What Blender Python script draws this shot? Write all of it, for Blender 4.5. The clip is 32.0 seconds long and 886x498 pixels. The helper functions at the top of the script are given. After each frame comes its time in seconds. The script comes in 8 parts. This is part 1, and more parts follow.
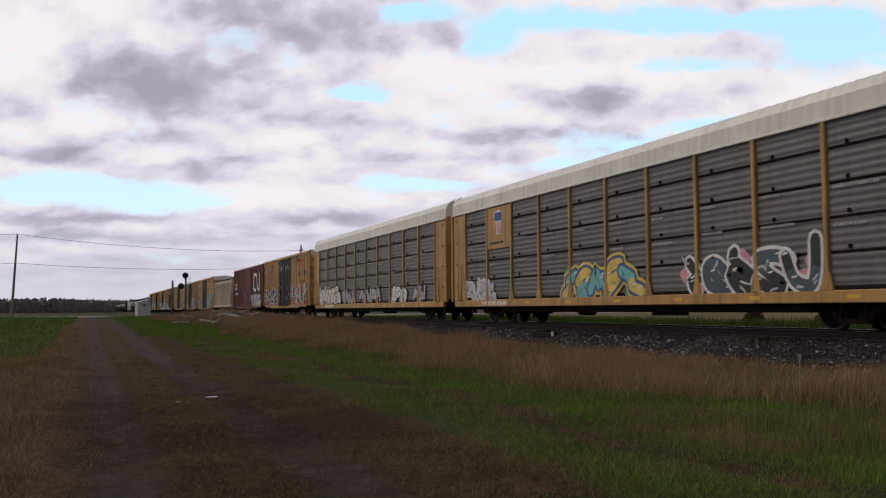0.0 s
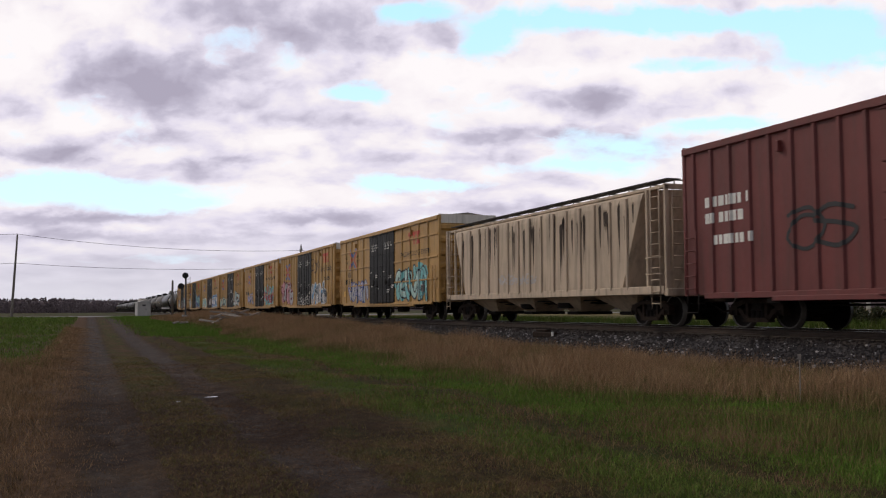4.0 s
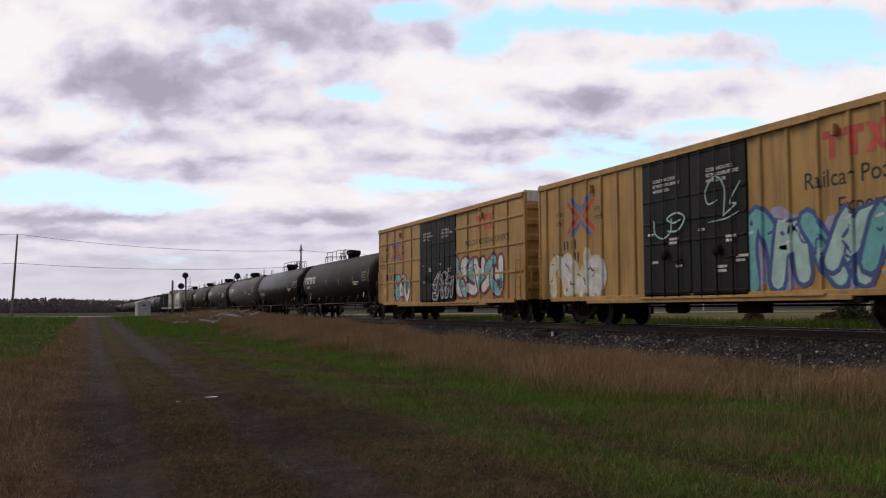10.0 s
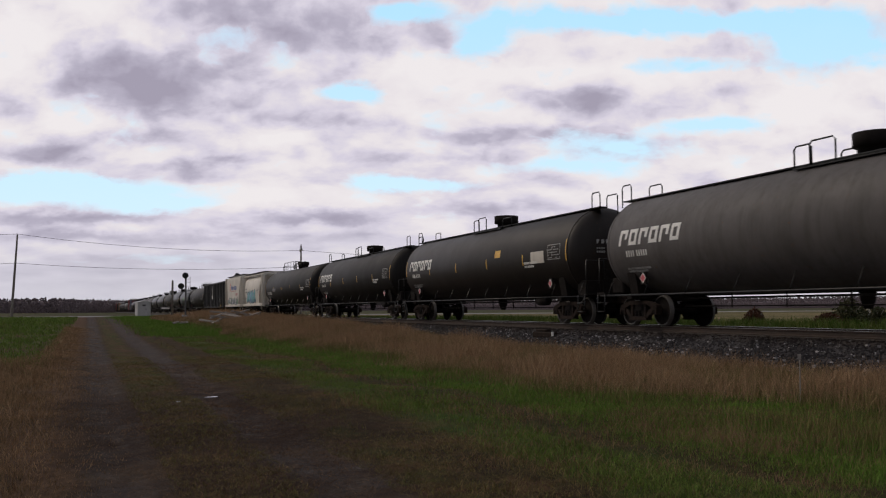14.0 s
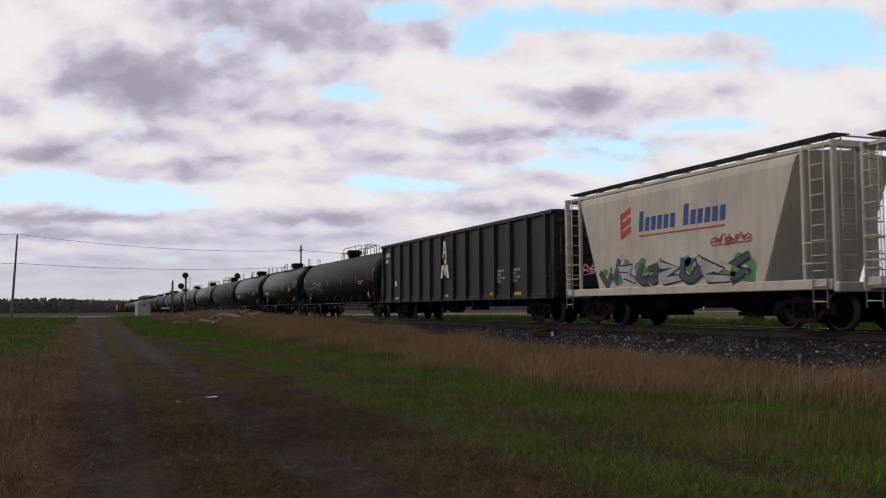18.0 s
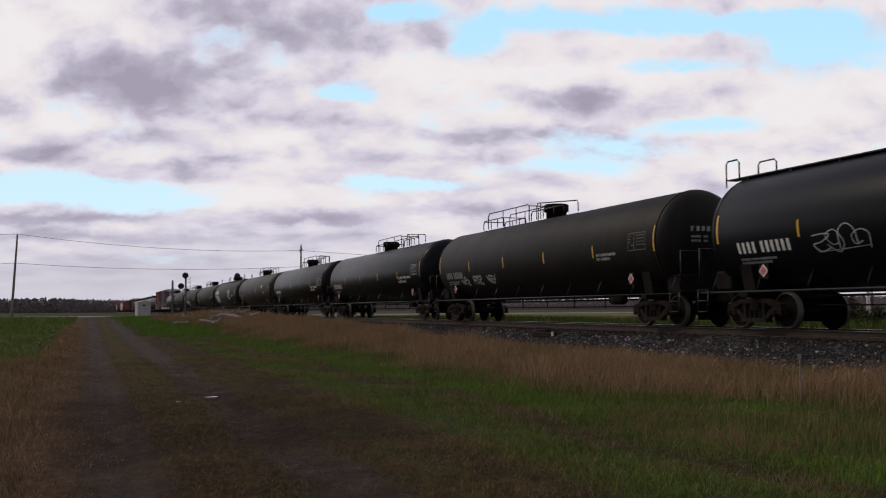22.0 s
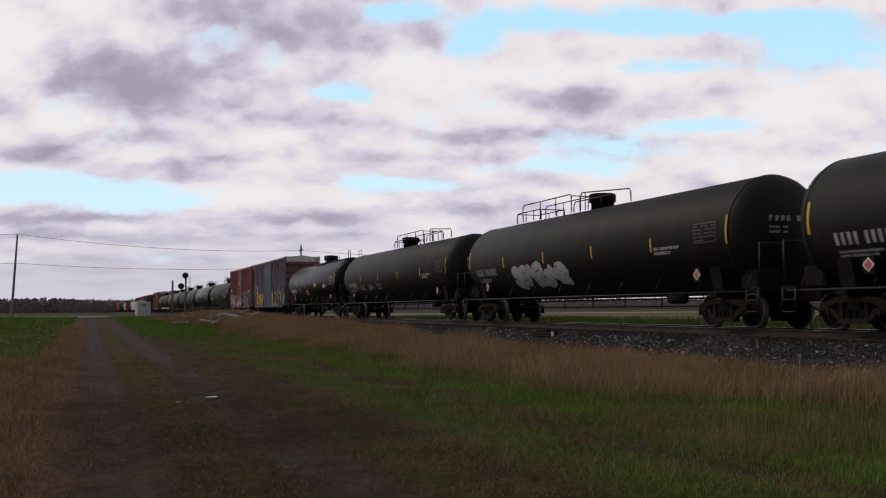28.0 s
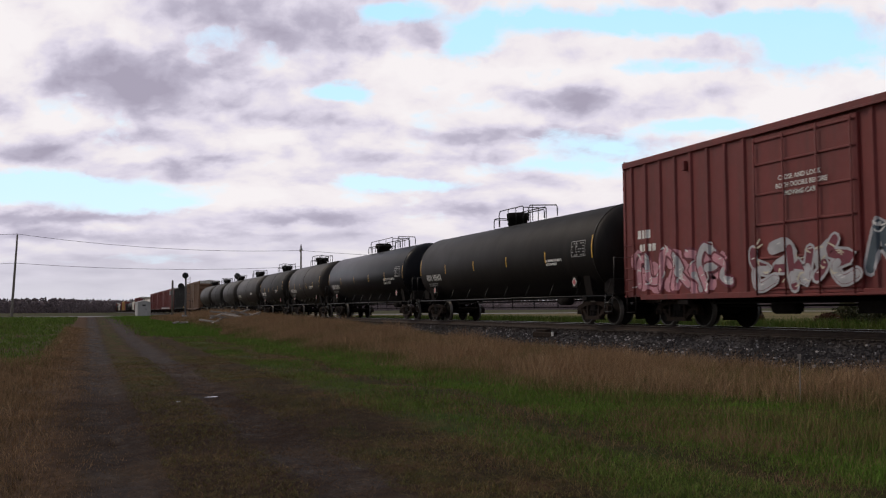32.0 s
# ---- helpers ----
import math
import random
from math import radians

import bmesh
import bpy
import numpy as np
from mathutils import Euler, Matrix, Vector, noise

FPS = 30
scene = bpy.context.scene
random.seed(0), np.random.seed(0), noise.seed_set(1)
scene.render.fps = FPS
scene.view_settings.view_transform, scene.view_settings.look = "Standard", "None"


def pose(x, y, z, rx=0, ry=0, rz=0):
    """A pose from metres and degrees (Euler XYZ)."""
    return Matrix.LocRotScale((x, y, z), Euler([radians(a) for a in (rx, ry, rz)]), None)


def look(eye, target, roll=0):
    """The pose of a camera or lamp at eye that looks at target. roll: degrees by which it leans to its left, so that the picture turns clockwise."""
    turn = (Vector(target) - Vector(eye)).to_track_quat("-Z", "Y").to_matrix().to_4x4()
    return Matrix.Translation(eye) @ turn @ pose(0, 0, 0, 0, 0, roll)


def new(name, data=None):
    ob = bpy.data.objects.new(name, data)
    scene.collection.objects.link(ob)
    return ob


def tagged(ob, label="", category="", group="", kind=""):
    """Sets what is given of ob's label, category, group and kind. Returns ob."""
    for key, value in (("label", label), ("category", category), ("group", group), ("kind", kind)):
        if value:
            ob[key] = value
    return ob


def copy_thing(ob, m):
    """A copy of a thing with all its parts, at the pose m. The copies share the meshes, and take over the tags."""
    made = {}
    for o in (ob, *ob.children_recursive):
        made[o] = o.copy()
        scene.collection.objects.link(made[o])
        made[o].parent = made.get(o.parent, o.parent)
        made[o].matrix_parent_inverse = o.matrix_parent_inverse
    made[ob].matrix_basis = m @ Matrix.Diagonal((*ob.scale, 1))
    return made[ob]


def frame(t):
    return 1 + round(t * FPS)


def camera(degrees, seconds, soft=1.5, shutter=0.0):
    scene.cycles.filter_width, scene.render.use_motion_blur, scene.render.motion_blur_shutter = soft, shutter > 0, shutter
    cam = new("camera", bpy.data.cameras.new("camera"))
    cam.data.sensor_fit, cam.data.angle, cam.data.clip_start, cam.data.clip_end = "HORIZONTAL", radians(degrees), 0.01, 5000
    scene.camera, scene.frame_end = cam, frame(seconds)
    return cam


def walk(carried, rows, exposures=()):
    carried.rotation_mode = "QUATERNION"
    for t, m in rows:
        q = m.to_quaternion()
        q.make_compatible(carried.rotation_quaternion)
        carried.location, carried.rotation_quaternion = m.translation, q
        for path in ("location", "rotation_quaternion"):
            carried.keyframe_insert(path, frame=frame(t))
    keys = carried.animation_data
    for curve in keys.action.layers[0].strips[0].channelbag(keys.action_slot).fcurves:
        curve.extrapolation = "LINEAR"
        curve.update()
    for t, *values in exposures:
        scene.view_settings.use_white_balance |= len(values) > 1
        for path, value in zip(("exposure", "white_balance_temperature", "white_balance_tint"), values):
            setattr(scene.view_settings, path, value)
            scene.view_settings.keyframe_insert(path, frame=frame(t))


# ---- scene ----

# Plan: x across the track to the east, y along it to the north, z up; the eye stands on a gravel lane west of the line.
EYE_Z, HEADING, PITCH, ROLL, FOV = 1.6, 21.04, 3.72, -0.33, 51.38
TRACK_X, RAIL_Z = 17.62, 1.02
PER_UNIT, SPEED, LEAD = 22.4, 22.11, -6.17
SECONDS = 32.0

cam = camera(FOV, SECONDS, soft=1.15, shutter=0.08)
h, p = radians(HEADING), radians(PITCH)
AIM = (math.sin(h) * math.cos(p), math.cos(h) * math.cos(p), EYE_Z + math.sin(p))
STAND = look((0, 0, EYE_Z), AIM, ROLL)
walk(cam, [(0, STAND), (SECONDS, STAND)], exposures=[(0, 0.14), (2.0, 0.20), (3.0, 0.27), (6.0, 0.20), (10.5, 0.19), (12.2, 0.05), (29.0, 0.05), (30.0, 0.12), (31.0, 0.26), (SECONDS, 0.16)])

# ---- light: a bright broken overcast, the sun low behind thin cloud to the north-west ----
SUN_AZ, SUN_EL = radians(-42), radians(42)
world = bpy.data.worlds.new("world")
scene.world = world
world.use_nodes = True
wt = world.node_tree
wt.nodes.clear()


def wnode(kind, **values):
    n = wt.nodes.new(kind)
    for k, v in values.items():
        n.inputs[k].default_value = v
    return n


sky = wt.nodes.new("ShaderNodeTexSky")
sky.sky_type, sky.sun_disc = "NISHITA", False
sky.sun_elevation, sky.sun_rotation = SUN_EL, SUN_AZ
sky.air_density, sky.dust_density = 1.0, 1.5
blue = wnode("ShaderNodeBackground", Strength=0.10)
wt.links.new(sky.outputs[0], blue.inputs["Color"])
wco = wt.nodes.new("ShaderNodeTexCoord")
wmap = wt.nodes.new("ShaderNodeMapping")
wmap.inputs["Scale"].default_value = (1.0, 1.0, 3.0)
wt.links.new(wco.outputs["Generated"], wmap.inputs["Vector"])
wnoise = wnode("ShaderNodeTexNoise", Scale=2.6, Detail=6.0, Roughness=0.55, Distortion=0.4)
wt.links.new(wmap.outputs[0], wnoise.inputs["Vector"])
wramp = wt.nodes.new("ShaderNodeValToRGB")
wramp.color_ramp.elements[0].position, wramp.color_ramp.elements[1].position = 0.36, 0.52
wt.links.new(wnoise.outputs[0], wramp.inputs[0])
wshade = wt.nodes.new("ShaderNodeValToRGB")
wshade.color_ramp.elements[0].position, wshade.color_ramp.elements[1].position = 0.45, 0.72
wshade.color_ramp.elements[0].color = (0.92, 0.90, 0.93, 1)
wshade.color_ramp.elements[1].color = (0.42, 0.40, 0.48, 1)
wt.links.new(wnoise.outputs[0], wshade.inputs[0])
white = wnode("ShaderNodeBackground", Strength=0.46)
wt.links.new(wshade.outputs[0], white.inputs["Color"])
wmix = wt.nodes.new("ShaderNodeMixShader")
wt.links.new(wramp.outputs[0], wmix.inputs[0])
wt.links.new(blue.outputs[0], wmix.inputs[1])
wt.links.new(white.outputs[0], wmix.inputs[2])
wout = wt.nodes.new("ShaderNodeOutputWorld")
wt.links.new(wmix.outputs[0], wout.inputs[0])

sun = new("sun", bpy.data.lights.new("sun", "SUN"))
sun.data.energy, sun.data.angle, sun.data.color = 0.9, radians(14), (1.0, 0.86, 0.70)
toward = Vector((math.sin(SUN_AZ) * math.cos(SUN_EL), math.cos(SUN_AZ) * math.cos(SUN_EL), math.sin(SUN_EL)))
sun.matrix_world = look(toward * 100, (0, 0, 0))


# ---- material helpers ----
class Graph:
    """A small builder for node materials."""

    def __init__(self, name):
        self.mat = bpy.data.materials.new(name)
        self.mat.use_nodes = True
        self.t = self.mat.node_tree
        self.bsdf = self.t.nodes["Principled BSDF"]

    def n(self, kind, **values):
        node = self.t.nodes.new(kind)
        for k, v in values.items():
            node.inputs[k].default_value = v
        return node

    def link(self, a, b):
        self.t.links.new(a, b)

    def coords(self, scale=(1, 1, 1), shift=True):
        """Object coordinates, moved by each object's own random number."""
        co = self.n("ShaderNodeTexCoord")
        mp = self.n("ShaderNodeMapping")
        mp.inputs["Scale"].default_value = scale
        if shift:
            info = self.n("ShaderNodeObjectInfo")
            mul = self.n("ShaderNodeMath")
            mul.operation = "MULTIPLY"
            mul.inputs[1].default_value = 57.0
            self.link(info.outputs["Random"], mul.inputs[0])
            self.link(mul.outputs[0], mp.inputs["Location"])
        self.link(co.outputs["Object"], mp.inputs["Vector"])
        return mp.outputs[0]

    def noise(self, vec, scale, detail=4.0, rough=0.55, distort=0.0):
        t = self.n("ShaderNodeTexNoise", Scale=scale, Detail=detail, Roughness=rough, Distortion=distort)
        self.link(vec, t.inputs["Vector"])
        return t.outputs[0]

    def ramp(self, fac, lo, hi, a=(0, 0, 0), b=(1, 1, 1)):
        r = self.n("ShaderNodeValToRGB")
        r.color_ramp.elements[0].position, r.color_ramp.elements[1].position = lo, hi
        r.color_ramp.elements[0].color, r.color_ramp.elements[1].color = (*a, 1), (*b, 1)
        self.link(fac, r.inputs[0])
        return r.outputs[0]

    def mix(self, fac, a, b, blend="MIX"):
        m = self.n("ShaderNodeMix")
        m.data_type, m.blend_type = "RGBA", blend
        for socket, v in ((m.inputs[0], fac), (m.inputs[6], a), (m.inputs[7], b)):
            if isinstance(v, (int, float)):
                socket.default_value = v
            elif isinstance(v, tuple):
                socket.default_value = (*v, 1)
            else:
                self.link(v, socket)
        return m.outputs[2]

    def math(self, op, a, b=0.0, clamp=False):
        m = self.n("ShaderNodeMath")
        m.operation, m.use_clamp = op, clamp
        for socket, v in ((m.inputs[0], a), (m.inputs[1], b)):
            if isinstance(v, (int, float)):
                socket.default_value = v
            else:
                self.link(v, socket)
        return m.outputs[0]

    def bump(self, height, strength=0.3, distance=0.01):
        b = self.n("ShaderNodeBump", Strength=strength, Distance=distance)
        self.link(height, b.inputs["Height"])
        self.link(b.outputs[0], self.bsdf.inputs["Normal"])

    def done(self, color, rough=0.6, metal=0.0, spec=0.5):
        for name, v in (("Base Color", color), ("Roughness", rough), ("Metallic", metal), ("Specular IOR Level", spec)):
            if isinstance(v, (int, float)):
                self.bsdf.inputs[name].default_value = v
            elif isinstance(v, tuple):
                self.bsdf.inputs[name].default_value = (*v, 1)
            else:
                self.link(v, self.bsdf.inputs[name])
        return self.mat


def paint(name, rgb, rough=0.5, rust=0.25, fade=0.25, dirt=0.35, rust_rgb=(0.11, 0.045, 0.02), spec=0.5, relief=0.35, mottle=0.25):
    """Weathered vehicle paint: faded patches, dirt that runs down, chips of rust."""
    g = Graph(name)
    vec = g.coords()
    run = g.coords((1.6, 1.6, 0.14))
    pale = tuple(min(1, c * 1.35 + 0.002) for c in rgb)
    deep = tuple(c * 0.72 for c in rgb)
    base = g.mix(g.ramp(g.noise(vec, 0.7, 5), 0.35, 0.7), deep, pale)
    base = g.mix(1.0 - fade, base, rgb)
    grime = g.math("MULTIPLY", g.ramp(g.noise(run, 2.2, 6, 0.62), 0.46, 0.74), dirt)
    base = g.mix(grime, base, (0.035, 0.028, 0.022))
    spots = g.ramp(g.noise(vec, 9.0, 7, 0.68), 0.62, 0.70)
    where = g.ramp(g.noise(run, 1.1, 4), 0.45, 0.62)
    flakes = g.math("MULTIPLY", g.math("MULTIPLY", spots, where), min(1, rust * 2.2))
    base = g.mix(flakes, base, rust_rgb)
    g.bump(g.math("ADD", g.noise(vec, 1.4, 3), g.math("MULTIPLY", g.noise(vec, 30.0, 3), 0.05)), relief, 0.02)
    r = g.math("ADD", g.math("MULTIPLY", g.noise(vec, 6.0 if mottle > 0.2 else 0.8, 4), mottle), rough - mottle / 2)
    return g.done(base, r, 0.0, spec)


def plain(name, rgb, rough=0.7, metal=0.0, vary=0.25, scale=8.0, spec=0.5):
    g = Graph(name)
    vec = g.coords()
    a, b = tuple(c * (1 - vary) for c in rgb), tuple(min(1, c * (1 + vary)) for c in rgb)
    base = g.mix(g.ramp(g.noise(vec, scale, 6), 0.3, 0.7), a, b)
    base = g.mix(g.math("MULTIPLY", g.ramp(g.noise(vec, scale * 0.13, 3), 0.4, 0.7), 0.35), base, tuple(c * 0.55 for c in rgb))
    g.bump(g.noise(vec, scale * 6, 3), 0.2, 0.006)
    return g.done(base, rough, metal, spec)


# ---- mesh helpers ----
def part(name, bm, material, parent=None, label=""):
    """Links a bmesh as one mesh object under a thing or a part."""
    me = bpy.data.meshes.new(name)
    bm.to_mesh(me)
    bm.free()
    for m in material if isinstance(material, (list, tuple)) else (material,):
        me.materials.append(m)
    ob = new(name, me)
    ob.parent = parent
    if label:
        ob["label"] = label
    return ob


def again(name, ob, parent, at):
    """One more object on ob's mesh, at the pose at."""
    o = new(name, ob.data)
    o.parent = parent
    o.matrix_local = at
    return o


def empty(name, at=None):
    e = new(name)
    e.empty_display_size = 0.3
    if at is not None:
        e.matrix_world = at
    return e


def box(bm, x0, x1, y0, y1, z0, z1, bevel=0.0, mi=0):
    vs = [bm.verts.new((x, y, z)) for z in (z0, z1) for x, y in ((x0, y0), (x1, y0), (x1, y1), (x0, y1))]
    fs = [bm.faces.new([vs[i] for i in f]) for f in ((3, 2, 1, 0), (4, 5, 6, 7), (0, 1, 5, 4), (1, 2, 6, 5), (2, 3, 7, 6), (3, 0, 4, 7))]
    for f in fs:
        f.material_index = mi
    if bevel:
        es = list({e for f in fs for e in f.edges})
        bmesh.ops.bevel(bm, geom=es, offset=bevel, segments=1, affect="EDGES", clamp_overlap=True)
    return bm


def B(x0, x1, y0, y1, z0, z1, bevel=0.0):
    return box(bmesh.new(), x0, x1, y0, y1, z0, z1, bevel)


def tube(bm, pts, r, sides=6, mi=0, caps=True):
    """A round bar along a polyline."""
    pts = [Vector(q) for q in pts]
    rings = []
    for i, q in enumerate(pts):
        d = (pts[min(i + 1, len(pts) - 1)] - pts[max(i - 1, 0)]).normalized()
        a = d.cross(Vector((0, 0, 1)) if abs(d.z) < 0.9 else Vector((0, 1, 0))).normalized()
        b = d.cross(a)
        rings.append([bm.verts.new(q + r * (math.cos(2 * math.pi * k / sides) * a + math.sin(2 * math.pi * k / sides) * b)) for k in range(sides)])
    for a, b in zip(rings, rings[1:]):
        for k in range(sides):
            f = bm.faces.new((a[k], a[(k + 1) % sides], b[(k + 1) % sides], b[k]))
            f.material_index, f.smooth = mi, True
    if caps:
        for ring in (rings[0], rings[-1]):
            bm.faces.new(ring).material_index = mi
    return bm


def lathe(bm, profile, axis="x", sides=20, centre=(0, 0, 0), mi=None, smooth=True):
    """A body of revolution; profile rows are (along, radius)."""
    rings = []
    c = Vector(centre)
    for a, r in profile:
        ring = []
        for k in range(sides):
            u, v = r * math.cos(2 * math.pi * k / sides), r * math.sin(2 * math.pi * k / sides)
            q = {"x": (a, u, v), "y": (u, a, v), "z": (u, v, a)}[axis]
            ring.append(bm.verts.new(c + Vector(q)))
        rings.append(ring)
    for j, (a, b) in enumerate(zip(rings, rings[1:])):
        for k in range(sides):
            f = bm.faces.new((a[k], a[(k + 1) % sides], b[(k + 1) % sides], b[k]))
            f.smooth = smooth
            if mi:
                f.material_index = mi[j]
    for ring in (rings[0], rings[-1]):
        bm.faces.new(ring)
    return bm


def prism(bm, outline, x0, x1, plane="yz", mi=0):
    """A flat outline pulled through x0 to x1 (outline in y, z) or y0 to y1 (outline in x, z)."""
    lay = (lambda q, d: (d, q[0], q[1])) if plane == "yz" else (lambda q, d: (q[0], d, q[1]))
    a = [bm.verts.new(lay(q, x0)) for q in outline]
    b = [bm.verts.new(lay(q, x1)) for q in outline]
    bm.faces.new(a).material_index = mi
    bm.faces.new(b[::-1]).material_index = mi
    for k in range(len(a)):
        bm.faces.new((a[k], a[(k + 1) % len(a)], b[(k + 1) % len(a)], b[k])).material_index = mi
    return bm


def finish(bm):
    bmesh.ops.recalc_face_normals(bm, faces=bm.faces)
    return bm


def smooth01(a, b, v):
    t = max(0.0, min(1.0, (v - a) / (b - a)))
    return t * t * (3 - 2 * t)

# ---- materials ----
M_YELLOW = paint("yellow_boxcar_paint", (0.44, 0.248, 0.070), 0.55, 0.40, 0.45, 0.48)
M_YELLOW_OLD = paint("dull_yellow_paint", (0.43, 0.235, 0.066), 0.6, 0.35, 0.35, 0.45)
M_BLACKDOOR = paint("black_door_paint", (0.009, 0.0085, 0.009), 0.5, 0.10, 0.3, 0.15, spec=0.2)
M_OXIDE = paint("oxide_red_paint", (0.175, 0.025, 0.023), 0.6, 0.3, 0.4, 0.4)
M_OXIDE2 = paint("dark_oxide_red_paint", (0.15, 0.030, 0.028), 0.6, 0.3, 0.4, 0.4)
M_BLUE = paint("faded_blue_paint", (0.060, 0.095, 0.145), 0.6, 1.0, 0.5, 0.35, (0.20, 0.050, 0.035))
M_BLUE_RUST = paint("rust_worn_blue_paint", (0.16, 0.055, 0.052), 0.65, 0.8, 0.6, 0.3, (0.07, 0.09, 0.13))
M_BROWN = paint("brown_boxcar_paint", (0.17, 0.085, 0.045), 0.6, 0.3, 0.4, 0.4)
M_TANK = paint("black_tank_paint", (0.0095, 0.0072, 0.0068), 0.56, 0.05, 0.5, 0.25, spec=0.17, relief=0.02, mottle=0.16)
M_TANK_GLOSS = paint("glossy_black_tank_paint", (0.0050, 0.0054, 0.0085), 0.36, 0.02, 0.3, 0.06, spec=0.12, relief=0.012, mottle=0.10)
M_TANK_RUST = paint("rusty_brown_tank_paint", (0.017, 0.012, 0.010), 0.52, 0.5, 0.5, 0.3, spec=0.26, relief=0.03, mottle=0.18)
M_TANK_GREY = paint("dull_grey_tank_paint", (0.085, 0.075, 0.072), 0.6, 1.0, 0.6, 0.55, (0.13, 0.055, 0.022), 0.3)
M_GON = paint("dark_grey_gondola_paint", (0.017, 0.0145, 0.015), 0.6, 0.25, 0.4, 0.3)
M_HOP = paint("pale_grey_hopper_paint", (0.62, 0.565, 0.49), 0.55, 0.40, 0.35, 0.20, (0.26, 0.11, 0.05))
M_HOP_RUST = paint("rust_stained_hopper_paint", (0.54, 0.42, 0.31), 0.6, 1.0, 0.4, 0.55, (0.28, 0.11, 0.05))
M_ROOFWHITE = paint("white_rack_roof", (0.74, 0.71, 0.66), 0.5, 0.12, 0.25, 0.25)
M_SCREEN = paint("galvanised_rack_panel", (0.125, 0.117, 0.114), 0.5, 0.12, 0.35, 0.35)
M_POST = paint("rack_post_yellow", (0.46, 0.25, 0.07), 0.55, 0.55, 0.4, 0.6, (0.16, 0.07, 0.03))
M_ENDWHITE = paint("white_end_band", (0.66, 0.62, 0.57), 0.55, 0.2, 0.3, 0.45)
M_ROOFGALV = paint("galvanised_roof", (0.33, 0.30, 0.27), 0.5, 0.4, 0.4, 0.4)
M_UNDER = plain("dirty_underframe", (0.014, 0.011, 0.010), 0.9, 0.0, 0.4, 5.0, 0.12)
M_CAST = plain("rusty_cast_steel", (0.024, 0.015, 0.011), 0.85, 0.0, 0.45, 9.0, 0.15)
M_WHEEL = plain("wheel_steel", (0.012, 0.009, 0.008), 0.9, 0.0, 0.35, 9.0, 0.12)
M_TREAD = plain("polished_tread", (0.095, 0.085, 0.078), 0.5, 0.6, 0.15, 20.0)
M_RAILING = plain("black_railing", (0.014, 0.013, 0.013), 0.5, 0.3, 0.3, 20.0)
M_WHITE = plain("white_lettering", (0.78, 0.76, 0.72), 0.6, 0.0, 0.12, 5.0)
M_PALEGREY = plain("worn_grey_lettering", (0.36, 0.35, 0.34), 0.6, 0.0, 0.3, 4.0)
M_DIMGREY = plain("dusty_grey_lettering", (0.12, 0.10, 0.085), 0.7, 0.0, 0.3, 4.0)
M_BLACKINK = plain("black_lettering", (0.02, 0.018, 0.018), 0.6, 0.0, 0.3, 5.0)
M_STRIPE = plain("yellow_reflector", (0.72, 0.40, 0.03), 0.4, 0.0, 0.2, 6.0)
M_DULLSTRIPE = plain("dusty_yellow_notice", (0.34, 0.20, 0.035), 0.6, 0.0, 0.3, 6.0)
M_RED = plain("faded_red_lettering", (0.52, 0.075, 0.05), 0.6, 0.0, 0.3, 4.0)
M_PURPLE = plain("faded_blue_lettering", (0.13, 0.17, 0.36), 0.6, 0.0, 0.3, 4.0)
M_BLUEINK = plain("blue_lettering", (0.04, 0.09, 0.30), 0.6, 0.0, 0.25, 4.0)
M_GLASSRED = plain("red_placard", (0.55, 0.10, 0.12), 0.5, 0.0, 0.15, 6.0)
M_RAILSIDE = plain("rusty_rail", (0.045, 0.028, 0.020), 0.8, 0.2, 0.3, 4.0)
M_RAILTOP = plain("shiny_rail_head", (0.55, 0.53, 0.51), 0.28, 1.0, 0.1, 4.0)
M_TIE = plain("old_timber_tie", (0.06, 0.045, 0.035), 0.9, 0.0, 0.4, 6.0)
M_TIMBER = plain("weathered_grey_timber", (0.30, 0.26, 0.23), 0.9, 0.0, 0.4, 4.0)
M_POLE = plain("pole_timber", (0.19, 0.165, 0.145), 0.9, 0.0, 0.3, 3.0)
M_CABIN = plain("silver_cabin_paint", (0.46, 0.44, 0.43), 0.5, 0.1, 0.12, 2.0)
M_SIGNAL = plain("black_signal_paint", (0.012, 0.012, 0.013), 0.5, 0.0, 0.2, 8.0)
M_GALV = plain("galvanised_steel", (0.35, 0.35, 0.35), 0.5, 0.8, 0.2, 8.0)
M_MAST = plain("dark_mast_paint", (0.06, 0.058, 0.06), 0.7, 0.2, 0.2, 6.0)
M_WIRE = plain("dark_wire", (0.03, 0.03, 0.035), 0.6, 0.0, 0.1, 3.0)
SPRAY = {k: plain(k + "_spray_paint", v, 0.55, 0.0, 0.22, 3.0) for k, v in (
    ("white", (0.70, 0.68, 0.66)), ("silver", (0.45, 0.44, 0.46)), ("sky_blue", (0.22, 0.42, 0.62)), ("teal", (0.16, 0.45, 0.46)),
    ("mint", (0.42, 0.60, 0.56)), ("red", (0.42, 0.05, 0.06)), ("pink", (0.60, 0.28, 0.33)), ("maroon", (0.18, 0.03, 0.05)),
    ("deep_blue", (0.05, 0.09, 0.26)), ("black", (0.018, 0.018, 0.022)), ("lilac", (0.36, 0.34, 0.50)), ("cream", (0.62, 0.56, 0.42)),
    ("yellow", (0.68, 0.50, 0.10)), ("orange", (0.62, 0.24, 0.05)), ("green", (0.09, 0.28, 0.12)), ("slate", (0.06, 0.085, 0.11)))}


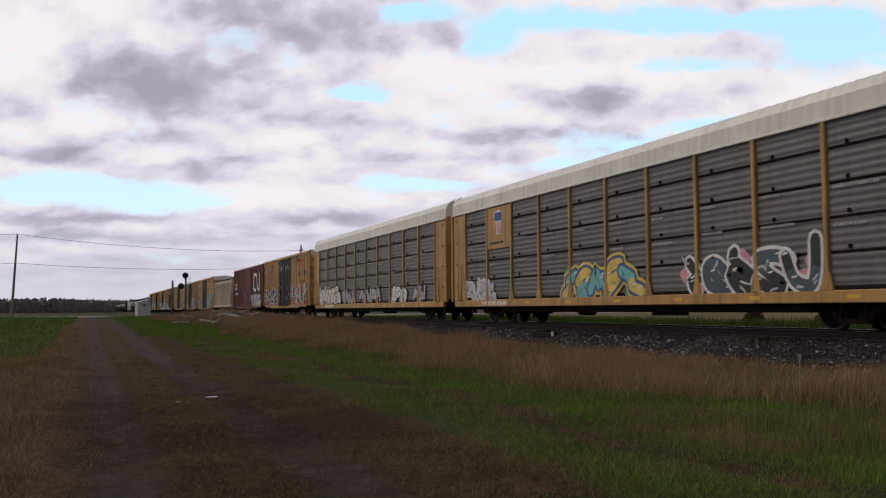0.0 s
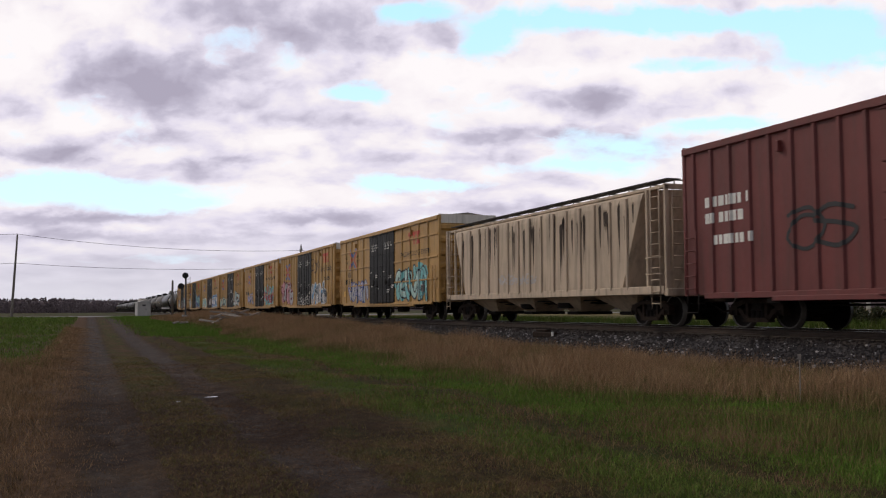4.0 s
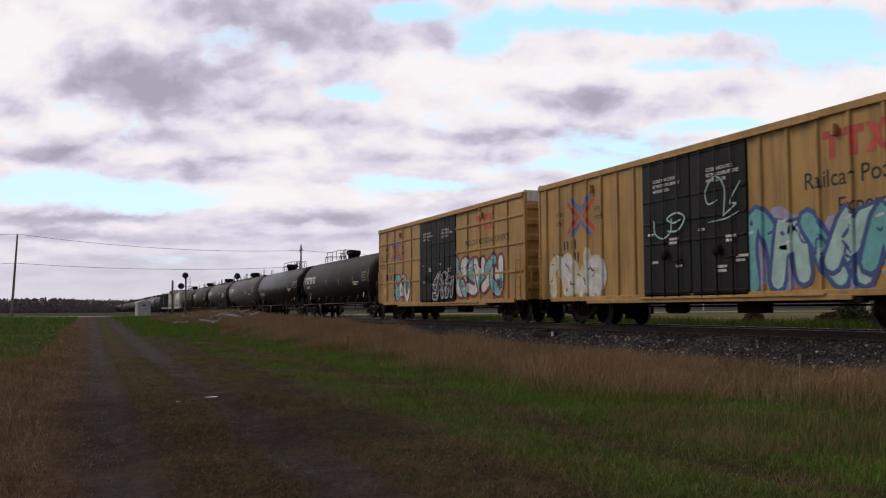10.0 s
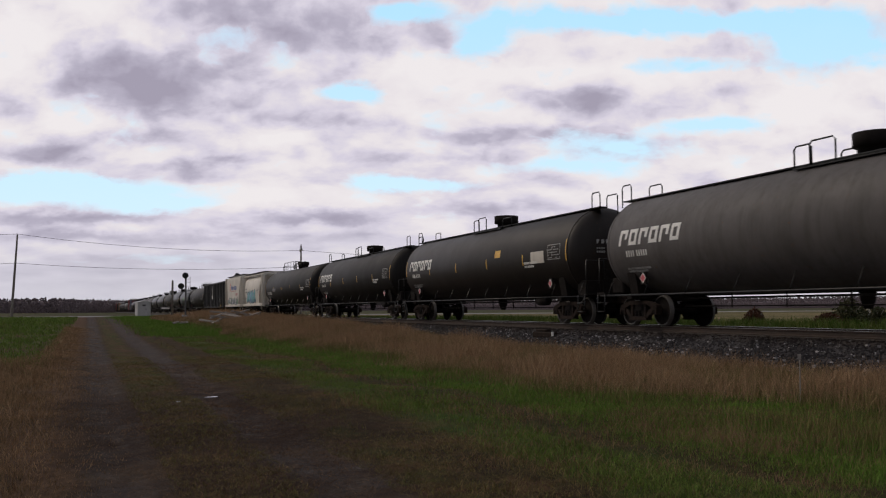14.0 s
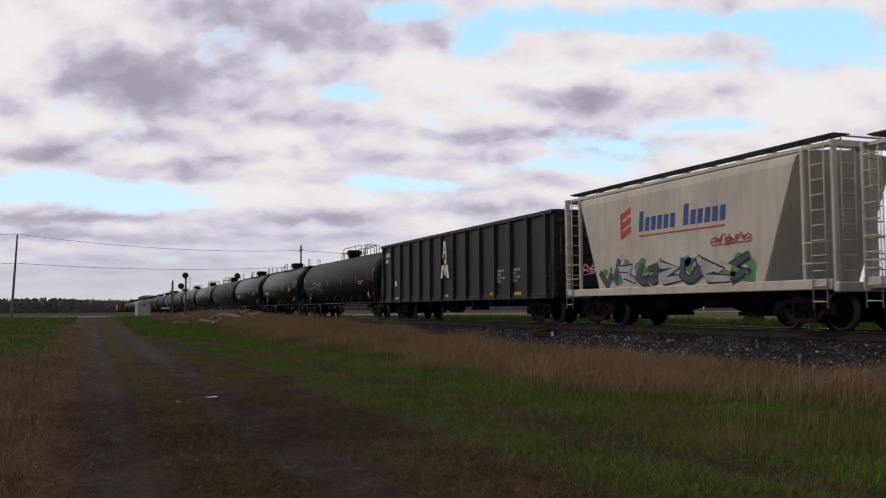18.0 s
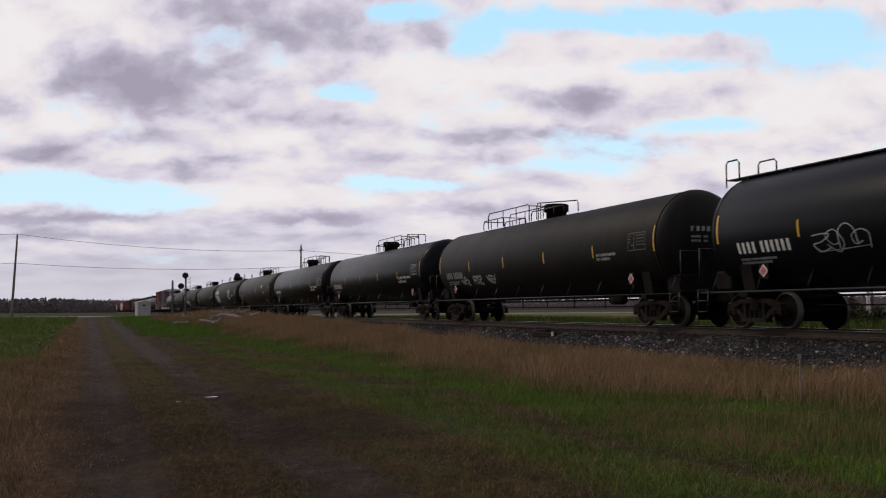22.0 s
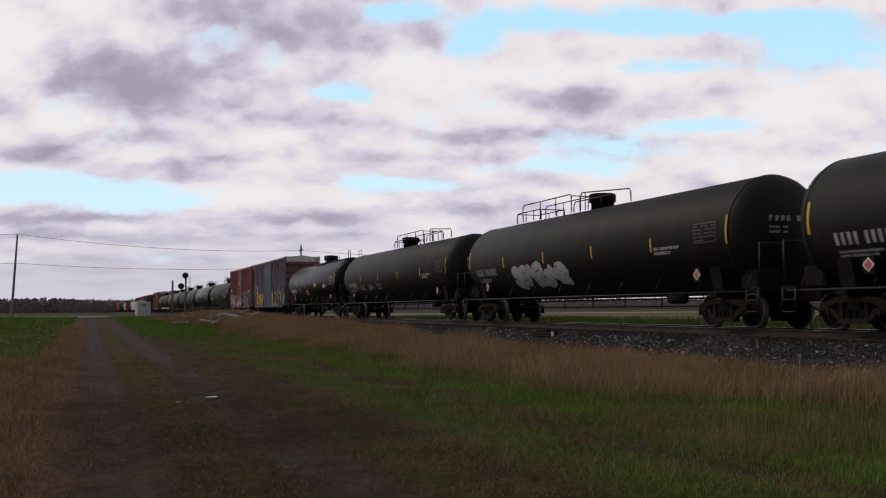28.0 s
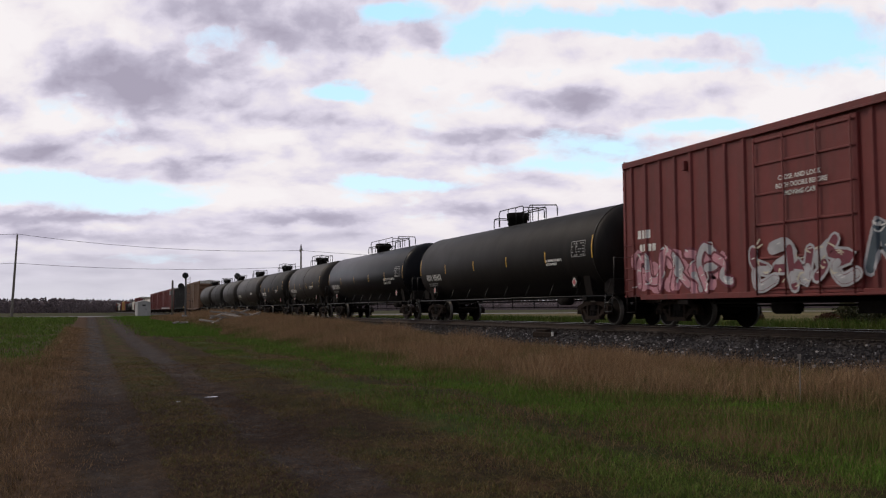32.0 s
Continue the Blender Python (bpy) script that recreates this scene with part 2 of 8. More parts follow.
# ---- ground ----
def ground_z(x, y):
    z = 0.80 * smooth01(40, 122, y) - 0.35 * smooth01(150, 260, y)
    z += 0.50 * smooth01(7, 12, x) * smooth01(22, 60, y) * (1 - smooth01(95, 122, y)) * (1 - smooth01(20.5, 24, x))
    z += 0.10 * smooth01(9, 14, x) * (1 - smooth01(20.5, 24, x))
    if x > 19:
        z += (0.80 - z) * smooth01(19.5, 23, x) * (1 - smooth01(60, 110, y)) - 0.12 * smooth01(28, 40, x) * (1 - smooth01(60, 110, y))
    near = (1 - smooth01(40, 80, abs(y))) * (1 - smooth01(30, 60, abs(x)))
    z += near * (0.05 * noise.noise((x * 0.5, y * 0.5, 3.1)) + 0.022 * noise.noise((x * 2.3, y * 2.3, 7.7)))
    for c in (rut_x(y, 0), rut_x(y, 1)):
        z -= 0.05 * near * math.exp(-((x - c) / 0.28) ** 2)
    return z


def rut_x(y, side):
    """The two wheel ruts of the lane, by their distance along it."""
    return (0.33 if side == 0 else 2.25) + 0.35 * smooth01(60, 118, y)


def axis_steps(spans):
    out = [spans[0][0]]
    for a, b, n in spans:
        out += [a + (b - a) * (i + 1) / n for i in range(n)]
    return out


def build_ground():
    xs = axis_steps([(-3600, -400, 8), (-400, -60, 14), (-60, -8, 26), (-8, 16, 110), (16, 30, 20), (30, 90, 16), (90, 500, 10), (500, 3600, 8)])
    ys = axis_steps([(-3600, -300, 8), (-300, -20, 10), (-20, 2, 14), (2, 45, 150), (45, 160, 110), (160, 400, 20), (400, 3600, 12)])
    verts = [(x, y, ground_z(x, y)) for y in ys for x in xs]
    n = len(xs)
    faces = [(j * n + i, j * n + i + 1, j * n + n + i + 1, j * n + n + i) for j in range(len(ys) - 1) for i in range(n - 1)]
    me = bpy.data.meshes.new("ground")
    me.from_pydata(verts, [], faces)
    me.polygons.foreach_set("use_smooth", [True] * len(me.polygons))
    me.materials.append(ground_material())
    return tagged(new("ground", me), "rough grass verge, wet dirt lane and autumn fields", "ground", kind="structure")


def ground_material():
    g = Graph("lane_and_verge")
    co = g.n("ShaderNodeTexCoord")
    vec = co.outputs["Object"]
    sep = g.n("ShaderNodeSeparateXYZ")
    g.link(vec, sep.inputs[0])
    y = sep.outputs[1]
    fine = g.noise(vec, 7.0, 8, 0.7)
    mid = g.noise(vec, 1.1, 6, 0.6)
    soil = g.mix(g.ramp(fine, 0.3, 0.7), (0.020, 0.012, 0.009), (0.078, 0.047, 0.032))
    # gravel lightened beyond its own tone, for sky sheen at a low angle
    sheen_gravel = g.mix(g.ramp(g.noise(vec, 18.0, 4, 0.7), 0.35, 0.7), (0.056, 0.051, 0.053), (0.18, 0.167, 0.172))
    straw = g.mix(g.ramp(fine, 0.3, 0.7), (0.055, 0.034, 0.018), (0.17, 0.105, 0.052))
    green = g.mix(g.ramp(fine, 0.3, 0.7), (0.030, 0.052, 0.012), (0.085, 0.135, 0.028))
    # bare soil of the lane between grassy verges, with a second faint trail beside it
    wave = g.math("MULTIPLY", g.math("SUBTRACT", g.noise(vec, 0.45, 5, 0.6), 0.5), 1.5)
    xl = g.math("ADD", sep.outputs[0], wave)

    def fade(a, b, v):
        m = g.n("ShaderNodeMapRange")
        m.interpolation_type = "SMOOTHSTEP"
        m.inputs["From Min"].default_value, m.inputs["From Max"].default_value = a, b
        g.link(v, m.inputs["Value"])
        return m.outputs[0]

    def trail(c, half, v):
        return fade(half * 1.35, half * 0.45, g.math("ABSOLUTE", g.math("SUBTRACT", v, c)))

    base = g.mix(g.ramp(mid, 0.42, 0.60), straw, green)
    base = g.mix(g.math("MULTIPLY", g.math("MULTIPLY", fade(4.0, 5.0, xl), fade(10.0, 8.5, xl)), 0.7), base, green)
    worn = g.ramp(g.noise(vec, 0.8, 5, 0.6), 0.44, 0.66)
    dead = g.mix(worn, soil, straw)
    base = g.mix(g.math("MULTIPLY", trail(6.1, 0.55, xl), 0.6), base, dead)
    russet = g.mix(g.ramp(fine, 0.3, 0.7), (0.065, 0.039, 0.026), (0.20, 0.122, 0.074))
    base = g.mix(g.math("MULTIPLY", fade(-2.6, -0.8, xl), fade(0.4, -0.2, xl)), base, russet)
    dirt = g.mix(g.math("MULTIPLY", worn, 0.8), soil, straw)
    base = g.mix(g.math("MULTIPLY", fade(-0.5, 0.15, xl), fade(3.5, 2.6, xl)), base, dirt)
    crown = g.math("MULTIPLY", trail(1.25, 0.5, xl), fade(10.0, 24.0, y))
    base = g.mix(g.math("MULTIPLY", crown, 0.75), base, g.mix(g.ramp(mid, 0.42, 0.60), russet, green))
    base = g.mix(g.math("MULTIPLY", g.math("MULTIPLY", trail(3.75, 0.55, xl), 0.9), g.ramp(mid, 0.36, 0.56)), base, soil)
    # bare and rotten patches, uneven over a hand's width to a stride
    base = g.mix(g.math("MULTIPLY", g.ramp(g.noise(vec, 1.9, 7, 0.68), 0.50, 0.66), 0.62), base, soil)
    base = g.mix(g.math("MULTIPLY", g.ramp(g.noise(vec, 3.3, 6, 0.65), 0.54, 0.68), 0.55), base, russet)
    # wheel ruts packed with gravel; farther off, its pale colour also paints the sky's sheen
    xr = g.math("ADD", sep.outputs[0], g.math("MULTIPLY", wave, 0.25))
    ruts = g.math("MULTIPLY", g.math("MAXIMUM", trail(0.33, 0.42, xr), trail(2.25, 0.5, xr)), g.math("MAXIMUM", g.ramp(mid, 0.36, 0.60, (0.12, 0.12, 0.12), (1, 1, 1)), fade(22.0, 32.0, y)))
    base = g.mix(g.math("MULTIPLY", ruts, 0.48), base, sheen_gravel)
    mud = g.math("MULTIPLY", g.math("MULTIPLY", fade(-0.9, 0.1, xl), fade(4.6, 3.2, xl)), g.math("MULTIPLY", fade(9.5, 12.5, y), fade(21.0, 17.0, y)))
    mud = g.math("MULTIPLY", mud, g.ramp(g.noise(vec, 0.9, 6, 0.65), 0.34, 0.56, (0.25, 0.25, 0.25), (0.85, 0.85, 0.85)))
    base = g.mix(mud, base, g.mix(g.ramp(fine, 0.3, 0.7), (0.016, 0.009, 0.007), (0.058, 0.034, 0.024)))
    # mown field east of the line and stubble far to the north
    fld = g.n("ShaderNodeMapRange")
    for k, v in (("From Min", 29.0), ("From Max", 33.0)):
        fld.inputs[k].default_value = v
    g.link(sep.outputs[0], fld.inputs["Value"])
    field = g.mix(g.ramp(g.noise(vec, 0.05, 5), 0.4, 0.6), (0.23, 0.18, 0.085), (0.15, 0.13, 0.055))
    base = g.mix(fld.outputs[0], base, field)
    north = g.n("ShaderNodeMapRange")
    for k, v in (("From Min", 150.0), ("From Max", 190.0)):
        north.inputs[k].default_value = v
    g.link(y, north.inputs["Value"])
    far_f = g.mix(g.ramp(g.noise(vec, 0.02, 4), 0.4, 0.6), (0.10, 0.085, 0.045), (0.06, 0.075, 0.030))
    base = g.mix(north.outputs[0], base, far_f)
    speck = g.noise(vec, 46.0, 6, 0.75)
    base = g.mix(g.ramp(speck, 0.30, 0.72, (0.55, 0.55, 0.55), (0.0, 0.0, 0.0)), base, (0.006, 0.004, 0.003))
    litter = g.math("MULTIPLY", g.ramp(g.noise(vec, 23.0, 5, 0.7), 0.60, 0.70), g.ramp(mid, 0.35, 0.65, (0.15, 0.15, 0.15), (0.75, 0.75, 0.75)))
    base = g.mix(litter, base, (0.19, 0.105, 0.052))
    g.bump(g.math("ADD", fine, g.math("MULTIPLY", speck, 0.35)), 0.9, 0.07)
    wet = g.math("SUBTRACT", 0.95, g.math("MULTIPLY", ruts, g.ramp(g.noise(vec, 3.0, 4), 0.5, 0.7, (0, 0, 0), (0.45, 0.45, 0.45))))
    return g.done(base, wet, 0.0, 0.04)


build_ground()


# ---- track: ballast bed, ties, two rails ----
def ballast_z(x, edge=0.0):
    """Height of the stone bed across the track."""
    d = abs(x - TRACK_X)
    return RAIL_Z - 0.20 if d < 1.75 else RAIL_Z - 0.20 - (d - 1.75) * 0.52


def ballast_material():
    g = Graph("ballast_stone")
    co = g.n("ShaderNodeTexCoord")
    geo = g.n("ShaderNodeNewGeometry")
    v = g.n("ShaderNodeTexVoronoi", Scale=16.0)
    g.link(co.outputs["Object"], v.inputs["Vector"])
    tone = g.ramp(geo.outputs["Random Per Island"], 0.925, 0.945, (0.044, 0.039, 0.041), (0.50, 0.47, 0.47))
    base = g.mix(0.25, tone, g.mix(g.ramp(g.noise(co.outputs["Object"], 14.0, 5, 0.7), 0.35, 0.7), (0.028, 0.024, 0.024), (0.095, 0.085, 0.082)))
    # dirt-brown stone between and beside the rails, with the shade there painted into its colour
    sep = g.n("ShaderNodeSeparateXYZ")
    g.link(co.outputs["Object"], sep.inputs[0])
    off = g.math("ABSOLUTE", g.math("SUBTRACT", sep.outputs[0], TRACK_X))
    off = g.math("ADD", off, g.math("MULTIPLY", g.math("SUBTRACT", g.noise(co.outputs["Object"], 1.3, 4), 0.5), 0.5))
    base = g.mix(g.ramp(g.math("SUBTRACT", 2.3, off), 0.2, 0.6), base, g.mix(g.ramp(g.noise(co.outputs["Object"], 12.0, 5, 0.7), 0.35, 0.7), (0.012, 0.008, 0.006), (0.040, 0.027, 0.020)))
    g.bump(v.outputs["Distance"], 0.5, 0.04)
    return g.done(base, 0.85, 0.0, 0.25)


M_BALLAST = ballast_material()


def build_track():
    bed_rows = [(-4.2, -1.45), (-3.4, -1.06), (-1.75, -0.20), (-0.9, -0.19), (0.9, -0.19), (1.75, -0.20), (3.4, -0.9), (4.2, -1.3)]
    bm = bmesh.new()
    ys = axis_steps([(-60, 0, 12), (0, 50, 100), (50, 160, 60), (160, 2500, 30)])
    rows = []
    for y in ys:
        rows.append([bm.verts.new((TRACK_X + dx, y, RAIL_Z + dz + 0.03 * noise.noise((dx * 3, y * 1.7, 1.0)))) for dx, dz in bed_rows])
    for a, b in zip(rows, rows[1:]):
        for k in range(len(a) - 1):
            bm.faces.new((a[k], a[k + 1], b[k + 1], b[k])).smooth = True
    bed = tagged(part("ballast_bed", bm, M_BALLAST), "grey crushed-stone ballast bed under the rails", "ballast", kind="structure")
    # loose stones on the near slope
    rng = np.random.default_rng(4)
    count = 62000
    x = TRACK_X - 1.5 - rng.random(count) ** 0.8 * 2.6
    y = 5 + 62 * rng.random(count) ** 1.6
    z = np.array([ballast_z(v) for v in x])
    size = 0.011 + 0.026 * rng.random(count) ** 2.5
    corner = np.array([(a, b, c) for c in (-1, 1) for a, b in ((-1, -1), (1, -1), (1, 1), (-1, 1))], float)
    verts = corner[None] * (0.55 + 0.75 * rng.random((count, 8, 3)))
    ang = rng.random(count) * 6.28
    c, s = np.cos(ang)[:, None], np.sin(ang)[:, None]
    vx, vy = verts[..., 0] * c - verts[..., 1] * s, verts[..., 0] * s + verts[..., 1] * c
    verts = np.stack((vx, vy, verts[..., 2] * 0.75), -1) * size[:, None, None] + np.stack((x, y, z + size * 0.4), -1)[:, None]
    quad = np.array([(3, 2, 1, 0), (4, 5, 6, 7), (0, 1, 5, 4), (1, 2, 6, 5), (2, 3, 7, 6), (3, 0, 4, 7)])
    faces = (quad[None] + 8 * np.arange(count)[:, None, None]).reshape(-1, 4)
    me = bpy.data.meshes.new("ballast_stones")
    me.from_pydata(verts.reshape(-1, 3).tolist(), [], faces.tolist())
    me.materials.append(M_BALLAST)
    tagged(new("ballast_stones", me), "loose grey crushed stones on the ballast slope", "stones", kind="stuff")
    # rails
    for side in (-1, 1):
        bm = bmesh.new()
        x = TRACK_X + side * 0.755
        prof = [(-0.07, -0.17), (0.07, -0.17), (0.07, -0.155), (0.012, -0.13), (0.010, -0.05), (0.037, -0.035), (0.037, -0.006), (0.028, 0.0),
                (-0.028, 0.0), (-0.037, -0.006), (-0.037, -0.035), (-0.010, -0.05), (-0.012, -0.13), (-0.07, -0.155)]
        prism(bm, [(x + a, RAIL_Z + b) for a, b in prof], -60, 2500, "xz")
        finish(bm)
        for f in bm.faces:
            if f.normal.z > 0.6 and f.calc_center_median().z > RAIL_Z - 0.01:
                f.material_index = 1
        tagged(part("rail", bm, [M_RAILSIDE, M_RAILTOP]), "rusty steel rail with a polished running surface", "rail", "rails of the track")
    bm = B(-1.3, 1.3, -0.115, 0.115, -0.18, 0.0, 0.01)
    tie = None
    for i in range(190):
        at = pose(TRACK_X + 0.03 * math.sin(i * 7.3), 2 + i * 0.53, RAIL_Z - 0.172)
        if tie is None:
            tie = part("tie", bm, M_TIE, bed)
            tie.matrix_local = at
        else:
            again("tie", tie, bed, at)


build_track()


# ---- sky backdrop: broken cloud over pale blue, drifting slowly ----
def sky_material():
    g = Graph("cloudy_sky")
    uv = g.n("ShaderNodeUVMap")
    uv.uv_map = "sky"
    vec = uv.outputs[0]
    sepa = g.n("ShaderNodeSeparateXYZ")
    # warp
    mp = g.n("ShaderNodeMapping")
    mp.inputs["Scale"].default_value = (0.8, 1.5, 1)
    g.link(vec, mp.inputs["Vector"])
    wn = g.n("ShaderNodeTexNoise", Scale=2.1, Detail=9.0, Roughness=0.60)
    g.link(mp.outputs[0], wn.inputs["Vector"])
    off = g.n("ShaderNodeVectorMath")
    off.operation = "SUBTRACT"
    off.inputs[1].default_value = (0.5, 0.5, 0.5)
    g.link(wn.outputs["Color"], off.inputs[0])
    sc = g.n("ShaderNodeVectorMath")
    sc.operation = "MULTIPLY"
    sc.inputs[1].default_value = (0.62, 0.34, 0)
    g.link(off.outputs[0], sc.inputs[0])
    add = g.n("ShaderNodeVectorMath")
    add.operation = "ADD"
    g.link(vec, add.inputs[0])
    g.link(sc.outputs[0], add.inputs[1])
    warped = add.outputs[0]
    g.link(warped, sepa.inputs[0])

    def blobs(rows):
        total = None
        for cx, cy, rx, ry, amp in rows:
            d = g.n("ShaderNodeVectorMath")
            d.operation = "SUBTRACT"
            d.inputs[1].default_value = (cx, cy, 0)
            g.link(warped, d.inputs[0])
            m = g.n("ShaderNodeVectorMath")
            m.operation = "DIVIDE"
            m.inputs[1].default_value = (rx, ry, 1)
            g.link(d.outputs[0], m.inputs[0])
            dd = g.n("ShaderNodeVectorMath")
            dd.operation = "DOT_PRODUCT"
            g.link(m.outputs[0], dd.inputs[0])
            g.link(m.outputs[0], dd.inputs[1])
            e = g.math("MULTIPLY", g.math("POWER", 2.718, g.math("MULTIPLY", dd.outputs["Value"], -1.0)), amp)
            total = e if total is None else g.math("ADD", total, e)
        return total

    # a cloud deck seen from below: it flattens towards the skyline
    rise = g.math("ADD", g.math("SUBTRACT", 5.47, sepa.outputs[1]), 0.9)
    flat = g.n("ShaderNodeSeparateXYZ")
    g.link(vec, flat.inputs[0])
    deck = g.n("ShaderNodeCombineXYZ")
    g.link(g.math("MULTIPLY", flat.outputs[0], 0.42), deck.inputs[0])
    tall = g.math("MAXIMUM", g.math("SUBTRACT", 6.37, flat.outputs[1]), 0.3)
    g.link(g.math("MULTIPLY", g.math("LOGARITHM", tall, 2.718), -3.3), deck.inputs[1])
    curl = g.n("ShaderNodeTexNoise", Scale=2.2, Detail=3.0, Roughness=0.5)
    g.link(deck.outputs[0], curl.inputs["Vector"])
    puff = g.n("ShaderNodeVectorMath")
    puff.operation = "MULTIPLY_ADD"
    puff.inputs[1].default_value = (0.22, 0.22, 0)
    g.link(curl.outputs["Color"], puff.inputs[0])
    g.link(deck.outputs[0], puff.inputs[2])
    lower = g.n("ShaderNodeVectorMath")
    lower.operation = "ADD"
    lower.inputs[1].default_value = (-0.06, 0.20, 0.0)
    g.link(puff.outputs[0], lower.inputs[0])
    n1 = g.noise(puff.outputs[0], 1.35, 6, 0.46, 0.0)
    n2 = g.noise(lower.outputs[0], 1.35, 6, 0.46, 0.0)
    n3 = g.noise(puff.outputs[0], 3.6, 6, 0.55, 0.0)
    clear = blobs(CLEAR)
    shade = blobs(SHADE)
    calm = g.math("DIVIDE", g.math("SUBTRACT", rise, 1.0), 2.4, True)
    live = g.math("ADD", 0.30, g.math("MULTIPLY", calm, 0.9))
    d0 = g.math("MULTIPLY", g.math("SUBTRACT", n1, 0.5), live)
    crisp = g.math("MULTIPLY", g.math("SUBTRACT", n3, 0.5), live)
    relief = g.math("MULTIPLY", g.math("SUBTRACT", n1, n2), live)
    c = g.math("SUBTRACT", clear, g.math("ADD", g.math("MULTIPLY", d0, 1.4), g.math("MULTIPLY", crisp, 0.7)))
    s = g.math("ADD", g.math("ADD", shade, 0.30), g.math("ADD", g.math("MULTIPLY", d0, 0.85), g.math("MULTIPLY", relief, 1.05)))
    s = g.math("ADD", s, g.math("MULTIPLY", crisp, 0.58))
    cloud = g.n("ShaderNodeValToRGB")
    el = cloud.color_ramp.elements
    el[0].position, el[0].color = 0.0, (0.84, 0.798, 0.81, 1)
    el[1].position, el[1].color = 1.0, (0.36, 0.33, 0.42, 1)
    for at, rgb in ((0.25, (0.79, 0.742, 0.77)), (0.48, (0.66, 0.62, 0.72)), (0.75, (0.46, 0.43, 0.53))):
        el.new(at).color = (*rgb, 1)
    g.link(s, cloud.inputs[0])
    air = g.mix(g.ramp(g.math("DIVIDE", sepa.outputs[1], 6.0), 0.0, 0.75), (0.46, 0.77, 1.0), (0.68, 0.88, 1.0))
    col = g.mix(g.ramp(c, 0.22, 0.62), cloud.outputs[0], air)
    # pale haze near the skyline
    haze = g.ramp(g.math("DIVIDE", sepa.outputs[1], 6.0), 0.66, 0.92)
    col = g.mix(g.math("MULTIPLY", haze, 0.85), col, (0.58, 0.57, 0.625))
    em = g.n("ShaderNodeEmission", Strength=1.0)
    g.link(col, em.inputs["Color"])
    out = next(n for n in g.t.nodes if n.type == "OUTPUT_MATERIAL")
    g.t.links.new(em.outputs[0], out.inputs["Surface"])
    g.t.nodes.remove(g.bsdf)
    return g.mat


# gaps of blue and shaded cloud: centre, half size, weight, in units of about 3.5 degrees from the sheet's corner
CLEAR = [(1.3, 3.35, 1.7, 0.30, 0.95), (0.4, 3.22, 1.2, 0.16, 0.6), (2.9, 3.62, 0.8, 0.16, 0.55), (6.15, 1.58, 0.55, 0.19, 1.05), (4.6, 1.95, 0.45, 0.09, 0.4),
         (6.8, 3.22, 0.7, 0.16, 0.85), (7.9, 3.30, 1.0, 0.12, 0.6), (7.2, 0.10, 0.9, 0.22, 0.65), (8.5, 0.72, 0.6, 0.32, 0.85), (10.2, 0.28, 2.4, 0.26, 0.72), (12.4, 1.12, 1.3, 0.16, 0.6),
         (14.6, 0.75, 1.3, 0.50, 0.9), (13.4, 0.35, 2.2, 0.25, 0.7), (10.9, 2.55, 1.2, 0.26, 0.85), (12.6, 2.20, 1.2, 0.14, 0.6), (9.8, 2.95, 1.2, 0.18, 0.6), (2.8, 4.55, 2.2, 0.12, 0.45)]
SHADE = [(4.9, 0.45, 1.9, 0.50, 0.42), (2.5, 1.75, 1.1, 0.48, 0.30), (3.4, 1.15, 1.7, 0.50, 0.36), (1.6, 1.30, 1.2, 0.35, 0.24), (2.4, 1.60, 3.4, 1.40, 0.12), (10.3, 1.75, 1.2, 0.22, 0.62), (6.3, 0.80, 0.9, 0.26, 0.34),
         (0.5, 2.66, 0.9, 0.18, 0.42), (2.3, 2.38, 0.7, 0.20, 0.42), (3.7, 2.82, 0.9, 0.12, 0.36), (8.4, 2.42, 1.2, 0.18, 0.46), (9.9, 2.30, 0.8, 0.16, 0.45), (7.8, 2.76, 1.1, 0.12, 0.34)]
SHADE += [(5.6, 3.82, 1.3, 0.14, 0.62), (1.2, 3.82, 1.7, 0.13, 0.52), (1.0, 4.12, 1.8, 0.10, 0.36), (4.0, 4.22, 2.6, 0.14, 0.34), (8.3, 3.72, 1.5, 0.14, 0.40), (0.2, 0.50, 1.1, 0.60, -0.5),
          (1.2, 2.12, 1.0, 0.18, -0.42), (4.9, 2.38, 0.7, 0.20, -0.5), (8.4, 1.30, 1.1, 0.32, -0.42), (7.3, 1.15, 0.5, 0.2, -0.35), (2.0, 4.85, 4.0, 0.45, 0.34), (14.6, 1.95, 1.3, 0.45, -0.45), (11.5, 1.3, 3.0, 0.9, -0.14), (4.3, 3.42, 1.2, 0.20, -0.4)]


def build_sky():
    bm = bmesh.new()
    lay = bm.loops.layers.uv.new("sky")
    radius = 3400.0
    azs = [-22 + i for i in range(89)]
    els = [-0.6 + 0.9 * i for i in range(30)]
    grid, uvs = [], {}
    for e in els:
        row = []
        for a in azs:
            ar, er = radians(a), radians(e)
            v = bm.verts.new((radius * math.sin(ar) * math.cos(er), radius * math.cos(ar) * math.cos(er), radius * math.sin(er)))
            da = ar - radians(HEADING)
            da_c = max(-1.25, min(1.25, da))
            uvs[v] = (7.84 + 16.3 * math.tan(da_c), 5.47 - 16.3 * math.tan(er) / math.cos(da_c))
            row.append(v)
        grid.append(row)
    for a, b in zip(grid, grid[1:]):
        for k in range(len(azs) - 1):
            f = bm.faces.new((a[k], b[k], b[k + 1], a[k + 1]))
            f.smooth = True
            for lp in f.loops:
                lp[lay].uv = uvs[lp.vert]
    ob = part("sky_backdrop", bm, sky_material())
    ob.location = (0, 0, EYE_Z)
    return tagged(ob, "pale blue sky with broken white and grey cloud", "sky", kind="structure")


SKY = build_sky()


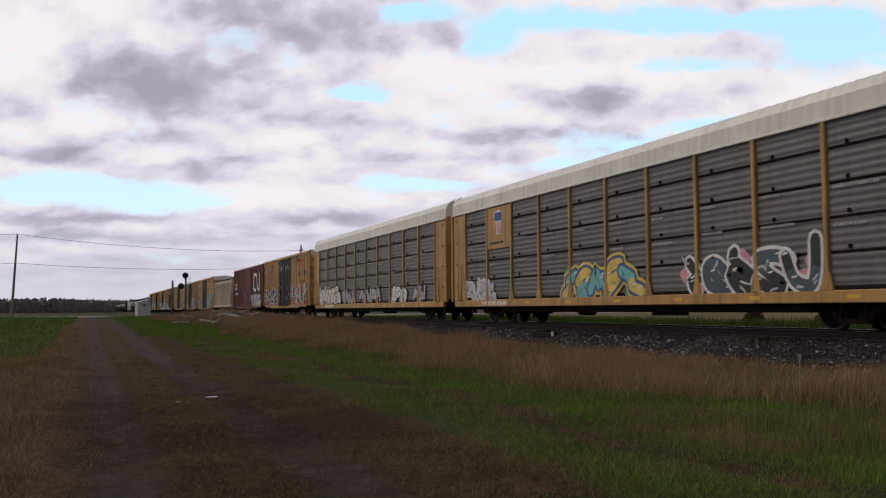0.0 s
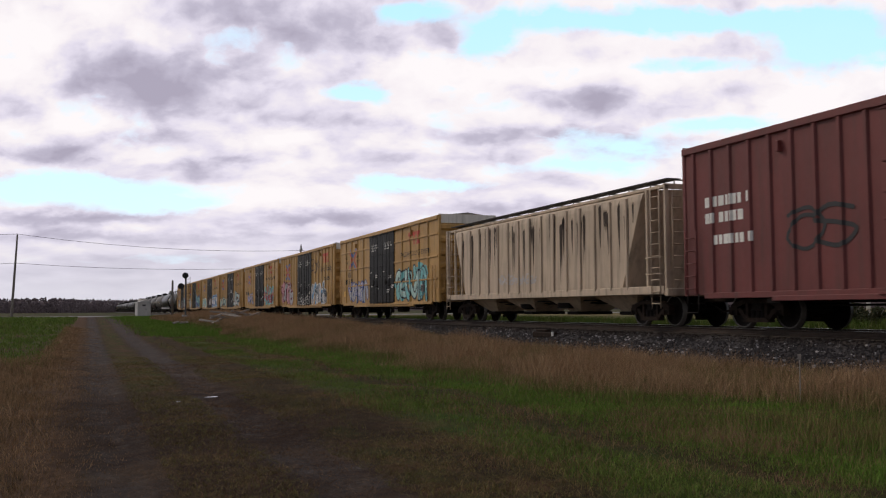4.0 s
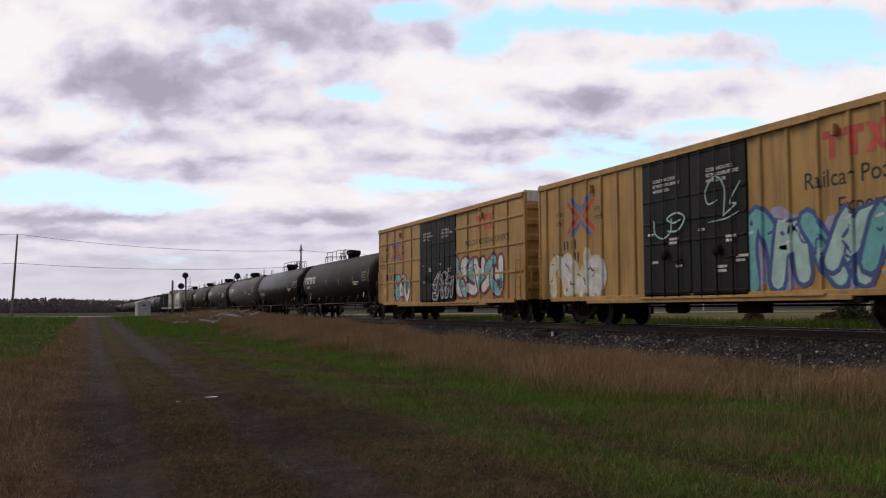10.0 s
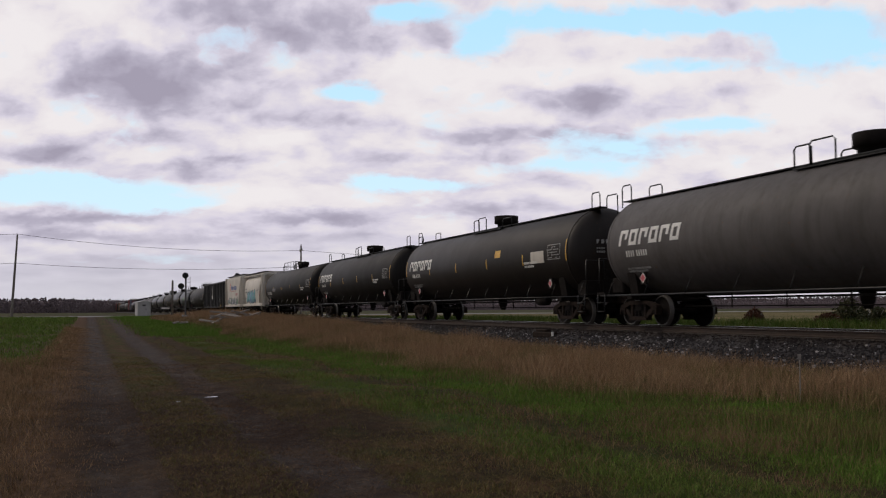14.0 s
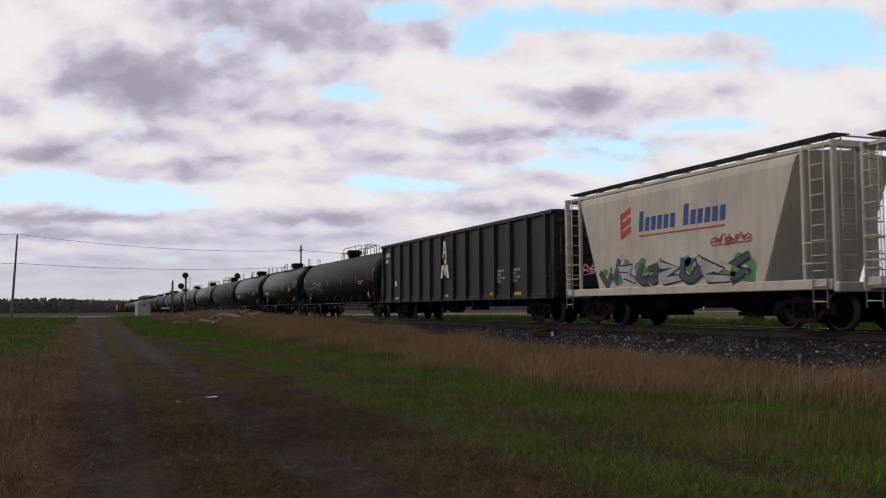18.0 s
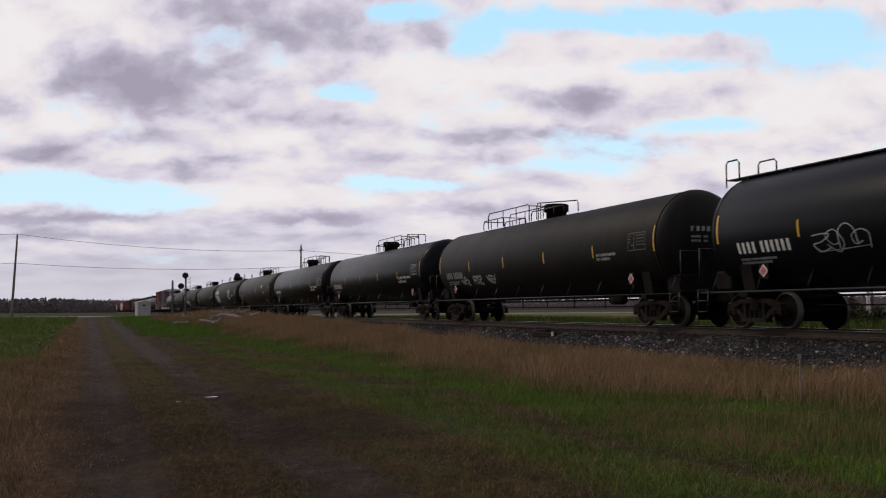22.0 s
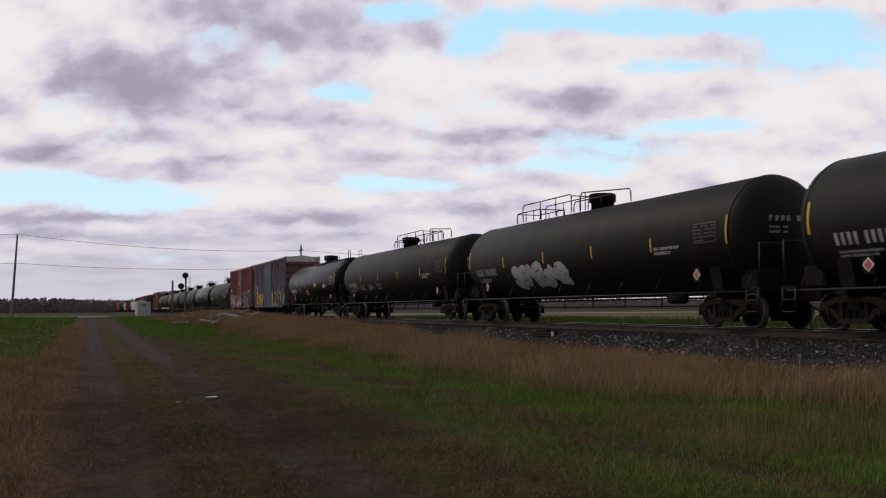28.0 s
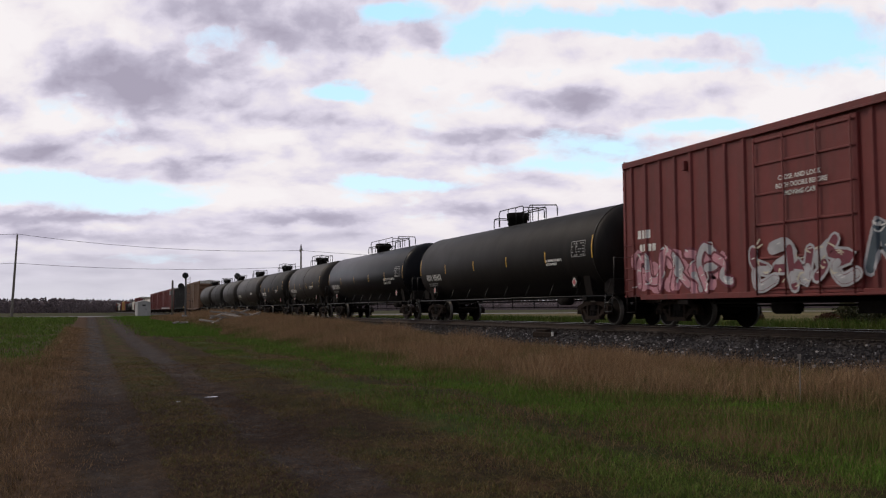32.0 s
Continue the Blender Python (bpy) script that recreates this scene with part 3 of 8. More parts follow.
# ---- far woods along the skyline ----
def foliage_material(name, a, b):
    g = Graph(name)
    geo = g.n("ShaderNodeNewGeometry")
    co = g.n("ShaderNodeTexCoord")
    base = g.mix(g.ramp(geo.outputs["Random Per Island"], 0.0, 1.0), a, b)
    base = g.mix(g.math("MULTIPLY", g.ramp(g.noise(co.outputs["Object"], 0.05, 3), 0.4, 0.6), 0.5), base, tuple(c * 1.3 for c in a))
    return g.done(base, 0.9, 0.0, 0.2)


def build_woods():
    """Crowns of many small clumps in long belts."""
    rng = random.Random(11)
    verts, faces = [], []

    def clump(cx, cy, cz, r, h):
        n = len(verts)
        k = 4
        ph = rng.random() * 6
        for rr, zz in ((0.75, -0.8), (1.0, 0.0), (0.6, 0.75)):
            for i in range(k):
                a = ph + 6.283 * i / k
                q = r * rr * (0.75 + 0.5 * rng.random())
                verts.append((cx + q * math.cos(a), cy + q * math.sin(a), cz + h * zz * (0.85 + 0.3 * rng.random())))
        verts.append((cx, cy, cz + h))
        for lev in range(2):
            for i in range(k):
                faces.append((n + lev * k + i, n + lev * k + (i + 1) % k, n + lev * k + k + (i + 1) % k, n + lev * k + k + i))
        for i in range(k):
            faces.append((n + 2 * k + i, n + 2 * k + (i + 1) % k, n + 3 * k))

    def thicket(az0, az1, dist, height):
        """A long ridge of dense growth with an uneven top, as deep as it is high."""
        n, count = len(verts), int((az1 - az0) / 0.12)
        for i in range(count + 1):
            a = az0 + (az1 - az0) * i / count
            top = height(a) * (0.80 + 0.10 * rng.random())
            for d, z in ((dist, -1.0), (dist + 3, top * 0.8), (dist + 8, top), (dist + 18, -1.0)):
                verts.append((d * math.sin(radians(a)), d * math.cos(radians(a)), z))
        for i in range(count):
            for k in range(3):
                faces.append((n + 4 * i + k, n + 4 * i + 4 + k, n + 4 * i + 5 + k, n + 4 * i + 1 + k))

    for az0, az1, dist, tall, step in ((-40, 3.5, 620, 10.0, 0.06), (-40, 8, 680, 10.0, 0.07), (3.5, 75, 900, 11.5, 0.055), (15, 75, 780, 7.5, 0.07)):
        def height(a):
            h = tall * (0.95 + 0.16 * noise.noise((a * 0.3, dist, 0)) + 0.07 * noise.noise((a * 1.9, dist, 5)))
            return h * (1 - 0.35 * smooth01(-2, 3.5, a)) if az1 == 3.5 else h

        thicket(az0, az1, dist * 1.02, height)
        a = az0
        while a < az1:
            wide = 1.0 if -7 < a < 49 else 3.0
            d = dist * (0.96 + 0.1 * rng.random())
            x, y = d * math.sin(radians(a)), d * math.cos(radians(a))
            top = height(a) * rng.uniform(0.96, 1.04)
            for q in range(12):
                clump(x + rng.uniform(-3, 3), y + rng.uniform(-3, 3), top * (0.06 + 0.078 * q + rng.uniform(-0.03, 0.03)), top * rng.uniform(0.045, 0.085) * wide, top * rng.uniform(0.05, 0.09))
            a += step * (0.6 + 0.8 * rng.random()) * wide
    me = bpy.data.meshes.new("far_woods")
    me.from_pydata(verts, [], faces)
    me.polygons.foreach_set("use_smooth", [True] * len(me.polygons))
    # leaf colours paled towards mauve, so distance haze is part of them
    me.materials.append(foliage_material("hazed_foliage", (0.100, 0.078, 0.085), (0.125, 0.095, 0.098)))
    tagged(new("far_woods", me), "distant belt of bare and russet autumn trees", "trees", kind="stuff")


build_woods()

# ---- train: shared pieces ----
CARS = []
WHEELS = []
WHEEL_R = 0.4826


def text_mesh(body, size, bold=0.0, shear=0.0):
    """Flat letters as a bmesh in their own x, y."""
    cu = bpy.data.curves.new("lettering", "FONT")
    cu.body, cu.size, cu.offset, cu.shear = body, size, bold, shear
    cu.align_x, cu.resolution_u = "LEFT", 3
    ob = new("lettering", cu)
    me = ob.to_mesh()
    bm = bmesh.new()
    bm.from_mesh(me)
    ob.to_mesh_clear()
    bpy.data.objects.remove(ob)
    bpy.data.curves.remove(cu)
    return bm


def slab(bm, pts):
    """One flat shape, a hair above those drawn before it."""
    lift = 0.0003 * (len(bm.faces) % 24)
    return bm.faces.new([bm.verts.new((a, b, lift)) for a, b in pts])


def onto(bm, y, z, skin, proud=0.004):
    """Lays a flat drawing (x, y) on a car's near side: its left edge at y, its foot at z, bent to the skin."""
    for v in bm.verts:
        v.co = (v.co.z, y - v.co.x, z + v.co.y)
    if not bm.verts:
        return bm
    ys = [v.co.y for v in bm.verts]
    zs = [v.co.z for v in bm.verts]
    for c in skin.cuts_y(min(ys), max(ys)):
        bmesh.ops.bisect_plane(bm, geom=bm.verts[:] + bm.edges[:] + bm.faces[:], plane_co=(0, c, 0), plane_no=(0, 1, 0))
    for c in skin.cuts_z(min(zs), max(zs)):
        bmesh.ops.bisect_plane(bm, geom=bm.verts[:] + bm.edges[:] + bm.faces[:], plane_co=(0, 0, c), plane_no=(0, 0, 1))
    for v in bm.verts:
        v.co.x = skin.x(v.co.y, v.co.z) - proud - v.co.x
    bmesh.ops.recalc_face_normals(bm, faces=bm.faces)
    for f in bm.faces:
        if f.normal.x > 0:
            f.normal_flip()
    return bm


class FlatSkin:
    """A flat side with upright pressed posts."""

    def __init__(self, x, posts=(), wide=0.15, deep=0.05):
        self.at, self.posts, self.wide, self.deep = x, posts, wide, deep

    def cuts_y(self, a, b):
        w, q = self.wide / 2, self.wide / 4
        return [c + d for c in self.posts for d in (-w, -q, q, w) if a < c + d < b]

    def cuts_z(self, a, b):
        return []

    def x(self, y, z):
        for c in self.posts:
            d = abs(y - c)
            if d < self.wide / 2:
                return self.at - self.deep * min(1, (self.wide / 2 - d) / (self.wide / 4))
        return self.at


class RoundSkin:
    """A lying cylinder."""

    def __init__(self, r, zc, bulge=1.0):
        self.r, self.zc, self.bulge = r, zc, bulge

    def cuts_y(self, a, b):
        return []

    def cuts_z(self, a, b):
        n = max(1, int((b - a) / 0.12))
        return [a + (b - a) * i / n for i in range(1, n)]

    def x(self, y, z):
        d = min(0.999, abs(z - self.zc) / (self.r * self.bulge))
        return -self.r * math.sqrt(1 - d * d)


def letters(car, skin, body, y, z, size, material, bold=0.0, name="lettering", label=""):
    return tagged(part(name, onto(text_mesh(body, size, bold), y, z, skin), material, car, label), kind="stuff")


def bars(car, skin, y, z, rows, size, material, seed=1, name="lettering_bar", proud=0.004):
    """Plain bars in place of small or unreadable writing; rows are lengths."""
    rng = random.Random(seed)
    bm = bmesh.new()
    for i, length in enumerate(rows):
        x = 0.0
        while x < length:
            w = size * rng.uniform(0.5, 0.85)
            slab(bm, [(x, -i * size * 1.5), (x + w, -i * size * 1.5), (x + w, -i * size * 1.5 + size), (x, -i * size * 1.5 + size)])
            x += w + size * (0.22 if rng.random() < 0.82 else 0.7)
    return tagged(part(name, onto(bm, y, z, skin, proud), material, car), kind="stuff")


def number_bars(c, skin, y, z, groups, size, material):
    """One slim bar for each character of a car's number, in its groups."""
    bm = bmesh.new()
    x = 0.0
    for n in groups:
        for _ in range(n):
            slab(bm, [(x, 0), (x + size * 0.34, 0), (x + size * 0.34, size), (x, size)])
            x += size * 0.66
        x += size * 0.42
    return tagged(part("number_bar", onto(bm, y, z, skin), material, c), kind="stuff")


# loose curls, hooks and arches that stand for sprayed letters nobody can read
CURLS = (
    ((0.85, 0.85), (0.40, 1.00), (0.10, 0.72), (0.50, 0.50), (0.90, 0.28), (0.60, 0.00), (0.12, 0.15)),
    ((0.10, 0.00), (0.15, 0.70), (0.50, 1.00), (0.85, 0.70), (0.90, 0.00)),
    ((0.20, 1.00), (0.15, 0.30), (0.50, 0.00), (0.88, 0.25), (0.80, 0.60), (0.45, 0.55)),
    ((0.85, 0.20), (0.40, 0.00), (0.10, 0.50), (0.45, 1.00), (0.88, 0.75), (0.60, 0.35), (0.30, 0.50)),
    ((0.10, 0.90), (0.60, 1.00), (0.80, 0.65), (0.30, 0.50), (0.85, 0.30), (0.90, 0.00)),
    ((0.10, 0.95), (0.30, 0.10), (0.50, 0.60), (0.70, 0.05), (0.92, 1.00)),
    ((0.15, 1.00), (0.55, 0.60), (0.30, 0.45), (0.80, 0.00)))


def rounded(pts, cuts=4):
    """A smooth line through the points."""
    out = []
    for i in range(len(pts) - 1):
        a, b, c, d = pts[max(i - 1, 0)], pts[i], pts[i + 1], pts[min(i + 2, len(pts) - 1)]
        for k in range(cuts):
            t = k / cuts
            out.append(0.5 * (2 * b + (c - a) * t + (2 * a - 5 * b + 4 * c - d) * t * t + (3 * b - a - 3 * c + d) * t ** 3))
    return out + [pts[-1]]


def ribbon(bm, pts, t, lift, mi, blunt=True):
    """A flat stroke of half width t along a line, with round ends."""
    sides = []
    for i, q in enumerate(pts):
        d = pts[min(i + 1, len(pts) - 1)] - pts[max(i - 1, 0)]
        d = d.normalized() if d.length > 1e-6 else Vector((1, 0))
        n = Vector((-d.y, d.x)) * t * (1.0 if blunt else 0.25 + 0.75 * math.sin(math.pi * (0.12 + 0.76 * i / max(1, len(pts) - 1))))
        sides.append((q - n, q + n))
    k = 0
    for (a, b), (c, d) in zip(sides, sides[1:]):
        h = lift + 0.00012 * (k % 5)
        k += 1
        bm.faces.new([bm.verts.new((v.x, v.y, h)) for v in (a, c, d, b)]).material_index = mi
    if blunt:
        for q, h in ((pts[0], lift + 0.0006), (pts[-1], lift + 0.0007)):
            bm.faces.new([bm.verts.new((q.x + t * math.cos(0.7854 * i), q.y + t * math.sin(0.7854 * i), h)) for i in range(8)]).material_index = mi


def graffiti(car, skin, y, z, length, height, fills, edge="white", core="black", seed=1, cloud=None, count=0, busy=4, fat=0.135, halo=None, sharp=False):
    """A sprayed piece: a cloud of colour, then curl after curl, each with its outline, fill, inner lines and shine."""
    rng = random.Random(seed)
    n = count or max(3, int(length / (height * 0.72)))
    step = length / n
    t = fat * min(height, step * 1.5)
    names = list(dict.fromkeys([cloud or edge, halo or edge, edge, core, "white"] + list(fills)))
    at = {k: i for i, k in enumerate(names)}
    bm = bmesh.new()
    lines = []
    for i in range(n):
        w, hh, a = step * rng.uniform(1.15, 1.40), height * rng.uniform(0.62, 0.74), rng.uniform(-0.35, 0.35)
        mx, my = rng.choice((-1, 1)), rng.choice((-1, 1))
        c, q = math.cos(a), math.sin(a)
        mid = Vector((step * (i + 0.5), height * (0.5 + rng.uniform(-0.04, 0.05))))
        pts = []
        for px, py in rng.choice(CURLS):
            dx, dy = mx * (px + rng.uniform(-0.12, 0.12) - 0.5) * w, my * (py + rng.uniform(-0.12, 0.12) - 0.5) * hh
            pts.append(mid + Vector((dx * c - dy * q, dx * q + dy * c)))
        lines.append((pts if sharp else rounded(pts), mid, w, hh))
    if cloud:
        for k in range(n * 4):
            m = Vector((rng.uniform(0.0, length), height * rng.uniform(0.12, 0.85)))
            rr = height * rng.uniform(0.14, 0.30)
            f = bm.faces.new([bm.verts.new((m.x + rr * rng.uniform(0.8, 1.25) * math.cos(0.5236 * i), max(0.0, m.y + rr * rng.uniform(0.7, 1.0) * math.sin(0.5236 * i)), 0.0004 * (k % 5))) for i in range(12)])
            f.material_index = at[cloud]
    if halo:
        for i, (pts, mid, w, hh) in enumerate(lines):
            ribbon(bm, pts, t * 2.1, 0.0030 + 0.0009 * (i % 2), at[halo])
    for i, (pts, mid, w, hh) in enumerate(lines):
        base = 0.0055 + 0.0034 * i
        ribbon(bm, pts, t * 1.55, base, at[edge], not sharp)
        ribbon(bm, pts, t, base + 0.0011, at[fills[i % len(fills)]], not sharp)
        if len(fills) > 1 and not sharp:
            # the lower half sprayed in the next colour
            low = [q for q in pts if q.y < mid.y - 0.05 * hh]
            if len(low) > 2 and max((a - b).length for a, b in zip(low, low[1:])) < 0.35 * hh:
                ribbon(bm, low, t * 0.9, base + 0.0019, at[fills[(i + 1) % len(fills)]])
        for _ in range(busy):
            a = rng.choice(pts) + Vector((rng.uniform(-0.16, 0.16) * w, rng.uniform(-0.12, 0.12) * hh))
            b = a + Vector((rng.uniform(-0.30, 0.30) * w, rng.uniform(-0.28, 0.28) * hh))
            m = (a + b) / 2 + Vector((rng.uniform(-0.1, 0.1) * w, rng.uniform(-0.1, 0.1) * hh))
            ribbon(bm, rounded([a, m, b], 3), t * rng.uniform(0.12, 0.26), base + 0.0026, at[core], False)
        for k in range(2):
            a = rng.choice(pts)
            ribbon(bm, [a + Vector((-0.4 * t, 0.35 * t)), a + Vector((0.5 * t, 0.55 * t))], t * 0.14, base + 0.0031, at["white"])
    for v in bm.verts:
        v.co.y = max(v.co.y, -0.12)
    piece = tagged(part("graffiti", onto(bm, y, z, skin, 0.004), [SPRAY[k] for k in names], car), kind="stuff")
    piece["label"] = "%s and %s sprayed graffiti" % (fills[0].replace("_", " "), edge.replace("_", " "))
    return piece


def scrawl(car, skin, y, z, length, height, colour, seed, thick=0.035):
    """A quick spray tag: a few overlapping loops and hooks and a stroke beneath."""
    rng = random.Random(seed)
    bm = bmesh.new()
    n = max(2, int(length / (height * 0.55)))
    step = length / n
    for i in range(n):
        hh, dy = height * rng.uniform(0.45, 0.85), height * rng.uniform(0.0, 0.25)
        mx, my = rng.choice((-1, 1)), rng.choice((-1, 1))
        pts = [Vector((step * (i + mx * (px - 0.5) * 1.7 + 0.5), dy + hh * (0.5 + my * (py - 0.5) + rng.uniform(-0.15, 0.15)))) for px, py in rng.choice(CURLS)]
        ribbon(bm, rounded(pts, 4), thick * rng.uniform(0.5, 0.8), 0.0012 * (i % 4), 0)
    if rng.random() < 0.5:
        ribbon(bm, [Vector((0.0, 0.02)), Vector((length * 0.6, 0.06)), Vector((length, 0.16 * height))], thick * 0.45, 0.006, 0, False)
    return tagged(part("spray_tag", onto(bm, y, z, skin, 0.012), SPRAY[colour], car, colour.replace("_", " ") + " spray tag"), kind="stuff")


def wheelset_mesh():
    bm = bmesh.new()
    for s in (-1, 1):
        x = s * 0.755
        lathe(bm, [(x - s * 0.065, WHEEL_R + 0.025), (x - s * 0.035, WHEEL_R + 0.025), (x - s * 0.03, WHEEL_R), (x + s * 0.07, WHEEL_R - 0.004),
                   (x + s * 0.072, WHEEL_R - 0.055), (x + s * 0.03, WHEEL_R - 0.075), (x + s * 0.035, 0.20), (x + s * 0.07, 0.15), (x + s * 0.08, 0.09)],
              "x", 28, mi=[0, 1, 1, 1, 0, 0, 0, 0])
    lathe(bm, [(-1.12, 0.085), (1.12, 0.085)], "x", 10)
    for s in (-1, 1):
        lathe(bm, [(s * 0.98, 0.11), (s * 1.10, 0.11), (s * 1.13, 0.075)], "x", 10)
    return finish(bm)


def side_frame_mesh():
    """A cast side frame: top chord, sloping arms, spring seat, journal boxes and bolster window."""
    bm = bmesh.new()
    a, b = -0.09, 0.09
    prism(bm, [(-1.06, 0.50), (-1.02, 0.66), (-0.50, 0.80), (0.50, 0.80), (1.02, 0.66), (1.06, 0.50), (0.90, 0.52), (0.46, 0.68), (-0.46, 0.68), (-0.90, 0.52)], a, b)
    for s in (-1, 1):
        prism(bm, [(s * 0.80, 0.58), (s * 0.72, 0.46), (s * 0.46, 0.22), (s * 0.40, 0.30), (s * 0.58, 0.52)], a + 0.01, b - 0.01)
        prism(bm, [(s * 0.32, 0.28), (s * 0.32, 0.70), (s * 0.42, 0.70), (s * 0.42, 0.28)], a + 0.005, b - 0.005)
        prism(bm, [(s * 0.74, 0.36), (s * 0.74, 0.58), (s * 1.05, 0.58), (s * 1.05, 0.36), (s * 1.00, 0.36), (s * 0.98, 0.50), (s * 0.81, 0.50), (s * 0.79, 0.36)], a - 0.02, b + 0.02)
    prism(bm, [(-0.50, 0.18), (0.50, 0.18), (0.44, 0.30), (-0.44, 0.30)], a - 0.03, b + 0.03)
    return finish(bm)


def spring_mesh():
    bm = bmesh.new()
    for y in (-0.2, 0.0, 0.2):
        lathe(bm, [(0.29 + 0.031 * i, 0.085 if i % 2 else 0.062) for i in range(9)], "z", 10, (0, y, 0))
    return finish(bm)


def bolster_mesh():
    bm = box(bmesh.new(), -1.12, 1.12, -0.2, 0.2, 0.48, 0.70, 0.03)
    lathe(bm, [(0.70, 0.22), (0.80, 0.22)], "z", 14)
    for s in (-1, 1):
        box(bm, -0.95, 0.95, s * 0.55 - 0.04, s * 0.55 + 0.04, 0.36, 0.46)
    return bm


SHARED = {}


def truck(car, y):
    """A two-axle bogie under the car at y."""
    def mesh(key, make, mats):
        if key not in SHARED:
            bm = make()
            me = bpy.data.meshes.new(key)
            bm.to_mesh(me)
            bm.free()
            for m in mats:
                me.materials.append(m)
            SHARED[key] = me
        return SHARED[key]

    b = new("truck", mesh("truck", bolster_mesh, [M_UNDER]))
    b.parent = car
    b.location = (0, y, 0)
    b["label"] = "rusty cast two-axle bogie"
    for s in (-1, 1):
        f = new("side_frame", mesh("side_frame", side_frame_mesh, [M_CAST]))
        f.parent, f.location = b, (s * 1.04, 0, 0)
        sp = new("spring", mesh("spring", spring_mesh, [M_UNDER]))
        sp.parent, sp.location = b, (s * 1.04, 0, 0)
        w = new("wheelset", mesh("wheelset", wheelset_mesh, [M_WHEEL, M_TREAD]))
        w.parent = b
        w.matrix_parent_inverse = pose(0, s * 0.89, WHEEL_R)
        WHEELS.append(w)


def couplers(car, half):
    """Draft gear and knuckle at both ends."""
    for s in (-1, 1):
        bm = box(bmesh.new(), -0.14, 0.14, s * (half - 0.9), s * (half - 0.12), 0.74, 0.98, 0.02)
        box(bm, -0.17, 0.17, s * (half - 0.14), s * (half + 0.02), 0.72, 1.0, 0.04)
        tube(bm, [(0.3, s * (half - 0.8), 0.72), (0.32, s * (half - 0.3), 0.5), (0.2, s * half, 0.42)], 0.03, 6)
        part("coupler", finish(bm), M_CAST, car)


def ladder(car, x, y, z0, z1, width=0.42, along="y", material=None, step=0.36, name="ladder"):
    """Stiles and rungs standing off a side (along y) or an end (along x)."""
    bm = bmesh.new()
    at = (lambda d, z: (x, y + d, z)) if along == "y" else (lambda d, z: (x + d, y, z))
    for d in (-width / 2, width / 2):
        tube(bm, [at(d, z0), at(d, z1)], 0.022, 4)
    z = z0 + 0.15
    while z < z1:
        tube(bm, [at(-width / 2, z), at(width / 2, z)], 0.016, 4)
        z += step
    return part(name, finish(bm), material or M_UNDER, car)


def hinge_line(car, half, z, material):
    """Brake rigging and pipes under the floor."""
    bm = bmesh.new()
    tube(bm, [(-0.9, -half * 0.55, z), (-0.9, half * 0.55, z)], 0.025, 5)
    tube(bm, [(-0.5, -half * 0.7, z - 0.08), (-0.5, half * 0.7, z - 0.08)], 0.03, 5)
    lathe(bm, [(-0.45, 0.15), (-0.40, 0.19), (0.40, 0.19), (0.45, 0.15)], "y", 10, (-0.75, half * 0.2, z - 0.12))
    box(bm, -0.95, -0.55, -half * 0.22, -half * 0.12, z - 0.28, z)
    return part("brake_rigging", finish(bm), material, car)


def add_car(name, u0, u1, label, group="cars of the freight train"):
    c = empty(name)
    tagged(c, label, "freight car", group)
    CARS.append((c, car_at(u0, u1)))
    return c, (u1 - u0) * PER_UNIT


def car_at(u0, u1):
    """The car's middle along the line at the start, by its two ends in train units."""
    return PER_UNIT * (u0 + u1) / 2 + LEAD


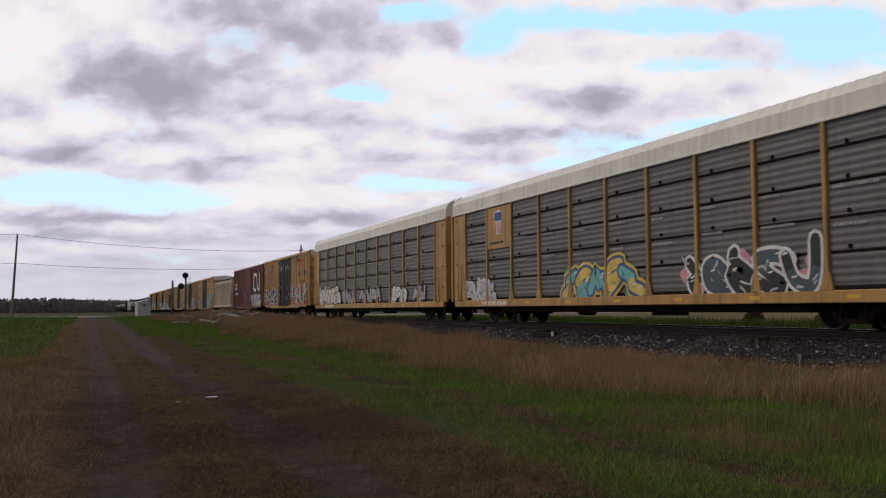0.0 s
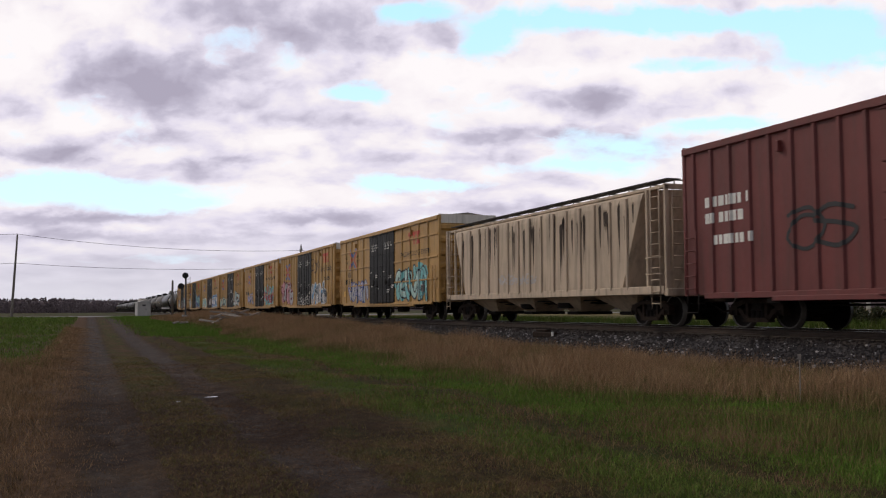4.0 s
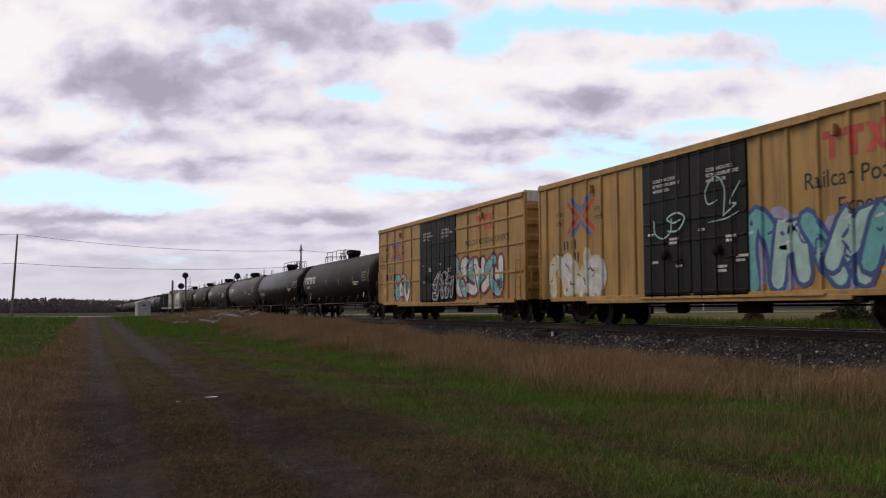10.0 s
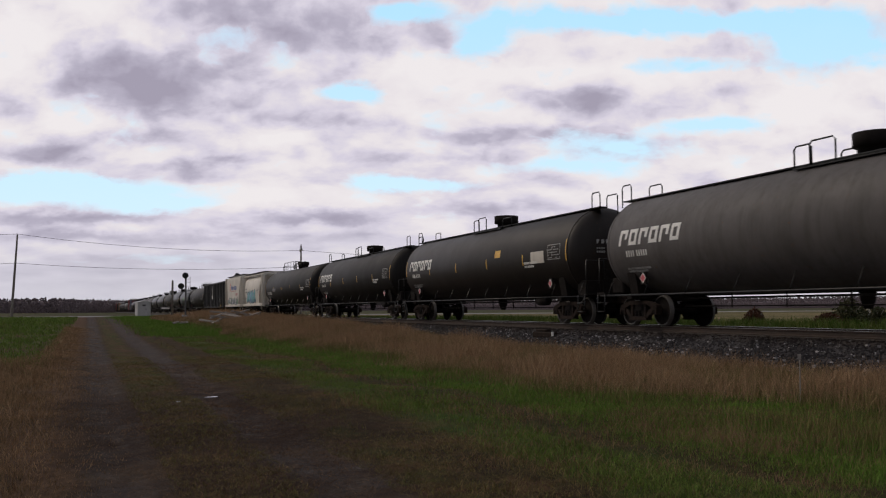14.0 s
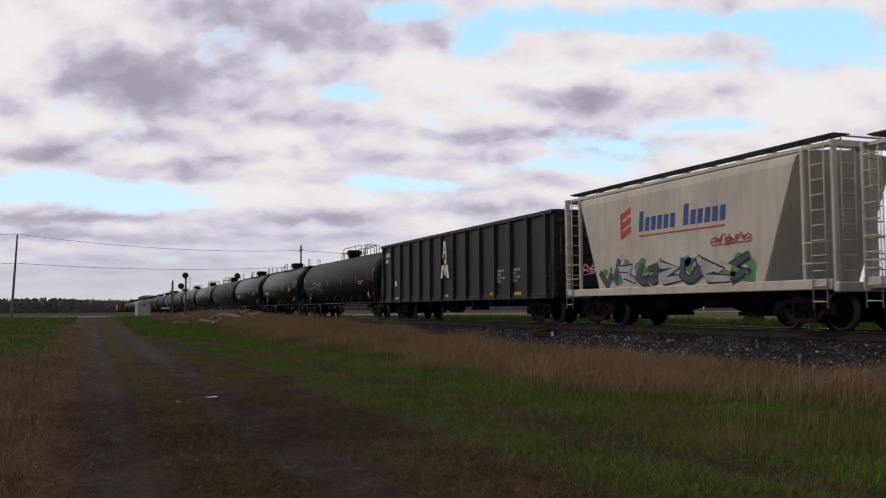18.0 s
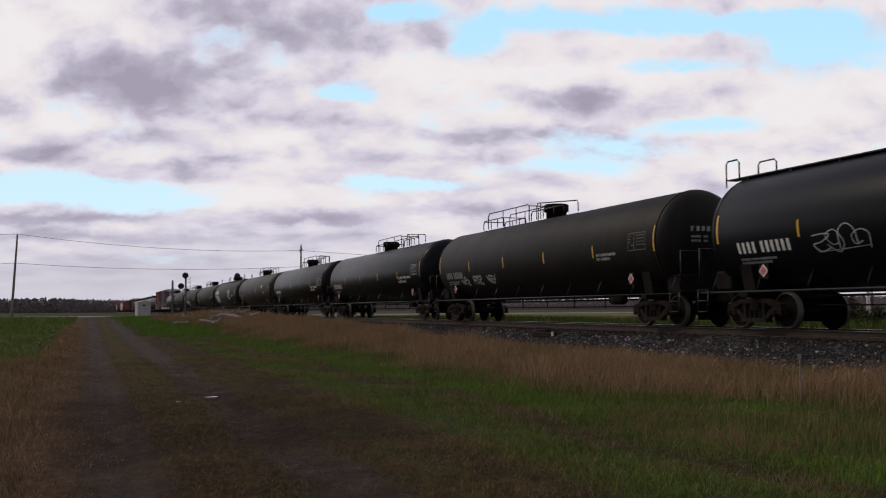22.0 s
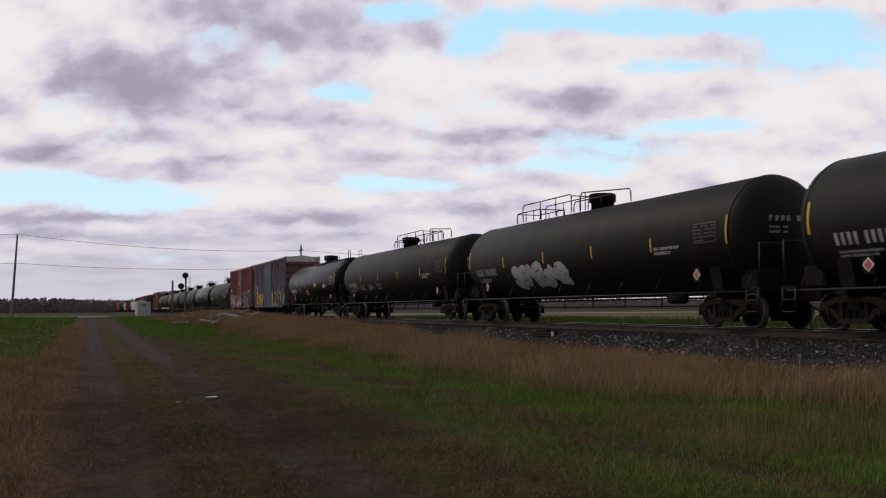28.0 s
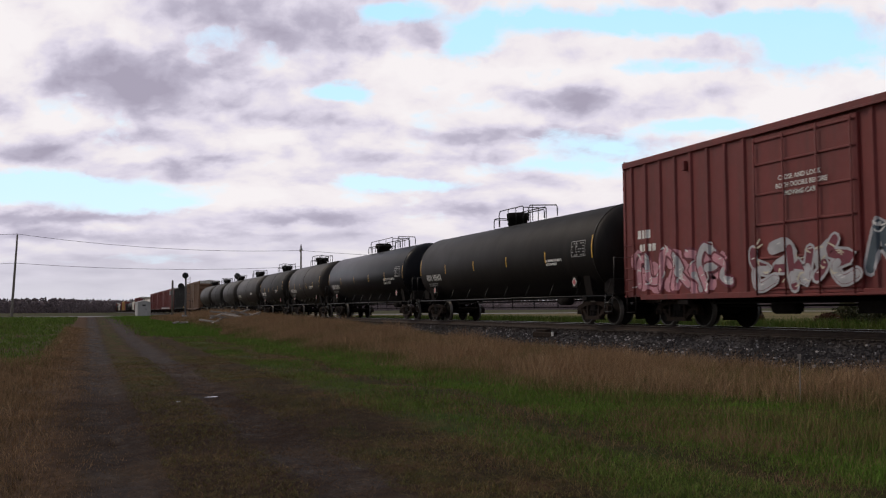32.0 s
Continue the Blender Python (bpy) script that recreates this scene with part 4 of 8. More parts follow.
# ---- boxcars ----
def boxcar(u0, u1, colour, label, eave=5.15, posts=20, doors="double", grid=False, door_mat=None, white_end=True, roof=None):
    """Posts, corrugated ends, plug doors, roof ribs, ladders, sill and trucks. Returns the car, its skin and half its body length."""
    c, L = add_car("boxcar", u0, u1, label)
    hl, w, sill = L / 2, 1.55, 0.92
    if doors == "double":
        d0, d1 = -0.128 * L, 0.128 * L
    else:
        d0, d1 = -0.11 * L, 0.11 * L
    gap = [(-hl + 0.1, d0), (d1, hl - 0.1)]
    ys = []
    per = max(2, posts // 2)
    for a, b in gap:
        ys += [a + (b - a) * (i + 0.5) / per for i in range(per)] if not grid else [a + (b - a) * (i + 1) / (per - 2) for i in range(per - 3)]
    skin = FlatSkin(-w, ys, 0.17, 0.06)
    for s in (-1, 1):
        for a, b in gap:
            bm = box(bmesh.new(), min(s * w, s * (w - 0.04)), max(s * w, s * (w - 0.04)), a - 0.1 * (a < -hl + 0.2), b + 0.1 * (b > hl - 0.2), sill, eave - 0.02)
            if s > 0:
                for y in ys:
                    if a < y < b:
                        box(bm, w - 0.01, w + 0.05, y - 0.07, y + 0.07, sill + 0.05, eave - 0.15)
            part("side_wall", finish(bm), colour, c)
        part("door_backing", B(min(s * (w - 0.01), s * (w - 0.05)), max(s * (w - 0.01), s * (w - 0.05)), d0, d1, sill, eave - 0.02), colour, c)
    # pressed posts on the near side
    bm = bmesh.new()
    t = skin.deep
    prism(bm, [(0.01, -0.085), (-t, -0.0425), (-t, 0.0425), (0.01, 0.085)], sill + 0.06, eave - 0.2, "yz")
    for v in bm.verts:
        v.co = (v.co.y - w, v.co.z, v.co.x)
    post = part("side_post", finish(bm), colour, c)
    post.location = (0, ys[0], 0)
    for y in ys[1:]:
        again("side_post", post, c, pose(0, y, 0))
    if grid:
        for a, b in gap:
            for z in (sill + (eave - sill) * k for k in (0.27, 0.53, 0.79)):
                part("side_rail", B(-w - 0.045, -w + 0.01, a, b, z - 0.045, z + 0.045, 0.012), colour, c)
    part("top_chord", B(-w - 0.075, -w + 0.02, -hl, hl, eave - 0.20, eave, 0.02), colour, c)
    part("side_sill", B(-w - 0.055, -w + 0.03, -hl + 0.9, hl - 0.9, sill - 0.10, sill + 0.06, 0.012), colour, c)
    if doors == "double":
        part("door_sill", B(-w - 0.085, -w + 0.02, -hl * 0.62, hl * 0.62, sill - 0.19, sill - 0.06, 0.012), colour, c)
    # ends with deep horizontal ribs
    for s in (-1, 1):
        bm = box(bmesh.new(), -w, w, s * hl - 0.02, s * hl + 0.02, 0.95, eave + 0.06)
        part("end_wall", finish(bm), colour, c)
        for i in range(6):
            z = 1.25 + i * (eave - 1.9) / 5.2
            bm = prism(bmesh.new(), [(s * hl, z), (s * (hl + 0.11), z + 0.12), (s * (hl + 0.11), z + 0.28), (s * hl, z + 0.42)], -w + 0.08, w - 0.08)
            part("end_rib", finish(bm), colour, c)
        part("corner_post", B(-w - 0.03, -w + 0.10, s * hl - 0.10, s * hl + 0.035, 0.9, eave, 0.015), colour, c)
        if white_end:
            part("end_band", B(-w + 0.02, w - 0.02, s * hl - 0.03, s * (hl + 0.07), eave - 0.40, eave + 0.05, 0.01), M_ENDWHITE, c, "dirty white band across the end's top")
        ladder(c, -w - 0.11, s * (hl - 0.40), 0.95, 2.75, 0.5, "y", colour)
        ladder(c, -w + 0.45, s * (hl + 0.16), 0.95, 2.4, 0.45, "x", colour)
        bm = bmesh.new()
        for y in (hl - 0.65, hl - 0.15):
            tube(bm, [(-w - 0.05, s * y, 0.95), (-w - 0.06, s * y, 0.42)], 0.022, 5)
        tube(bm, [(-w - 0.06, s * (hl - 0.65), 0.43), (-w - 0.06, s * (hl - 0.15), 0.43)], 0.022, 5)
        part("step", finish(bm), M_UNDER, c)
        part("jack_pad", B(-w - 0.02, -w + 0.2, s * hl * 0.62 - 0.25, s * hl * 0.62 + 0.25, 0.66, 0.82, 0.02), M_UNDER, c)
    rim = [(-0.55 + 0.2 * math.cos(a), -hl - 0.18, 2.3 + 0.2 * math.sin(a)) for a in (6.2832 * i / 14 for i in range(15))]
    bm = tube(bmesh.new(), rim, 0.014, 5)
    for i in (0, 3, 7, 10):
        tube(bm, [(-0.55, -hl - 0.12, 2.3), rim[i]], 0.012, 4)
    part("brake_wheel", finish(bm), colour, c)
    # roof: low peak with cross ribs
    bm = bmesh.new()
    prism(bm, [(-w - 0.05, eave - 0.01), (0, eave + 0.13), (w + 0.05, eave - 0.01), (w, eave - 0.06), (-w, eave - 0.06)], -hl, hl, "xz")
    part("roof", finish(bm), roof or M_ROOFGALV, c)
    bm = prism(bmesh.new(), [(-w - 0.08, eave - 0.02), (0, eave + 0.17), (w + 0.08, eave - 0.02), (0, eave + 0.10)], -0.05, 0.05, "xz")
    rib = part("roof_rib", finish(bm), roof or M_ROOFGALV, c)
    rib.location = (0, -hl + 0.05, 0)
    n = int(L / 1.3)
    for i in range(1, n + 1):
        again("roof_rib", rib, c, pose(0, -hl + 0.05 + (L - 0.1) * i / n, 0))
    # doors
    dm = door_mat or colour
    if doors == "double":
        m = (d0 + d1) / 2
        for a, b in ((d0, m), (m, d1)):
            bm = box(bmesh.new(), -w - 0.055, -w + 0.02, a + 0.02, b - 0.02, sill - 0.02, eave - 0.18, 0.015)
            door = part("plug_door", finish(bm), dm, c, "black painted plug door" if door_mat else "")
            for k in (0.02, 0.36, 0.50, 0.66, 0.93):
                z = sill + (eave - sill) * k
                part("door_panel_rib", B(-w - 0.085, -w - 0.05, a + 0.06, b - 0.06, z, z + 0.07, 0.012), dm, door)
            for q in (0.22, 0.5, 0.78):
                bm = bmesh.new()
                y = a + (b - a) * q
                tube(bm, [(-w - 0.12, y, sill - 0.04), (-w - 0.12, y, eave - 0.22)], 0.022, 6)
                part("lock_rod", finish(bm), dm, door)
            bm = tube(bmesh.new(), [(-w - 0.14, a + 0.3, 1.95), (-w - 0.16, a + 0.9, 1.9)], 0.025, 6)
            lathe(bm, [(-w - 0.17, 0.02), (-w - 0.16, 0.17), (-w - 0.13, 0.17), (-w - 0.12, 0.02)], "x", 12, (0, (a + b) / 2, 2.15))
            part("door_handle", finish(bm), M_UNDER, door)
    else:
        bm = box(bmesh.new(), -w - 0.075, -w + 0.02, d0, d1, sill - 0.02, eave - 0.28, 0.015)
        door = part("plug_door", finish(bm), dm, c)
        for k in (0.02, 0.2, 0.40, 0.58, 0.76, 0.90):
            z = sill + (eave - sill) * k
            part("door_panel_rib", B(-w - 0.11, -w - 0.07, d0 + 0.05, d1 - 0.05, z, z + 0.06, 0.012), dm, door)
        for q in (0.04, 0.34, 0.66, 0.96):
            y = d0 + (d1 - d0) * q
            bm = tube(bmesh.new(), [(-w - 0.14, y, sill - 0.04), (-w - 0.14, y, eave - 0.30)], 0.022, 6)
            part("lock_rod", finish(bm), dm, door)
    for z in (eave - 0.19, sill - 0.055):
        part("door_track", B(-w - 0.13, -w - 0.05, d0 - 0.55 * (d1 - d0), d1 + 0.1, z - 0.03, z + 0.03, 0.008), colour, c)
    # small fittings on the upper side
    for q, dy in ((-1, 0.30), (1, 0.30)):
        part("door_stop", B(-w - 0.14, -w + 0.0, q * hl * 0.58 - 0.05, q * hl * 0.58 + 0.05, eave - 0.70, eave - 0.42, 0.015), colour, c)
    # underframe
    bm = box(bmesh.new(), -0.35, 0.35, -hl + 0.2, hl - 0.2, 0.72, 0.98)
    bearer = part("cross_bearer", B(-w + 0.05, w - 0.05, -0.06, 0.06, 0.80, 0.938), M_UNDER, c)
    bearer.location.y = -hl * 0.6
    for i in range(1, 9):
        again("cross_bearer", bearer, c, pose(0, -hl * 0.6 + hl * 1.2 * i / 8, 0))
    box(bm, -w + 0.02, w - 0.02, -hl + 0.05, hl - 0.05, 0.94, 1.04)
    part("underframe", bm, M_UNDER, c)
    hinge_line(c, hl, 0.70, M_UNDER)
    tc = hl - 2.45 if L > 18 else hl - 2.1
    truck(c, -tc)
    truck(c, tc)
    couplers(c, hl + 0.7)
    return c, skin, hl


def cross_mark(c, skin, y, z, size=1.0):
    """A wide cross of twin stripes, red to the sides and blue above and below, between two small words."""
    s = size
    for nm, mat, shape in (("emblem", M_RED, ((0.05, 0), (0.25, 0), (0.68, 0.32), (0.68, 0.47))), ("emblem_core", M_PURPLE, ((0, 0.05), (0, 0.21), (0.40, 0.5), (0.61, 0.5)))):
        bm = bmesh.new()
        for sx in (-1, 1):
            for sy in (-1, 1):
                slab(bm, [((0.62 + sx * a) * s, (0.5 + sy * b) * s) for a, b in shape])
        part(nm, onto(bm, y, z, skin, 0.006), mat, c, "faded red and blue cross emblem" if nm == "emblem" else "")
    letters(c, skin, "next", y + 0.95, z + 0.80, 0.32, M_BLACKINK)
    letters(c, skin, "load", y + 0.95, z + 0.48, 0.32, M_BLACKINK)
    letters(c, skin, "any", y - 1.78, z + 0.80, 0.32, M_BLACKINK)
    letters(c, skin, "road", y - 1.78, z + 0.48, 0.32, M_BLACKINK)


def blocky_mark(c, skin, y, z, w, h, material):
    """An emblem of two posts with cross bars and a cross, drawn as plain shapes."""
    bm = bmesh.new()
    for x in (0.0, 0.34 * w):
        slab(bm, [(x, h), (x, h * 0.72), (x + 0.30 * w, h * 0.72), (x + 0.30 * w, h)])
        slab(bm, [(x + 0.10 * w, h * 0.72), (x + 0.10 * w, 0), (x + 0.20 * w, 0), (x + 0.20 * w, h * 0.72)])
    slab(bm, [(0.66 * w, 0), (0.78 * w, 0), (w, h), (0.88 * w, h)])
    slab(bm, [(0.66 * w, h), (0.78 * w, h), (w, 0), (0.88 * w, 0)])
    part("emblem", onto(bm, y, z, skin, 0.006), material, c, "faded red block emblem")


def rail_boxcar(u0, u1, grid, slogan, seed, old=False, nudge=0.0):
    col = M_YELLOW_OLD if old else M_YELLOW
    c, skin, hl = boxcar(u0, u1, col, "yellow high-cube boxcar with black plug doors and graffiti", eave=5.22, posts=14, grid=grid, door_mat=M_BLACKDOOR, roof=M_ROOFGALV)
    door = FlatSkin(-1.55 - 0.085)
    cross_mark(c, skin, hl * 0.76, 3.10, 1.4)
    blocky_mark(c, skin, -hl * 0.43 - (1.0 + nudge if slogan == "lower" else 0.75), 4.00, 1.95, 0.68, M_RED)
    if slogan == "lower":
        letters(c, skin, "Railcar Pooling", -hl * 0.33 - 1.3 - nudge, 3.38, 0.58, M_BLACKINK, 0.004)
        letters(c, skin, "Experts", -hl * 0.44 - 1.3 - nudge, 2.72, 0.54, M_BLACKINK, 0.004)
    else:
        letters(c, skin, "RAILCAR POOLING EXPERTS", -hl * 0.30 - 0.65, 3.42, 0.375, M_BLACKINK)
    number_bars(c, skin, hl * 0.80, 2.66, (2, 2), 0.33, M_BLACKINK)
    number_bars(c, skin, hl * 0.84, 2.22, (2, 2, 2), 0.33, M_BLACKINK)
    part("notice", onto(rect(0.42, 0.36), hl * 0.90, 1.42, skin, 0.006), M_STRIPE, c, "yellow notice")
    for y in (2.05, -0.55):
        for i, row in enumerate(("CLOSE AND LOCK", "BOTH DOORS BEFORE", "MOVING CAR")):
            letters(c, door, row, y - 0.25, 4.34 - 0.155 * i, 0.135, M_WHITE, 0.002)
    for i, (y, z) in enumerate(((2.1, 2.75), (1.0, 2.55), (-0.4, 2.72), (-1.6, 2.45), (0.7, 1.75), (-1.2, 1.65), (1.9, 1.9), (-2.0, 1.9))):
        bars(c, door, y, z, [0.45, 0.35] if i % 2 else [0.3], 0.075, M_WHITE, seed + i)
    part("placard_board", B(-1.64, -1.56, -hl * 0.78, -hl * 0.78 + 0.36, 1.48, 1.84, 0.01), M_PALEGREY, c, "framed white notice board")
    part("placard", B(-1.648, -1.635, -hl * 0.78 + 0.04, -hl * 0.78 + 0.32, 1.52, 1.80), M_BLACKINK, c)
    part("reflector", onto(rect(0.55, 0.10), -hl * 0.66, 1.35, skin, 0.006), M_STRIPE, c, "yellow notice")
    return c, skin, hl


def rect(w, h):
    bm = bmesh.new()
    slab(bm, [(0, 0), (w, 0), (w, h), (0, h)])
    return bm


# ---- autoracks ----
def autorack(u0, u1, label, board=False):
    c, L = add_car("autorack", u0, u1, label)
    hl, w = L / 2 - 0.45, 1.56
    n, e = 10, 1.55
    skin = FlatSkin(-w - 0.03)
    part("deck_frame", B(-w, w, -hl, hl, 0.78, 1.05, 0.02), M_UNDER, c)
    part("side_sill", B(-w - 0.06, -w + 0.1, -hl + 0.3, hl - 0.3, 0.66, 0.96, 0.02), M_POST, c)
    part("far_side", B(w - 0.06, w, -hl, hl, 1.0, 5.0), M_SCREEN, c)
    step = (2 * hl - 2 * e) / n
    # corrugated panel with seams, shared by all bays
    bm = bmesh.new()
    rows = []
    z, k = 1.02, 0
    while z < 4.98:
        x = (0.0, 0.010, 0.010, 0.0)[k % 4]
        seam = abs(((z - 1.02) / 0.80) % 1.0) < 0.05
        rows.append((0.14 if seam else x, z))
        z += 0.045
        k += 1
    half = step / 2 - 0.03
    a = [bm.verts.new((-w + q, -half, zz)) for q, zz in rows]
    b = [bm.verts.new((-w + q, half, zz)) for q, zz in rows]
    for i in range(len(rows) - 1):
        bm.faces.new((a[i], a[i + 1], b[i + 1], b[i]))
    finish(bm)
    panel = None
    for i in range(n):
        y = -hl + e + step * (i + 0.5)
        if panel is None:
            panel = part("screen_panel", bm, M_SCREEN, c, "ribbed grey metal screen panel")
            panel.location.y = y
        else:
            again("screen_panel", panel, c, pose(0, y, 0))
    post = None
    for i in range(n + 1):
        y = -hl + e + step * i
        if post is None:
            bm = B(-w - 0.07, -w + 0.08, -0.07, 0.07, 0.96, 4.98, 0.02)
            prism(bm, [(-0.20, 0.96), (0.20, 0.96), (0.09, 1.40), (-0.09, 1.40)], -w - 0.06, -w)
            post = part("rack_post", finish(bm), M_POST, c)
            post.location.y = y
        else:
            again("rack_post", post, c, pose(0, y, 0))
    rng = random.Random(int(u0 * 100))
    for i in range(n):
        y = -hl + e + step * (i + 0.9)
        for z in (2.5, 3.3):
            bars(c, skin, y, z + rng.uniform(-0.1, 0.1), [rng.uniform(0.5, 1.4)], 0.07, M_PALEGREY, i)
        for z in (1.9, 2.72, 3.5, 4.3):
            part("panel_latch", B(-w - 0.05, -w, y - 0.5, y - 0.42, z, z + 0.10, 0.01), M_UNDER, c)
    # ends: folding doors in yellow with hinge posts
    for s in (-1, 1):
        bm = box(bmesh.new(), -w - 0.02, -w + 0.06, s * hl, s * (hl - e + 0.08), 0.98, 4.95)
        part("end_panel", bm, M_POST, c)
        for k in range(4):
            x0 = -w + 2 * w * k / 4
            part("end_door", B(x0 + 0.02, x0 + 2 * w / 4 - 0.02, s * hl - 0.03, s * (hl + 0.10 + 0.05 * (k % 2)), 1.05, 5.05, 0.02), M_POST, c)
        part("corner_post", B(-w - 0.08, -w + 0.06, s * hl - 0.10, s * hl + 0.10, 0.9, 5.0, 0.02), M_POST, c)
        for z in (1.6, 2.6, 3.6, 4.6):
            part("hinge", B(-w - 0.07, -w - 0.02, s * (hl - 0.5) - 0.05, s * (hl - 0.5) + 0.05, z, z + 0.10, 0.015), M_POST, c)
        ladder(c, -w - 0.10, s * (hl - 1.0), 0.9, 2.6, 0.42, "y", M_POST)
        bm = bmesh.new()
        tube(bm, [(-w + 0.1, s * (hl - 0.3), 5.05), (-w + 0.15, s * (hl + 0.05), 5.7), (-w + 0.45, s * (hl + 0.05), 5.86)], 0.03, 6)
        part("grab_bar", finish(bm), M_ROOFWHITE, c)
    # arched roof with fine cross ribs
    arch = [(-w - 0.04, 4.92), (-w - 0.02, 5.42), (-w + 0.08, 5.62), (-w + 0.34, 5.77), (-0.6, 5.92), (0, 5.96), (0.6, 5.92), (w - 0.34, 5.77), (w - 0.08, 5.62), (w, 5.42), (w, 4.92)]
    bm = bmesh.new()
    cuts = int(2 * hl / 0.19)
    rows = []
    for i in range(cuts + 1):
        k = 0.014 if i % 2 else 0.0
        y = -hl + 2 * hl * i / cuts
        rows.append([bm.verts.new((x * (1 + k * 0.5), y, z + k)) for x, z in arch])
    for p0, p1 in zip(rows, rows[1:]):
        for k in range(len(arch) - 1):
            bm.faces.new((p0[k], p0[k + 1], p1[k + 1], p1[k]))
    for r in (rows[0], rows[-1]):
        bm.faces.new(r)
    part("roof", finish(bm), M_ROOFWHITE, c, "white corrugated arched roof")
    part("roof_rail", B(-w - 0.08, -w + 0.02, -hl, hl, 4.90, 4.98, 0.015), M_ROOFWHITE, c)
    if board:
        y = hl - e - step * 1.0
        part("logo_board", B(-w - 0.05, -w - 0.01, y - step + 0.1, y - 0.1, 3.1, 4.85, 0.01), M_POST, c, "yellow emblem board on the side")
        bd = FlatSkin(-w - 0.055)
        bm = bmesh.new()
        slab(bm, [(0, 0.30), (0.14, 0.0), (0.56, 0.0), (0.70, 0.30), (0.70, 0.95), (0.35, 1.02), (0, 0.95)])
        part("shield", onto(bm, y - step / 2 + 0.35, 3.7, bd, 0.004), M_WHITE, c)
        bm = bmesh.new()
        for i in range(4):
            slab(bm, [(0.06 + 0.16 * i, 0.05), (0.14 + 0.16 * i, 0.05), (0.14 + 0.16 * i, 0.52), (0.06 + 0.16 * i, 0.52)])
        part("shield_stripe", onto(bm, y - step / 2 + 0.35, 3.7, bd, 0.007), M_RED, c)
        bm = bmesh.new()
        slab(bm, [(0.02, 0.56), (0.68, 0.56), (0.68, 0.92), (0.02, 0.92)])
        part("shield_top", onto(bm, y - step / 2 + 0.35, 3.7, bd, 0.007), M_BLUEINK, c)
        bars(c, bd, y - 0.35, 3.3, [1.4], 0.10, M_BLACKINK, 5)
    bars(c, FlatSkin(-w - 0.06), hl - 3.5, 0.72, [2.4], 0.17, M_WHITE, 3)
    for i in range(7):
        part("reflector", B(-w - 0.066, -w - 0.058, -hl + 3 + i * 3.3, -hl + 3.4 + i * 3.3, 0.76, 0.86), M_STRIPE, c)
    hinge_line(c, hl, 0.62, M_UNDER)
    bm = box(bmesh.new(), -1.35, 1.35, -hl + 4.8, hl - 4.8, 0.44, 0.80, 0.03)
    box(bm, -0.4, 0.4, -hl, hl, 0.55, 0.95)
    part("underframe", bm, M_UNDER, c)
    truck(c, -(L / 2 - 4.2))
    truck(c, L / 2 - 4.2)
    couplers(c, L / 2)
    return c, skin, hl


